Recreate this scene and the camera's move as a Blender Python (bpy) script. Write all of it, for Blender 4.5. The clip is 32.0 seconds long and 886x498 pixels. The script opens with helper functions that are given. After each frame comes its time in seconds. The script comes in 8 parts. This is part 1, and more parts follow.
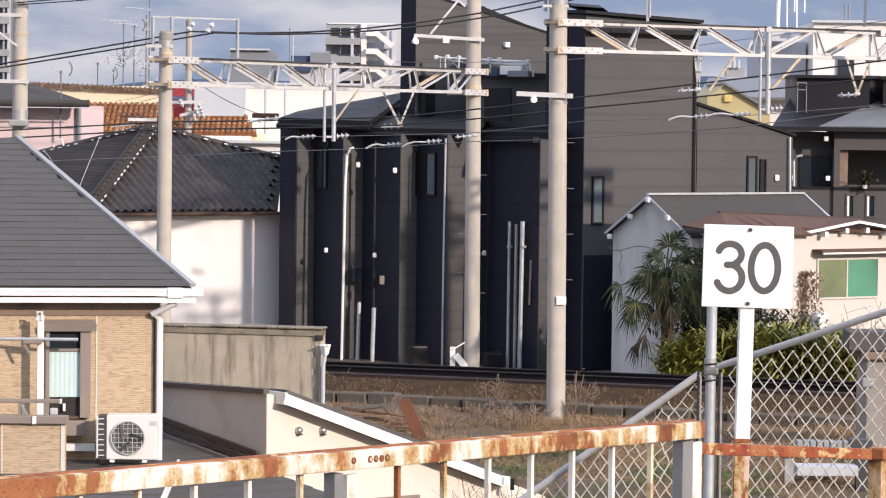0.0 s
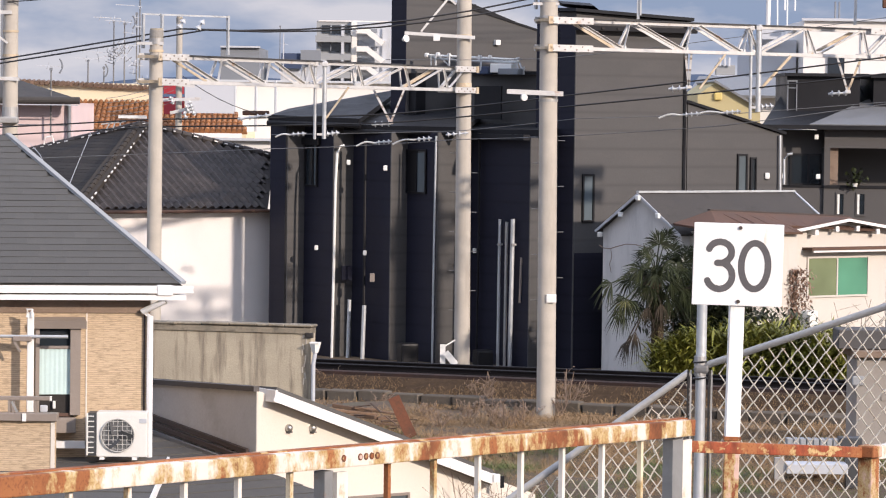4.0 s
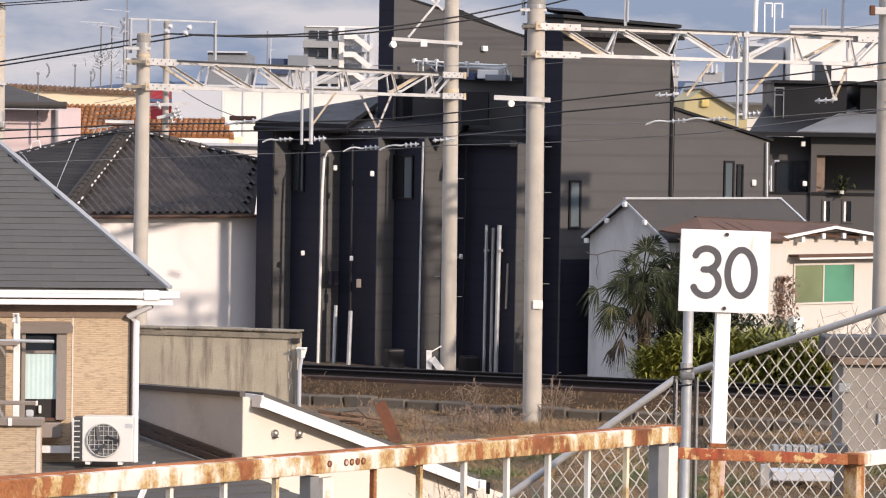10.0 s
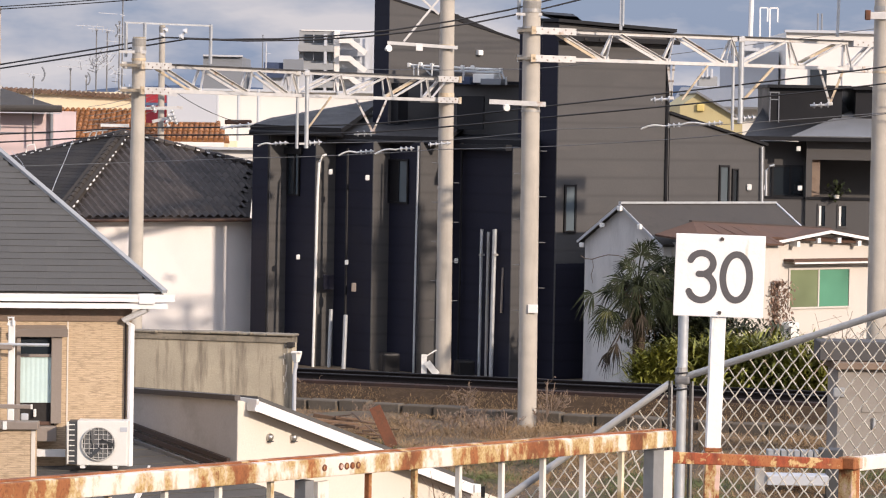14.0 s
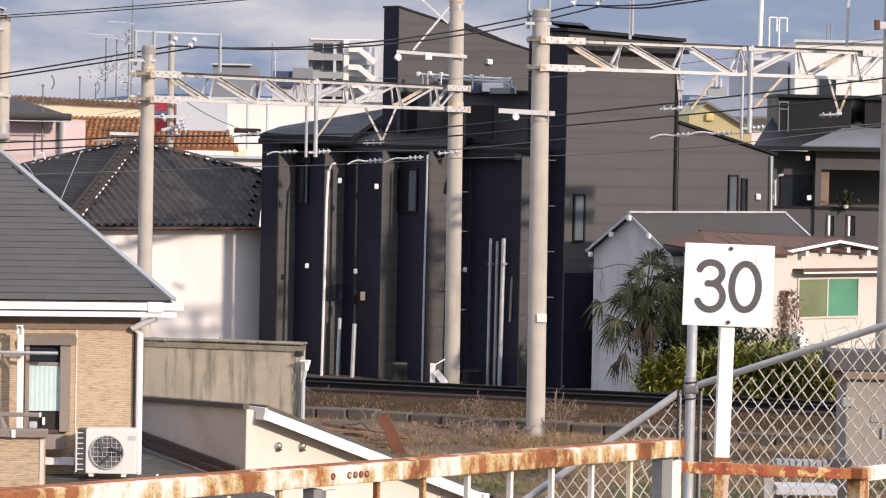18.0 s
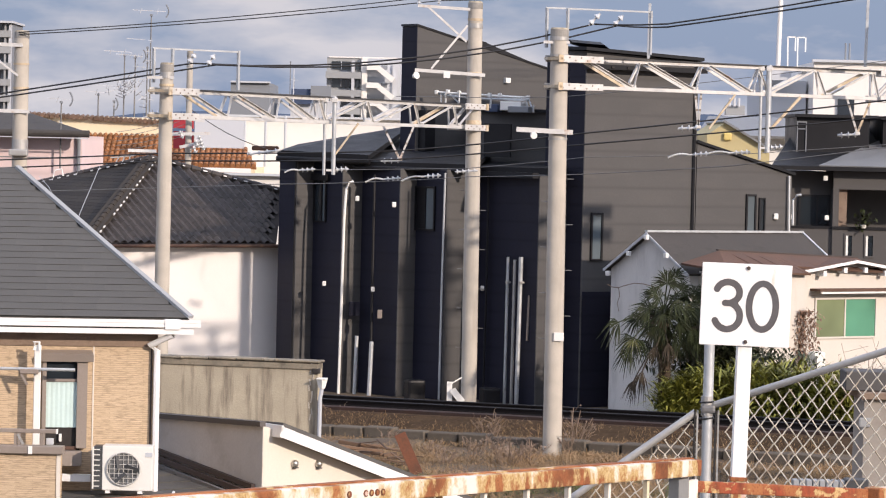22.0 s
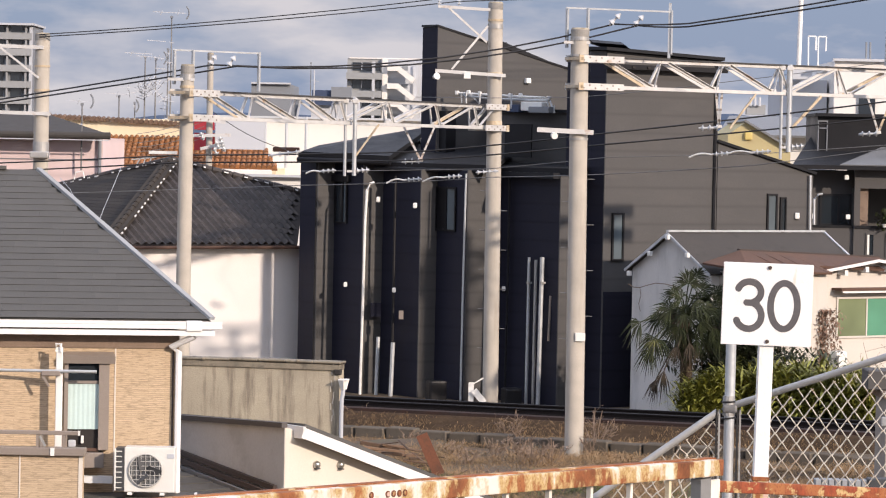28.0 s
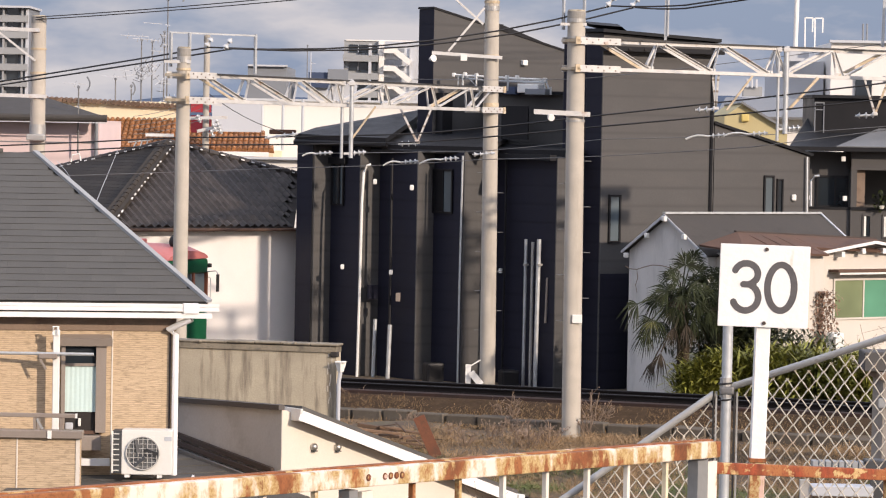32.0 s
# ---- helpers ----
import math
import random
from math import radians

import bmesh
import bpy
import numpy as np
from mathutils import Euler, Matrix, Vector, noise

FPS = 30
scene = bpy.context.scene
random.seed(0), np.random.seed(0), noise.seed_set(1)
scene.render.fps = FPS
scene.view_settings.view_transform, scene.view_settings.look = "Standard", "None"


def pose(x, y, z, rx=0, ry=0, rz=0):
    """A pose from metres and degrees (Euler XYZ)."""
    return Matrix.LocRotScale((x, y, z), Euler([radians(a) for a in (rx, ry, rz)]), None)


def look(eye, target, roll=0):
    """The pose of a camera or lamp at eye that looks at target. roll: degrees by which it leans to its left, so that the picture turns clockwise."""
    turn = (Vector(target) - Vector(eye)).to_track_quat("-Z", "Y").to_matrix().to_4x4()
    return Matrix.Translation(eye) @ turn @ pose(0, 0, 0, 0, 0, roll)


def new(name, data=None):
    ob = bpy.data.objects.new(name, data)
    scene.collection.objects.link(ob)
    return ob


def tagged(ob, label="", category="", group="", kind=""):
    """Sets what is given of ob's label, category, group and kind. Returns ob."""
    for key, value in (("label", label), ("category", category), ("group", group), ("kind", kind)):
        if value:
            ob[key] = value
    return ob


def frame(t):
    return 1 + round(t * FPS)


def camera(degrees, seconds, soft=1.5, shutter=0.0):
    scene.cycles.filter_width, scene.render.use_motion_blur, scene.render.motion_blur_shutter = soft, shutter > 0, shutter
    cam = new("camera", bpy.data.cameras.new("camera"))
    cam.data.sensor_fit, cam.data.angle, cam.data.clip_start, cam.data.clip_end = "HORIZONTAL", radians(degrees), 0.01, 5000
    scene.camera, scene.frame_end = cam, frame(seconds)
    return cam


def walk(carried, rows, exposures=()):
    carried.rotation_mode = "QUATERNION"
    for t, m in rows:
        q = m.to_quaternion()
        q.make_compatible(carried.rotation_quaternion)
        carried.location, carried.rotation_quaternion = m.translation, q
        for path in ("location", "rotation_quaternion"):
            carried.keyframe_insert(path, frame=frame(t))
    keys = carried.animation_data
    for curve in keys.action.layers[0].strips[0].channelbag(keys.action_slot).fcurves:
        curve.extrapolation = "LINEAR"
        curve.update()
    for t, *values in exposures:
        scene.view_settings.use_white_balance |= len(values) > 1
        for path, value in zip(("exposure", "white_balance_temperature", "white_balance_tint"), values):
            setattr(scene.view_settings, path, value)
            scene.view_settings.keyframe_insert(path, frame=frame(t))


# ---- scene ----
# The camera stands on a raised road deck and is turned a little by hand: seconds, turn, tilt, lean in degrees.
EYE_Z = 6.3
cam = camera(15.395, 32.0, soft=1.15)
TURNS = [
    (0, -0.000, -2.330, 0.659), (0.5, 0.013, -2.419, 0.695), (1, 0.009, -2.480, 0.722), (1.5, 0.005, -2.511, 0.708), (2, -0.001, -2.516, 0.749),
    (2.5, -0.027, -2.483, 0.751), (3, -0.079, -2.446, 0.756), (3.5, -0.152, -2.384, 0.754), (5.5, -0.174, -2.357, 0.702), (6, -0.169, -2.356, 0.739),
    (6.5, -0.197, -2.337, 0.771), (7, -0.250, -2.354, 0.819), (7.5, -0.312, -2.362, 0.866), (8, -0.353, -2.354, 0.914), (8.5, -0.379, -2.366, 0.910),
    (9, -0.376, -2.319, 0.915), (9.5, -0.389, -2.280, 0.967), (10, -0.404, -2.263, 0.925), (10.5, -0.425, -2.274, 0.909), (11, -0.454, -2.296, 0.965),
    (11.5, -0.457, -2.323, 0.955), (12, -0.472, -2.339, 1.001), (12.5, -0.480, -2.339, 0.993), (13, -0.486, -2.309, 0.999),
    (13.5, -0.498, -2.247, 1.043), (14, -0.487, -2.190, 0.997), (14.5, -0.470, -2.145, 1.011), (16.5, -0.376, -2.033, 1.092),
    (17, -0.388, -2.019, 1.091), (17.5, -0.376, -2.024, 1.086), (18, -0.328, -2.036, 1.107), (18.5, -0.266, -2.040, 1.118), (19, -0.177, -2.005, 1.163),
    (19.5, -0.104, -1.930, 1.187), (20, -0.063, -1.853, 1.270), (20.5, -0.045, -1.781, 1.286), (21, -0.046, -1.742, 1.329),
    (21.5, -0.037, -1.745, 1.319), (22, -0.018, -1.722, 1.345), (22.5, -0.001, -1.708, 1.358), (23, 0.023, -1.673, 1.346), (23.5, 0.062, -1.649, 1.358),
    (24, 0.062, -1.645, 1.327), (24.5, 0.008, -1.627, 1.339), (25, -0.078, -1.611, 1.331), (25.5, -0.164, -1.558, 1.283), (27.5, 0.234, -1.656, 1.129),
    (28, 0.351, -1.719, 1.129), (28.5, 0.399, -1.776, 1.127), (29, 0.409, -1.863, 1.171), (29.5, 0.403, -1.947, 1.157), (30, 0.408, -2.025, 1.172),
    (30.5, 0.414, -2.053, 1.105), (31, 0.410, -2.034, 1.075), (31.5, 0.380, -2.005, 1.022), (32, 0.290, -2.030, 1.049),
]
walk(cam, [(t, pose(0, 0, EYE_Z, 0, 0, y) @ pose(0, 0, 0, 90 + p) @ pose(0, 0, 0, 0, 0, r)) for t, y, p, r in TURNS],
     ((0, 0.07, 6450, 14), (6, 0.07, 6500, 14), (13, 0.03, 6800, 14), (19, 0.04, 6620, 14), (25, 0.06, 6620, 14), (32, 0.02, 6900, 14)))

# ---- light: winter sun from behind on the right, broken cloud ----
SUN_DIR = Vector((0.70, -0.714, 0.37)).normalized()
sun = new("sun", bpy.data.lights.new("sun", "SUN"))
sun.data.energy, sun.data.angle, sun.data.color = 4.15, radians(1.2), (1.0, 0.865, 0.73)
sun.matrix_world = look(SUN_DIR * 100, (0, 0, 0))

world = bpy.data.worlds.new("sky")
scene.world = world
world.use_nodes = True
wn, wl = world.node_tree.nodes, world.node_tree.links
wn.clear()
w_sky = wn.new("ShaderNodeTexSky")
w_sky.sky_type, w_sky.sun_disc = "NISHITA", False
w_sky.sun_elevation, w_sky.sun_rotation = math.asin(SUN_DIR.z), math.atan2(SUN_DIR.x, SUN_DIR.y)
w_sky.air_density, w_sky.dust_density = 1.0, 1.6
w_tc, w_map = wn.new("ShaderNodeTexCoord"), wn.new("ShaderNodeMapping")
w_map.inputs["Scale"].default_value = (9, 9, 28)
w_map.inputs["Location"].default_value = (-0.6, 0.1, 2.3)
w_noise = wn.new("ShaderNodeTexNoise")
w_noise.inputs["Scale"].default_value, w_noise.inputs["Detail"].default_value = 1.0, 6.0
w_noise.inputs["Roughness"].default_value = 0.55
w_ramp = wn.new("ShaderNodeValToRGB")
w_ramp.color_ramp.elements[0].position, w_ramp.color_ramp.elements[1].position = 0.43, 0.60
w_mix = wn.new("ShaderNodeMix")
w_mix.data_type = "RGBA"
w_cloud = wn.new("ShaderNodeRGB")
w_cloud.outputs[0].default_value = (7.4, 7.4, 7.9, 1)
w_grey = wn.new("ShaderNodeMix")
w_grey.data_type = "RGBA"
w_grey.inputs["Factor"].default_value = 0.8
w_grey.inputs["B"].default_value = (3.2, 4.3, 6.6, 1)
w_bg = wn.new("ShaderNodeBackground")
w_bg.inputs["Strength"].default_value = 0.085
w_out = wn.new("ShaderNodeOutputWorld")
wl.new(w_tc.outputs["Generated"], w_map.inputs["Vector"])
wl.new(w_map.outputs["Vector"], w_noise.inputs["Vector"])
wl.new(w_noise.outputs["Fac"], w_ramp.inputs["Fac"])
wl.new(w_ramp.outputs["Color"], w_mix.inputs["Factor"])
wl.new(w_sky.outputs["Color"], w_grey.inputs["A"])
wl.new(w_grey.outputs["Result"], w_mix.inputs["A"])
wl.new(w_cloud.outputs[0], w_mix.inputs["B"])
# the broken cloud is brighter overhead than along the skyline
w_sep, w_up, w_lift = wn.new("ShaderNodeSeparateXYZ"), wn.new("ShaderNodeMapRange"), wn.new("ShaderNodeVectorMath")
w_up.interpolation_type, w_lift.operation = "SMOOTHSTEP", "SCALE"
w_up.inputs["From Min"].default_value, w_up.inputs["From Max"].default_value = 0.08, 0.50
w_up.inputs["To Min"].default_value, w_up.inputs["To Max"].default_value = 1.0, 2.4
wl.new(w_tc.outputs["Generated"], w_sep.inputs["Vector"])
wl.new(w_sep.outputs["Z"], w_up.inputs["Value"])
wl.new(w_mix.outputs["Result"], w_lift.inputs[0])
wl.new(w_up.outputs["Result"], w_lift.inputs["Scale"])
wl.new(w_lift.outputs["Vector"], w_bg.inputs["Color"])
wl.new(w_bg.outputs["Background"], w_out.inputs["Surface"])


# ---- materials ----
def nodes_of(name):
    m = bpy.data.materials.new(name)
    m.use_nodes = True
    return m, m.node_tree.nodes, m.node_tree.links, m.node_tree.nodes["Principled BSDF"]


def noise_node(n, l, scale, detail=4.0, stretch=(1, 1, 1), rough=0.55):
    tc, mp, nz = n.new("ShaderNodeTexCoord"), n.new("ShaderNodeMapping"), n.new("ShaderNodeTexNoise")
    mp.inputs["Scale"].default_value = stretch
    nz.inputs["Scale"].default_value, nz.inputs["Detail"].default_value, nz.inputs["Roughness"].default_value = scale, detail, rough
    l.new(tc.outputs["Object"], mp.inputs["Vector"])
    l.new(mp.outputs["Vector"], nz.inputs["Vector"])
    return nz


def ramp_node(n, l, src, a, b):
    r = n.new("ShaderNodeMapRange")
    r.inputs["From Min"].default_value, r.inputs["From Max"].default_value = a, b
    l.new(src, r.inputs["Value"])
    return r.outputs["Result"]


def mix_node(n, l, fac, a, b, mode="MIX"):
    m = n.new("ShaderNodeMix")
    m.data_type, m.blend_type = "RGBA", mode
    for key, v in (("Factor", fac), ("A", a), ("B", b)):
        if isinstance(v, (int, float)):
            m.inputs[key].default_value = v
        elif isinstance(v, (tuple, list)):
            m.inputs[key].default_value = (*v[:3], 1)
        else:
            l.new(v, m.inputs[key])
    return m.outputs["Result"]


def scaled(c, k):
    return tuple(min(1.0, x * k) for x in c)


def mat(name, col, rough=0.6, metal=0.0, var=0.2, scale=1.2, fine=30.0, bump=0.15, stain=None, stain_at=(0.52, 0.75),
        stain_scale=1.0, stain_stretch=(1, 1, 1), rand=0.0, island=0.0, spec=0.5, course=None):
    """A surface with broad and fine variation, an optional stain of its own shape, and optional horizontal courses (height in metres)."""
    m, n, l, b = nodes_of(name)
    broad, grain = noise_node(n, l, scale), noise_node(n, l, fine, 5.0)
    c = mix_node(n, l, ramp_node(n, l, broad.outputs["Fac"], 0.3, 0.7), scaled(col, 1 - var), scaled(col, 1 + var))
    c = mix_node(n, l, ramp_node(n, l, grain.outputs["Fac"], 0.3, 0.7), c, mix_node(n, l, 0.5, c, scaled(col, 1 - 1.6 * var)))
    if stain:
        sn = noise_node(n, l, stain_scale, 6.0, stain_stretch, 0.65)
        c = mix_node(n, l, ramp_node(n, l, sn.outputs["Fac"], *stain_at), c, stain)
    if rand or island:
        src = n.new("ShaderNodeObjectInfo").outputs["Random"] if rand else n.new("ShaderNodeNewGeometry").outputs["Random Per Island"]
        k = rand or island
        hsv = n.new("ShaderNodeHueSaturation")
        l.new(ramp_node(n, l, src, 0, 1), hsv.inputs["Value"])
        hsv.inputs["Value"].links[0].from_node.inputs["To Min"].default_value = 1 - k
        hsv.inputs["Value"].links[0].from_node.inputs["To Max"].default_value = 1 + k
        l.new(c, hsv.inputs["Color"])
        c = hsv.outputs["Color"]
    height = grain.outputs["Fac"]
    if course:
        tc, sep, md = n.new("ShaderNodeTexCoord"), n.new("ShaderNodeSeparateXYZ"), n.new("ShaderNodeMath")
        md.operation = "PINGPONG"
        md.inputs[1].default_value = course / 2
        l.new(tc.outputs["Object"], sep.inputs["Vector"])
        l.new(sep.outputs["Z"], md.inputs[0])
        groove = ramp_node(n, l, md.outputs[0], 0.0, course * 0.14)
        c = mix_node(n, l, groove, scaled(col, 0.82), c)
        add = n.new("ShaderNodeMath")
        add.operation = "ADD"
        l.new(groove, add.inputs[0])
        l.new(height, add.inputs[1])
        height = add.outputs[0]
    bp = n.new("ShaderNodeBump")
    bp.inputs["Strength"].default_value, bp.inputs["Distance"].default_value = bump, 0.02
    l.new(height, bp.inputs["Height"])
    l.new(bp.outputs["Normal"], b.inputs["Normal"])
    l.new(c, b.inputs["Base Color"])
    rr = ramp_node(n, l, broad.outputs["Fac"], 0.3, 0.7)
    rr.node.inputs["To Min"].default_value, rr.node.inputs["To Max"].default_value = max(0.02, rough - 0.08), min(1, rough + 0.08)
    l.new(rr, b.inputs["Roughness"])
    b.inputs["Metallic"].default_value = metal
    b.inputs["Specular IOR Level"].default_value = spec
    return m


def glass_mat(name, tint, rough=0.06):
    m, n, l, b = nodes_of(name)
    nz = noise_node(n, l, 0.8, 2.0)
    l.new(mix_node(n, l, ramp_node(n, l, nz.outputs["Fac"], 0.3, 0.7), scaled(tint, 0.8), scaled(tint, 1.2)), b.inputs["Base Color"])
    b.inputs["Roughness"].default_value = rough
    b.inputs["Specular IOR Level"].default_value = 0.8
    return m


def rusted(name, paint, amount, scale=9.0, stretch=(1, 1, 0.55), red=(0.38, 0.125, 0.042)):
    """Flaking pale paint over orange and brown rust, with ochre stain round the bare patches and run-off below them."""
    m, n, l, b = nodes_of(name)
    big, mid, small = noise_node(n, l, scale, 3.0, stretch, 0.6), noise_node(n, l, scale * 3.0, 6.0, (1, 1, 0.6), 0.7), noise_node(n, l, 170.0, 4.0)
    run, patch = noise_node(n, l, scale * 2.2, 3.0, (1, 1, 0.10)), noise_node(n, l, scale * 0.55, 2.0)
    rust = mix_node(n, l, ramp_node(n, l, mid.outputs["Fac"], 0.38, 0.66), scaled(red, 0.42), red)
    rust = mix_node(n, l, ramp_node(n, l, patch.outputs["Fac"], 0.45, 0.62), rust, (0.345, 0.135, 0.048))
    rust = mix_node(n, l, ramp_node(n, l, small.outputs["Fac"], 0.52, 0.72), rust, scaled(red, 0.55))
    ochre = mix_node(n, l, ramp_node(n, l, small.outputs["Fac"], 0.4, 0.65), (0.52, 0.38, 0.18), (0.36, 0.21, 0.075))

    def sums(a, ka, c):
        k = n.new("ShaderNodeMath")
        k.operation, k.inputs[1].default_value = "MULTIPLY_ADD", ka
        l.new(a, k.inputs[0])
        l.new(c, k.inputs[2])
        return k.outputs[0]
    level = sums(mid.outputs["Fac"], 0.45, sums(run.outputs["Fac"], 0.22, big.outputs["Fac"]))
    t = 0.86 - amount * 0.2
    pale = mix_node(n, l, ramp_node(n, l, mid.outputs["Fac"], 0.35, 0.7), paint, scaled(paint, 0.86))
    c = mix_node(n, l, ramp_node(n, l, level, t - 0.10, t - 0.02), pale, ochre)
    c = mix_node(n, l, ramp_node(n, l, level, t + 0.005, t + 0.055), c, rust)
    l.new(c, b.inputs["Base Color"])
    bp = n.new("ShaderNodeBump")
    bp.inputs["Strength"].default_value, bp.inputs["Distance"].default_value = 0.45, 0.003
    l.new(level, bp.inputs["Height"])
    l.new(bp.outputs["Normal"], b.inputs["Normal"])
    rr = ramp_node(n, l, level, t - 0.03, t + 0.05)
    rr.node.inputs["To Min"].default_value, rr.node.inputs["To Max"].default_value = 0.45, 0.85
    l.new(rr, b.inputs["Roughness"])
    return m


def brick_face(name, c1, c2, mortar, width, height):
    """Narrow stone-strip cladding with uneven strips."""
    m, n, l, b = nodes_of(name)
    tc, mp, br = n.new("ShaderNodeTexCoord"), n.new("ShaderNodeMapping"), n.new("ShaderNodeTexBrick")
    mp.inputs["Rotation"].default_value = (radians(-90), 0, 0)
    l.new(tc.outputs["Object"], mp.inputs["Vector"])
    l.new(mp.outputs["Vector"], br.inputs["Vector"])
    br.inputs["Color1"].default_value, br.inputs["Color2"].default_value, br.inputs["Mortar"].default_value = (*c1, 1), (*c2, 1), (*mortar, 1)
    br.inputs["Scale"].default_value = 1.0
    br.inputs["Brick Width"].default_value, br.inputs["Row Height"].default_value = width, height
    br.inputs["Mortar Size"].default_value, br.inputs["Mortar Smooth"].default_value = 0.004, 0.3
    nz, fine = noise_node(n, l, 6.0, 5.0, (0.3, 0.3, 3.5)), noise_node(n, l, 40.0, 4.0, (0.24, 0.24, 1.5))
    c = mix_node(n, l, ramp_node(n, l, nz.outputs["Fac"], 0.35, 0.65), br.outputs["Color"], mix_node(n, l, 0.55, br.outputs["Color"], c2))
    c = mix_node(n, l, ramp_node(n, l, fine.outputs["Fac"], 0.50, 0.66), c, scaled(c2, 0.66))
    l.new(c, b.inputs["Base Color"])
    bp = n.new("ShaderNodeBump")
    bp.inputs["Strength"].default_value, bp.inputs["Distance"].default_value = 0.5, 0.01
    l.new(fine.outputs["Fac"], bp.inputs["Height"])
    l.new(bp.outputs["Normal"], b.inputs["Normal"])
    b.inputs["Roughness"].default_value = 0.8
    return m


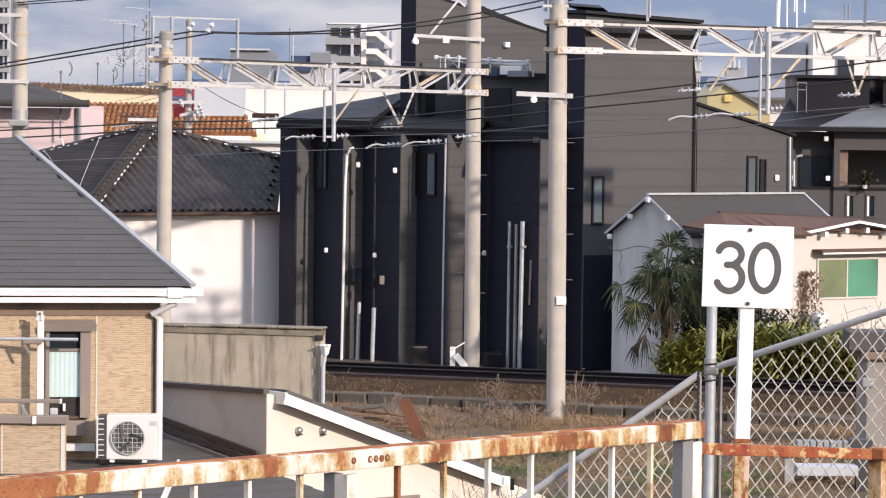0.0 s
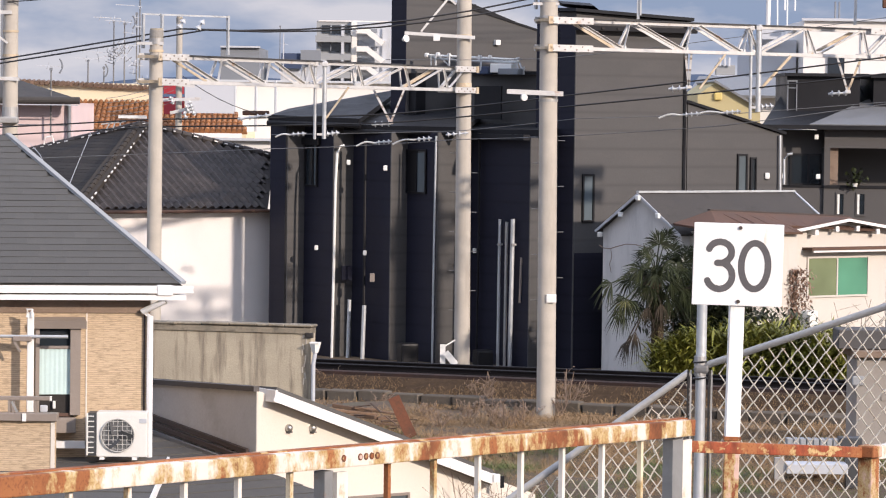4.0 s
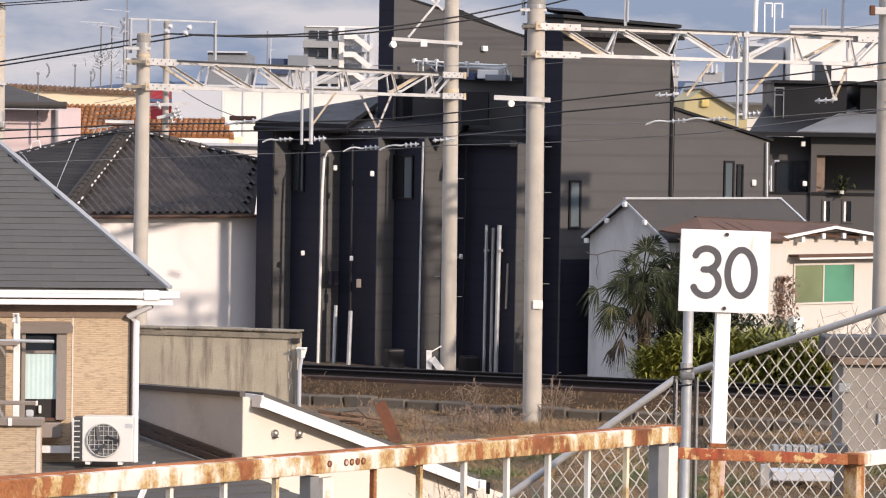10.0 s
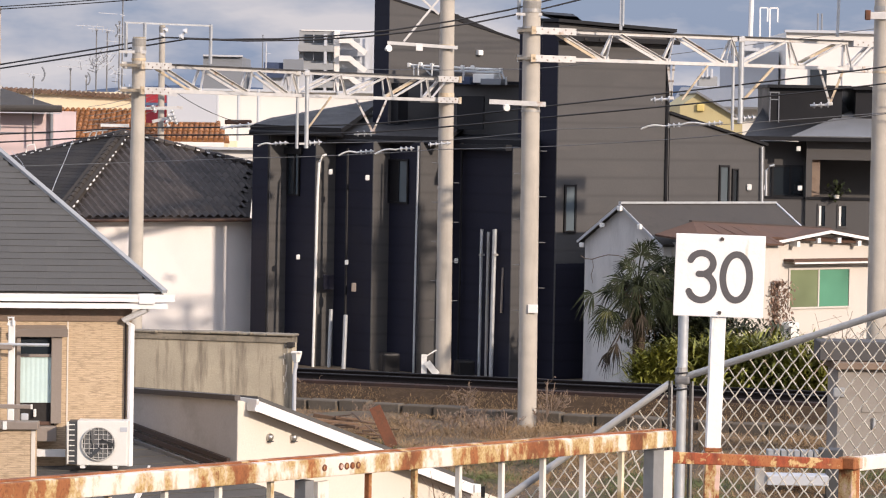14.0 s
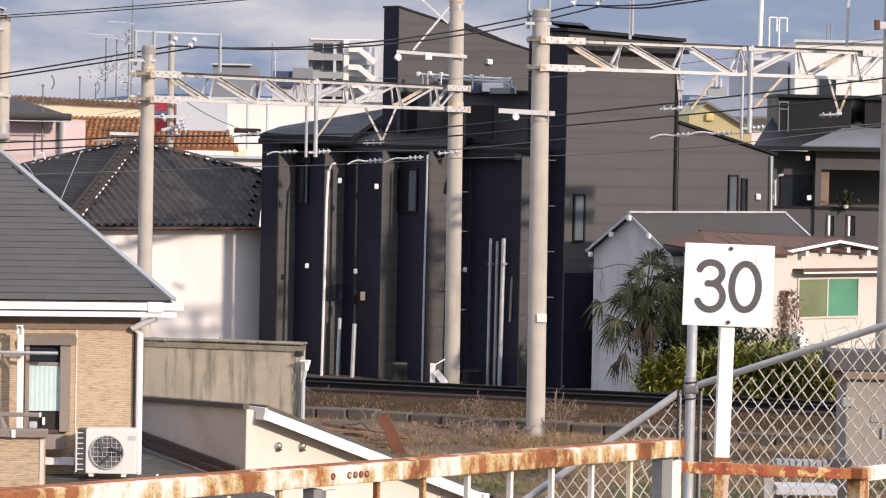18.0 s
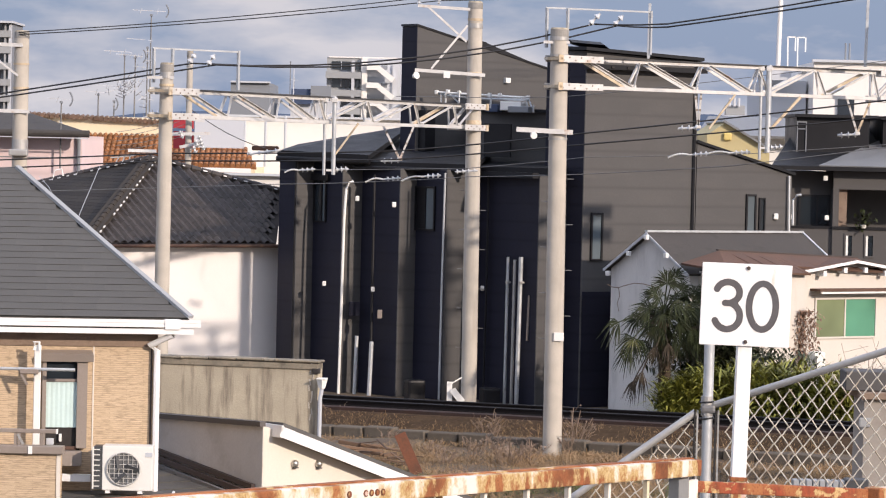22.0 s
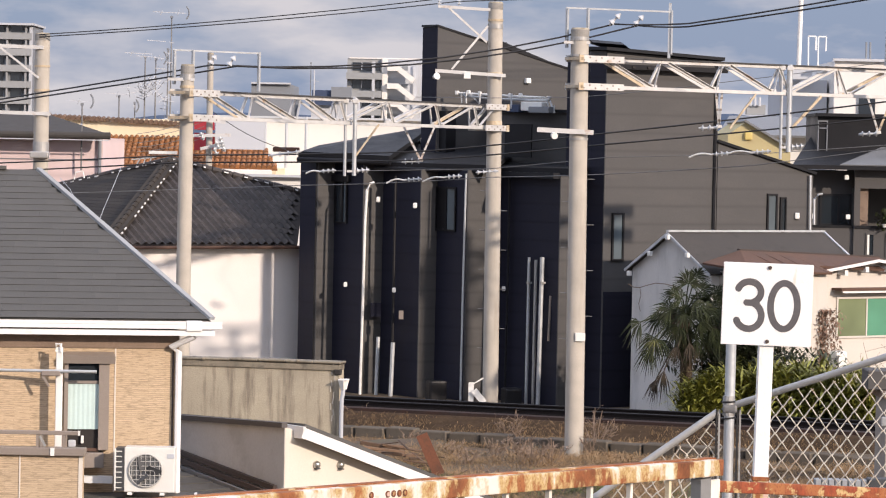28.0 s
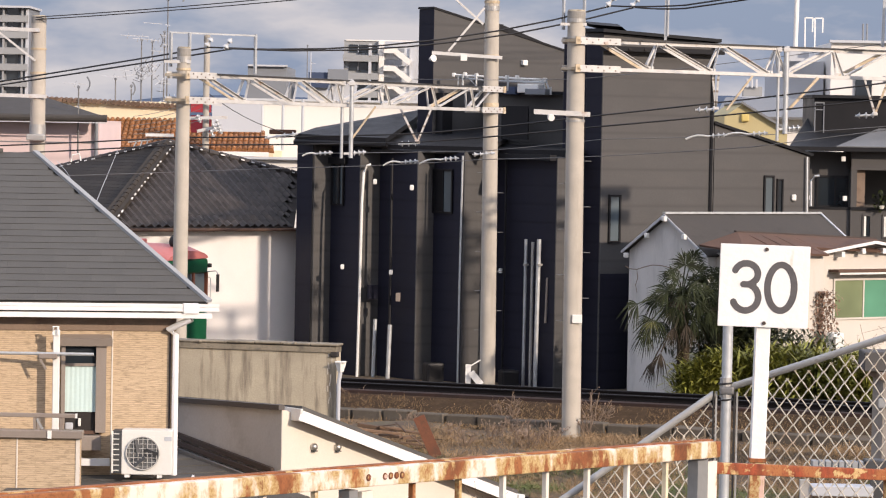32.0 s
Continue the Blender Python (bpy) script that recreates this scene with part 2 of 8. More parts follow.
M = {
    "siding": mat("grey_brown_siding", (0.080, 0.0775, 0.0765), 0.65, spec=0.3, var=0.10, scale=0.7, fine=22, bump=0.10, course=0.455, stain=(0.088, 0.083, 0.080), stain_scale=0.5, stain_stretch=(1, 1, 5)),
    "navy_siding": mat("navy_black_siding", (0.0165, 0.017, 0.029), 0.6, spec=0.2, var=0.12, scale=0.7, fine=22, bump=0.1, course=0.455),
    "black_trim": mat("black_trim", (0.009, 0.009, 0.011), 0.5, spec=0.3, var=0.2),
    "black_roof": mat("black_metal_roof", (0.015, 0.016, 0.019), 0.6, spec=0.25, var=0.2, scale=2),
    "white_wall": mat("white_plaster_wall", (0.73, 0.70, 0.675), 0.85, var=0.05, scale=0.6, stain=(0.55, 0.52, 0.48), stain_at=(0.62, 0.9), stain_stretch=(2, 2, 0.4)),
    "grey_plaster": mat("weathered_white_plaster", (0.62, 0.61, 0.59), 0.85, var=0.08, scale=0.8, stain=(0.36, 0.36, 0.35), stain_at=(0.5, 0.85), stain_scale=1.6, stain_stretch=(1.5, 1.5, 0.35)),
    "cream_wall": mat("cream_render", (0.67, 0.615, 0.535), 0.85, var=0.05, scale=0.7, stain=(0.55, 0.47, 0.37), stain_at=(0.62, 0.95), stain_stretch=(2, 2, 0.4)),
    "wing_wall": mat("pale_cream_render", (0.59, 0.55, 0.495), 0.85, var=0.06, scale=0.7, stain=(0.46, 0.41, 0.35), stain_at=(0.6, 0.95), stain_stretch=(2, 2, 0.4)),
    "white_trim": mat("white_trim_paint", (0.80, 0.79, 0.77), 0.5, var=0.06, scale=2.0, stain=(0.5, 0.47, 0.43), stain_at=(0.6, 0.95), stain_scale=3),
    "plastic": mat("white_plastic", (0.80, 0.79, 0.75), 0.4, var=0.05, scale=2.0),
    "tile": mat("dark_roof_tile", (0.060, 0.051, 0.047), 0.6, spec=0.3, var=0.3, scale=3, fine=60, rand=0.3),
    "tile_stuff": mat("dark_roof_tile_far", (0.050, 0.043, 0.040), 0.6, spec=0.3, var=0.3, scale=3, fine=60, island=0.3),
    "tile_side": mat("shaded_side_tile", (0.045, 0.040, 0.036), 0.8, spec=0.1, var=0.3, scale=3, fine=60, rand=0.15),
    "tile_brown": mat("brown_hip_mortar", (0.050, 0.042, 0.035), 0.85, spec=0.2, var=0.25, scale=4, stain=(0.05, 0.042, 0.036), stain_scale=5),
    "brown_clay": mat("brown_clay_tile", (0.155, 0.098, 0.066), 0.8, var=0.25, scale=3, island=0.3),
    "orange_tile": mat("orange_clay_tile", (0.33, 0.145, 0.055), 0.75, var=0.25, scale=2.5, island=0.25, stain=(0.22, 0.09, 0.04), stain_at=(0.5, 0.8), stain_scale=3),
    "shingle": mat("slate_grey_shingle", (0.082, 0.079, 0.073), 0.75, var=0.18, scale=2.0, fine=45, rand=0.05, stain=(0.055, 0.053, 0.052), stain_scale=2.5, stain_stretch=(1, 1, 2)),
    "sheet_grey": mat("grey_sheet_roof", (0.066, 0.060, 0.055), 0.75, spec=0.2, var=0.15, scale=1.5, stain=(0.045, 0.042, 0.04), stain_scale=2),
    "brown_roof": mat("brown_sheet_roof", (0.125, 0.075, 0.056), 0.75, spec=0.2, var=0.2, scale=1.5, stain=(0.10, 0.065, 0.05), stain_scale=2),
    "brown_trim": mat("brown_trim", (0.060, 0.042, 0.036), 0.55, var=0.15),
    "brick": brick_face("stone_strip_cladding", (0.58, 0.44, 0.295), (0.50, 0.375, 0.245), (0.38, 0.285, 0.19), 0.42, 0.026),
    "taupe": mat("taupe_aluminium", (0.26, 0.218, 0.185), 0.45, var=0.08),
    "concrete": mat("pole_concrete", (0.46, 0.42, 0.36), 0.85, var=0.12, scale=2.5, fine=50, stain=(0.30, 0.27, 0.23), stain_at=(0.5, 0.85), stain_scale=1.8, stain_stretch=(2, 2, 0.3)),
    "pole_cap": mat("grey_weathered_pole_head", (0.29, 0.275, 0.25), 0.9, var=0.15, scale=3, stain=(0.2, 0.19, 0.17), stain_scale=4),
    "old_concrete": mat("streaked_old_concrete", (0.43, 0.375, 0.28), 0.9, var=0.15, scale=1.5, fine=35, bump=0.3, stain=(0.15, 0.125, 0.095), stain_at=(0.48, 0.70), stain_scale=2.2, stain_stretch=(2.6, 2.6, 0.28)),
    "coping": mat("mossy_coping", (0.25, 0.215, 0.16), 0.9, var=0.25, scale=3, stain=(0.08, 0.07, 0.055), stain_scale=4),
    "kerb": mat("trough_concrete", (0.135, 0.115, 0.092), 0.95, spec=0.1, var=0.2, scale=2.5, rand=0.15, stain=(0.06, 0.055, 0.05), stain_scale=3),
    "galv": mat("galvanised_steel", (0.40, 0.392, 0.375), 0.5, 0.35, var=0.12, scale=6, fine=60, stain=(0.40, 0.36, 0.31), stain_at=(0.55, 0.9), stain_scale=5),
    "beam": mat("weathered_galvanised_beam", (0.60, 0.59, 0.57), 0.6, 0.15, var=0.12, scale=3, stain=(0.38, 0.20, 0.08), stain_at=(0.60, 0.74), stain_scale=2.2),
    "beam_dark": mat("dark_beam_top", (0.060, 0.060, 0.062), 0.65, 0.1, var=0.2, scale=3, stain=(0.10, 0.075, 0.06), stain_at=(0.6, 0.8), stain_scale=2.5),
    "rusty_beam": mat("rust_stained_steel", (0.56, 0.45, 0.31), 0.7, 0.1, var=0.25, scale=4, stain=(0.62, 0.58, 0.5), stain_scale=3),
    "zinc": mat("pale_zinc_tube", (0.51, 0.53, 0.54), 0.38, 0.35, var=0.08, scale=5, stain=(0.36, 0.36, 0.36), stain_at=(0.55, 0.85), stain_scale=7),
    "wire": mat("dark_cable", (0.018, 0.017, 0.017), 0.5, var=0.1),
    "grey_wire": mat("grey_wire", (0.16, 0.16, 0.16), 0.5, 0.3, var=0.1),
    "mesh": mat("weathered_mesh_wire", (0.62, 0.57, 0.48), 0.5, 0.1, var=0.2, scale=20, stain=(0.30, 0.17, 0.07), stain_at=(0.55, 0.75), stain_scale=9),
    "rust_rail": rusted("flaking_rusted_rail", (0.80, 0.71, 0.61), 0.04, 9.0, (1, 1, 0.42), (0.31, 0.105, 0.038)),
    "rust_bar": rusted("rusted_bar", (0.82, 0.76, 0.67), -0.62, 9.0),
    "rust_mid": rusted("half_rusted_bar", (0.80, 0.68, 0.48), -0.28, 11.0, (1, 1, 0.25)),
    "rust_heavy": rusted("heavily_rusted_steel", (0.66, 0.43, 0.32), 0.85, 12.0),
    "rust_gate": rusted("rusted_gate_bar", (0.70, 0.44, 0.22), 0.80, 13.0, (1, 1, 2.6), (0.36, 0.075, 0.028)),
    "rust_pink": rusted("pink_faded_paint_over_rust", (0.66, 0.45, 0.37), 0.20, 15.0, (1, 1, 0.3), (0.30, 0.08, 0.035)),
    "rust_plate": mat("rusty_steel_plate", (0.16, 0.062, 0.034), 0.85, var=0.25, scale=3, stain=(0.08, 0.045, 0.03), stain_scale=4),
    "post_shade": mat("shaded_post_paint", (0.22, 0.22, 0.215), 0.5, var=0.15, scale=9, stain=(0.25, 0.14, 0.08), stain_at=(0.62, 0.75), stain_scale=12),
    "sign_white": mat("sign_white_enamel", (0.84, 0.83, 0.80), 0.35, var=0.03, scale=4, stain=(0.62, 0.50, 0.36), stain_at=(0.66, 0.85), stain_scale=6, stain_stretch=(3, 3, 0.5)),
    "sign_ink": mat("sign_grey_ink", (0.095, 0.089, 0.092), 0.55, var=0.15, scale=15),
    "rail": mat("rusted_running_rail", (0.007, 0.006, 0.007), 0.85, 0.0, spec=0.15, var=0.3, scale=4),
    "rail_head": mat("worn_rail_head", (0.035, 0.036, 0.04), 0.5, 0.5, var=0.1),
    "sleeper": mat("dark_sleeper", (0.045, 0.035, 0.028), 0.9, var=0.25, scale=3, rand=0.25),
    "guard": mat("rust_stained_guard_timber", (0.024, 0.011, 0.008), 0.9, var=0.3, scale=2, stain=(0.045, 0.019, 0.012), stain_scale=1.5),
    "lid": mat("faded_brown_lid", (0.23, 0.165, 0.12), 0.8, var=0.15, scale=2, stain=(0.13, 0.08, 0.06), stain_scale=3),
    "timber": mat("weathered_timber", (0.15, 0.092, 0.058), 0.9, var=0.3, scale=3, rand=0.55, stain=(0.05, 0.035, 0.025), stain_scale=4),
    "ballast": mat("rusty_ballast", (0.070, 0.046, 0.027), 0.95, spec=0.1, var=0.35, scale=4, fine=18, bump=0.9, stain=(0.055, 0.035, 0.026), stain_scale=7),
    "ground": mat("dry_earth_ground", (0.098, 0.067, 0.041), 0.95, var=0.25, scale=0.35, fine=9, bump=0.5, stain=(0.10, 0.085, 0.05), stain_at=(0.5, 0.7), stain_scale=0.9),
    "straw": mat("dry_straw_grass", (0.345, 0.228, 0.125), 0.9, spec=0.1, var=0.2, scale=0.9, island=0.22, stain=(0.22, 0.165, 0.095), stain_scale=0.8),
    "weed": mat("green_weed", (0.11, 0.135, 0.035), 0.8, var=0.25, scale=3, island=0.35),
    "twig": mat("bare_twig", (0.23, 0.165, 0.12), 0.85, var=0.2, scale=3, island=0.3),
    "dead_leaf": mat("brown_dead_leaf", (0.24, 0.150, 0.105), 0.85, var=0.2, scale=3, island=0.35),
    "palm_leaf": mat("palm_frond_green", (0.027, 0.034, 0.013), 0.6, spec=0.25, var=0.3, scale=5, island=0.6, stain=(0.17, 0.165, 0.05), stain_at=(0.60, 0.72), stain_scale=1.7),
    "dry_frond": mat("dry_palm_frond", (0.060, 0.045, 0.030), 0.8, var=0.3, scale=5, island=0.35),
    "palm_trunk": mat("fibrous_palm_trunk", (0.075, 0.052, 0.034), 0.95, var=0.35, scale=6, bump=0.8),
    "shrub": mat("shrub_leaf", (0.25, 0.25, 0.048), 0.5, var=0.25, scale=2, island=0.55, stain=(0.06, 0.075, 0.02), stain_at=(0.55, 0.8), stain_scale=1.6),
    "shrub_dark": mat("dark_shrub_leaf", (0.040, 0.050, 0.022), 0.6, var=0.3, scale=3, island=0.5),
    "asphalt": mat("deck_asphalt", (0.06, 0.058, 0.055), 0.9, var=0.15, scale=1.2),
    "glass": glass_mat("dark_window_glass", (0.020, 0.026, 0.032)),
    "glass_pale": glass_mat("pale_window_glass", (0.10, 0.125, 0.14)),
    "blind": mat("pale_aqua_blind", (0.52, 0.66, 0.64), 0.8, var=0.06, scale=3),
    "green_pane": glass_mat("green_curtained_pane", (0.085, 0.25, 0.16), 0.25),
    "olive_pane": glass_mat("olive_curtained_pane", (0.165, 0.20, 0.105), 0.25),
    "interior": mat("dark_interior", (0.03, 0.026, 0.024), 0.9),
    "ac": mat("aircon_enamel", (0.74, 0.73, 0.68), 0.45, var=0.04, scale=2, stain=(0.5, 0.46, 0.4), stain_at=(0.65, 0.95), stain_scale=3),
    "ac_dark": mat("aircon_dark", (0.05, 0.052, 0.055), 0.5, var=0.1),
    "ac_grille": mat("aircon_grille", (0.46, 0.45, 0.42), 0.5, var=0.1),
    "fan": mat("fan_grey", (0.13, 0.132, 0.13), 0.5, var=0.1),
    "pink": mat("pink_render", (0.68, 0.54, 0.53), 0.85, var=0.06, scale=0.6, course=1.3),
    "yellow": mat("pale_yellow_render", (0.76, 0.665, 0.47), 0.85, var=0.05, scale=0.5),
    "ochre": mat("ochre_wall", (0.46, 0.39, 0.21), 0.85, var=0.08, scale=0.6),
    "far_white": mat("far_white_wall", (0.72, 0.70, 0.665), 0.85, var=0.04, scale=0.4, stain=(0.6, 0.58, 0.55), stain_at=(0.6, 0.9), stain_stretch=(2, 2, 0.3)),
    "far_grey": mat("far_grey_wall", (0.20, 0.215, 0.235), 0.8, var=0.08, scale=0.3),
    "far_light": mat("far_light_grey_wall", (0.48, 0.50, 0.53), 0.8, var=0.06, scale=0.3),
    "far_mid": mat("far_mid_grey_wall", (0.30, 0.31, 0.315), 0.8, var=0.08, scale=0.3),
    "far_navy": mat("far_navy_wall", (0.035, 0.055, 0.11), 0.6, var=0.1, scale=0.3),
    "mountain": mat("blue_wooded_hill", (0.045, 0.075, 0.13), 1.0, var=0.15, scale=0.01),
    "red": mat("crimson_paint", (0.32, 0.022, 0.032), 0.5, var=0.1),
    "tram_red": mat("faded_red_roof_paint", (0.46, 0.15, 0.14), 0.55, var=0.12, scale=2),
    "tram_green": mat("dark_green_tram_paint", (0.006, 0.085, 0.038), 0.35, var=0.1, scale=2),
    "tram_dark": mat("tram_underframe", (0.02, 0.02, 0.02), 0.7),
    "tram_wood": mat("tram_window_frame", (0.14, 0.05, 0.03), 0.5),
    "lamp": mat("lamp_reflector", (0.8, 0.8, 0.78), 0.15, 0.9, var=0.05),
    "insulator": mat("grey_porcelain", (0.50, 0.52, 0.54), 0.3, var=0.08),
    "yellow_box": mat("yellowed_paint", (0.62, 0.48, 0.16), 0.6, var=0.1),
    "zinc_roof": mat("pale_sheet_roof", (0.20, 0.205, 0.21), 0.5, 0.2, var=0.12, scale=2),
    "grey_house": mat("dark_grey_render", (0.074, 0.070, 0.068), 0.75, var=0.08, scale=0.7),
    "wall_cap": mat("grey_brown_capping", (0.085, 0.075, 0.070), 0.6, var=0.15),
    "shaded_render": mat("shaded_rendered_wall", (0.49, 0.49, 0.49), 0.9, var=0.10, scale=0.9, stain=(0.36, 0.35, 0.34), stain_scale=1.4),
    "steel_dome": mat("brushed_steel_dome", (0.52, 0.51, 0.48), 0.3, 0.8, var=0.08, scale=6),
    "box_grey": mat("beige_cabinet_paint", (0.27, 0.245, 0.215), 0.7, var=0.1, scale=1.5, stain=(0.22, 0.18, 0.15), stain_scale=2),
}


# ---- mesh helpers ----
def v3(p):
    return Vector(p)


def box(bm, c, s, rz=0.0, m=None):
    """A box by its centre and size, turned rz degrees about z, or placed by the matrix m."""
    t = (m if m is not None else Matrix.Translation(c) @ Matrix.Rotation(radians(rz), 4, "Z")) @ Matrix.Diagonal((*s, 1))
    bmesh.ops.create_cube(bm, size=1.0, matrix=t)
    return bm


def span(bm, a, b, s0, s1=None):
    """A straight square bar between two points."""
    a, b = v3(a), v3(b)
    d = b - a
    up = "Z" if abs(d.normalized().z) < 0.9 else "X"
    q = d.to_track_quat("Y", up).to_matrix().to_4x4()
    bmesh.ops.create_cube(bm, size=1.0, matrix=Matrix.Translation((a + b) / 2) @ q @ Matrix.Diagonal((s0, d.length, s1 or s0, 1)))
    return bm


def rod(bm, a, b, r0, r1=None, seg=12, caps=True):
    """A round bar between two points."""
    a, b = v3(a), v3(b)
    d = b - a
    q = d.to_track_quat("Z", "Y").to_matrix().to_4x4()
    bmesh.ops.create_cone(bm, cap_ends=caps, segments=seg, radius1=r0, radius2=r0 if r1 is None else r1, depth=d.length, matrix=Matrix.Translation((a + b) / 2) @ q)
    return bm


def tube(bm, pts, r, seg=6):
    """A round bar along a line of points."""
    rings = []
    pts = [v3(p) for p in pts]
    for i, p in enumerate(pts):
        d = (pts[min(i + 1, len(pts) - 1)] - pts[max(i - 1, 0)]).normalized()
        side = d.cross(Vector((0, 0, 1)) if abs(d.z) < 0.95 else Vector((1, 0, 0))).normalized()
        up = side.cross(d)
        rings.append([bm.verts.new(p + r * (math.cos(a) * side + math.sin(a) * up)) for a in (2 * math.pi * k / seg for k in range(seg))])
    for r0, r1 in zip(rings, rings[1:]):
        for k in range(seg):
            bm.faces.new((r0[k], r0[(k + 1) % seg], r1[(k + 1) % seg], r1[k]))
    bm.faces.new(rings[0][::-1])
    bm.faces.new(rings[-1])
    return bm


def prism(bm, pts, z0, z1, tops=None):
    """An upright prism over a plan; tops gives each corner its own height."""
    lo = [bm.verts.new((x, y, z0)) for x, y in pts]
    hi = [bm.verts.new((x, y, tops[i] if tops else z1)) for i, (x, y) in enumerate(pts)]
    n = len(pts)
    bm.faces.new(lo[::-1])
    bm.faces.new(hi)
    for i in range(n):
        bm.faces.new((lo[i], lo[(i + 1) % n], hi[(i + 1) % n], hi[i]))
    return bm


def slab(bm, corners, thick):
    """A thin sheet with thickness below its corners."""
    c = [v3(p) for p in corners]
    nrm = (c[1] - c[0]).cross(c[2] - c[0]).normalized()
    if nrm.z < 0:
        c, nrm = c[::-1], -nrm
    top = [bm.verts.new(p) for p in c]
    bot = [bm.verts.new(p - nrm * thick) for p in c]
    n = len(c)
    bm.faces.new(top)
    bm.faces.new(bot[::-1])
    for i in range(n):
        bm.faces.new((top[i], bot[i], bot[(i + 1) % n], top[(i + 1) % n]))
    return bm


def disc(bm, c, r, depth, axis, seg=24, r1=None):
    a = v3(axis).normalized()
    return rod(bm, v3(c) - a * depth / 2, v3(c) + a * depth / 2, r, r1, seg)


def BM():
    return bmesh.new()


def bevel(bm, w, seg=2):
    bmesh.ops.bevel(bm, geom=bm.edges[:], offset=w, segments=seg, affect="EDGES", profile=0.6)
    return bm


def mesh_of(name, bm, material, smooth=False):
    bmesh.ops.recalc_face_normals(bm, faces=bm.faces[:])
    me = bpy.data.meshes.new(name)
    bm.to_mesh(me)
    bm.free()
    me.materials.append(material)
    if smooth:
        me.polygons.foreach_set("use_smooth", [True] * len(me.polygons))
        me.set_sharp_from_angle(angle=radians(40))
    return me


def part(name, bm, material, parent, label="", smooth=False):
    ob = new(name, mesh_of(name, bm, material, smooth))
    ob.parent = parent
    if label:
        ob["label"] = label
    return ob


def thing(name, label, category, m=None, group="", kind=""):
    ob = new(name)
    ob.empty_display_size = 0.2
    if m is not None:
        ob.matrix_basis = m
    return tagged(ob, label, category, group, kind)


def single(name, bm, material, label, category, m=None, group="", kind="", smooth=False):
    ob = new(name, mesh_of(name, bm, material, smooth))
    if m is not None:
        ob.matrix_basis = m
    return tagged(ob, label, category, group, kind)


def repeat(name, me, parent, ms, label=""):
    """Alike pieces, each an object of its own on one shared mesh."""
    for m in ms:
        ob = new(name, me)
        ob.parent = parent
        ob.matrix_basis = m
        if label:
            ob["label"] = label


def along(p, d, s):
    return (p[0] + d[0] * s, p[1] + d[1] * s)


GRID = 36.87                      # the streets' turn, shared by most houses
GX, GY = (0.8, 0.6), (-0.6, 0.8)  # along a sunny front to the right; away from it into the house


class Frame:
    """A house's own axes: x along its front to the right, y into the house."""

    def __init__(self, ox, oy, deg):
        self.o, self.deg = (ox, oy), deg
        self.cx, self.sx = math.cos(radians(deg)), math.sin(radians(deg))

    def __call__(self, x, y, z=0.0):
        return Vector((self.o[0] + x * self.cx - y * self.sx, self.o[1] + x * self.sx + y * self.cx, z))

    def box(self, bm, x0, x1, y0, y1, z0, z1):
        return box(bm, self((x0 + x1) / 2, (y0 + y1) / 2, (z0 + z1) / 2), (abs(x1 - x0), abs(y1 - y0), abs(z1 - z0)), self.deg)

    def base(self, z=0.0):
        return pose(self.o[0], self.o[1], z, 0, 0, self.deg)


# Parts are modelled in world metres and hung on their thing without moving.
def wpart(name, bm, material, parent, label="", smooth=False):
    ob = part(name, bm, material, parent, label, smooth)
    ob.matrix_basis = parent.matrix_basis.inverted() if parent.parent is None else Matrix()
    return ob


def window(fr, side, a0, a1, z0, z1, parent, frame_mat, pane_mat, bar=0.05, out=0.03, mid=(), sill=False):
    """A framed window on the front (side F) or on the left wall (side S) of a house."""
    def bx(bm, p0, p1, q0, q1, n0, n1):
        return fr.box(bm, p0, p1, n0, n1, q0, q1) if side[0] == "F" else fr.box(bm, n0, n1, p0, p1, q0, q1)
    base = float(side[1:] or 0)
    bm = BM()
    bx(bm, a0, a1, z0, z0 + bar, base - out, base + 0.04)
    bx(bm, a0, a1, z1 - bar, z1, base - out, base + 0.04)
    for a in (a0, a1 - bar):
        bx(bm, a, a + bar, z0 + bar, z1 - bar, base - out, base + 0.04)
    for a in mid:
        bx(bm, a - bar / 2, a + bar / 2, z0 + bar, z1 - bar, base - out * 0.8, base + 0.04)
    win = wpart("window", bm, frame_mat, parent)
    edges = [a0 + bar, *mid, a1 - bar]
    panes = pane_mat if isinstance(pane_mat, (list, tuple)) else [pane_mat] * (len(edges) - 1)
    for (p, q), m in zip(zip(edges, edges[1:]), panes):
        wpart("pane", bx(BM(), p, q, z0 + bar, z1 - bar, base - out * 0.35, base + 0.002), m, win)
    if sill:
        wpart("sill", bx(BM(), a0 - 0.05, a1 + 0.05, z0 - 0.04, z0 - 0.001, base - out - 0.05, base), frame_mat, win)
    return win


# ---- ground, deck and railway ----
def ground_height(x, y):
    k = min(1.0, max(0.0, (y - 50.0) / 4.0))
    z = -2.0 * (1 - k * k * (3 - 2 * k))
    if 50 < y < 71 and -14 < x < 16:
        z += 0.22 * (noise.noise(Vector((x * 0.6, y * 0.45, 3.0)))) + 0.05 * noise.noise(Vector((x * 2.1, y * 1.6, 7.0)))
    return z


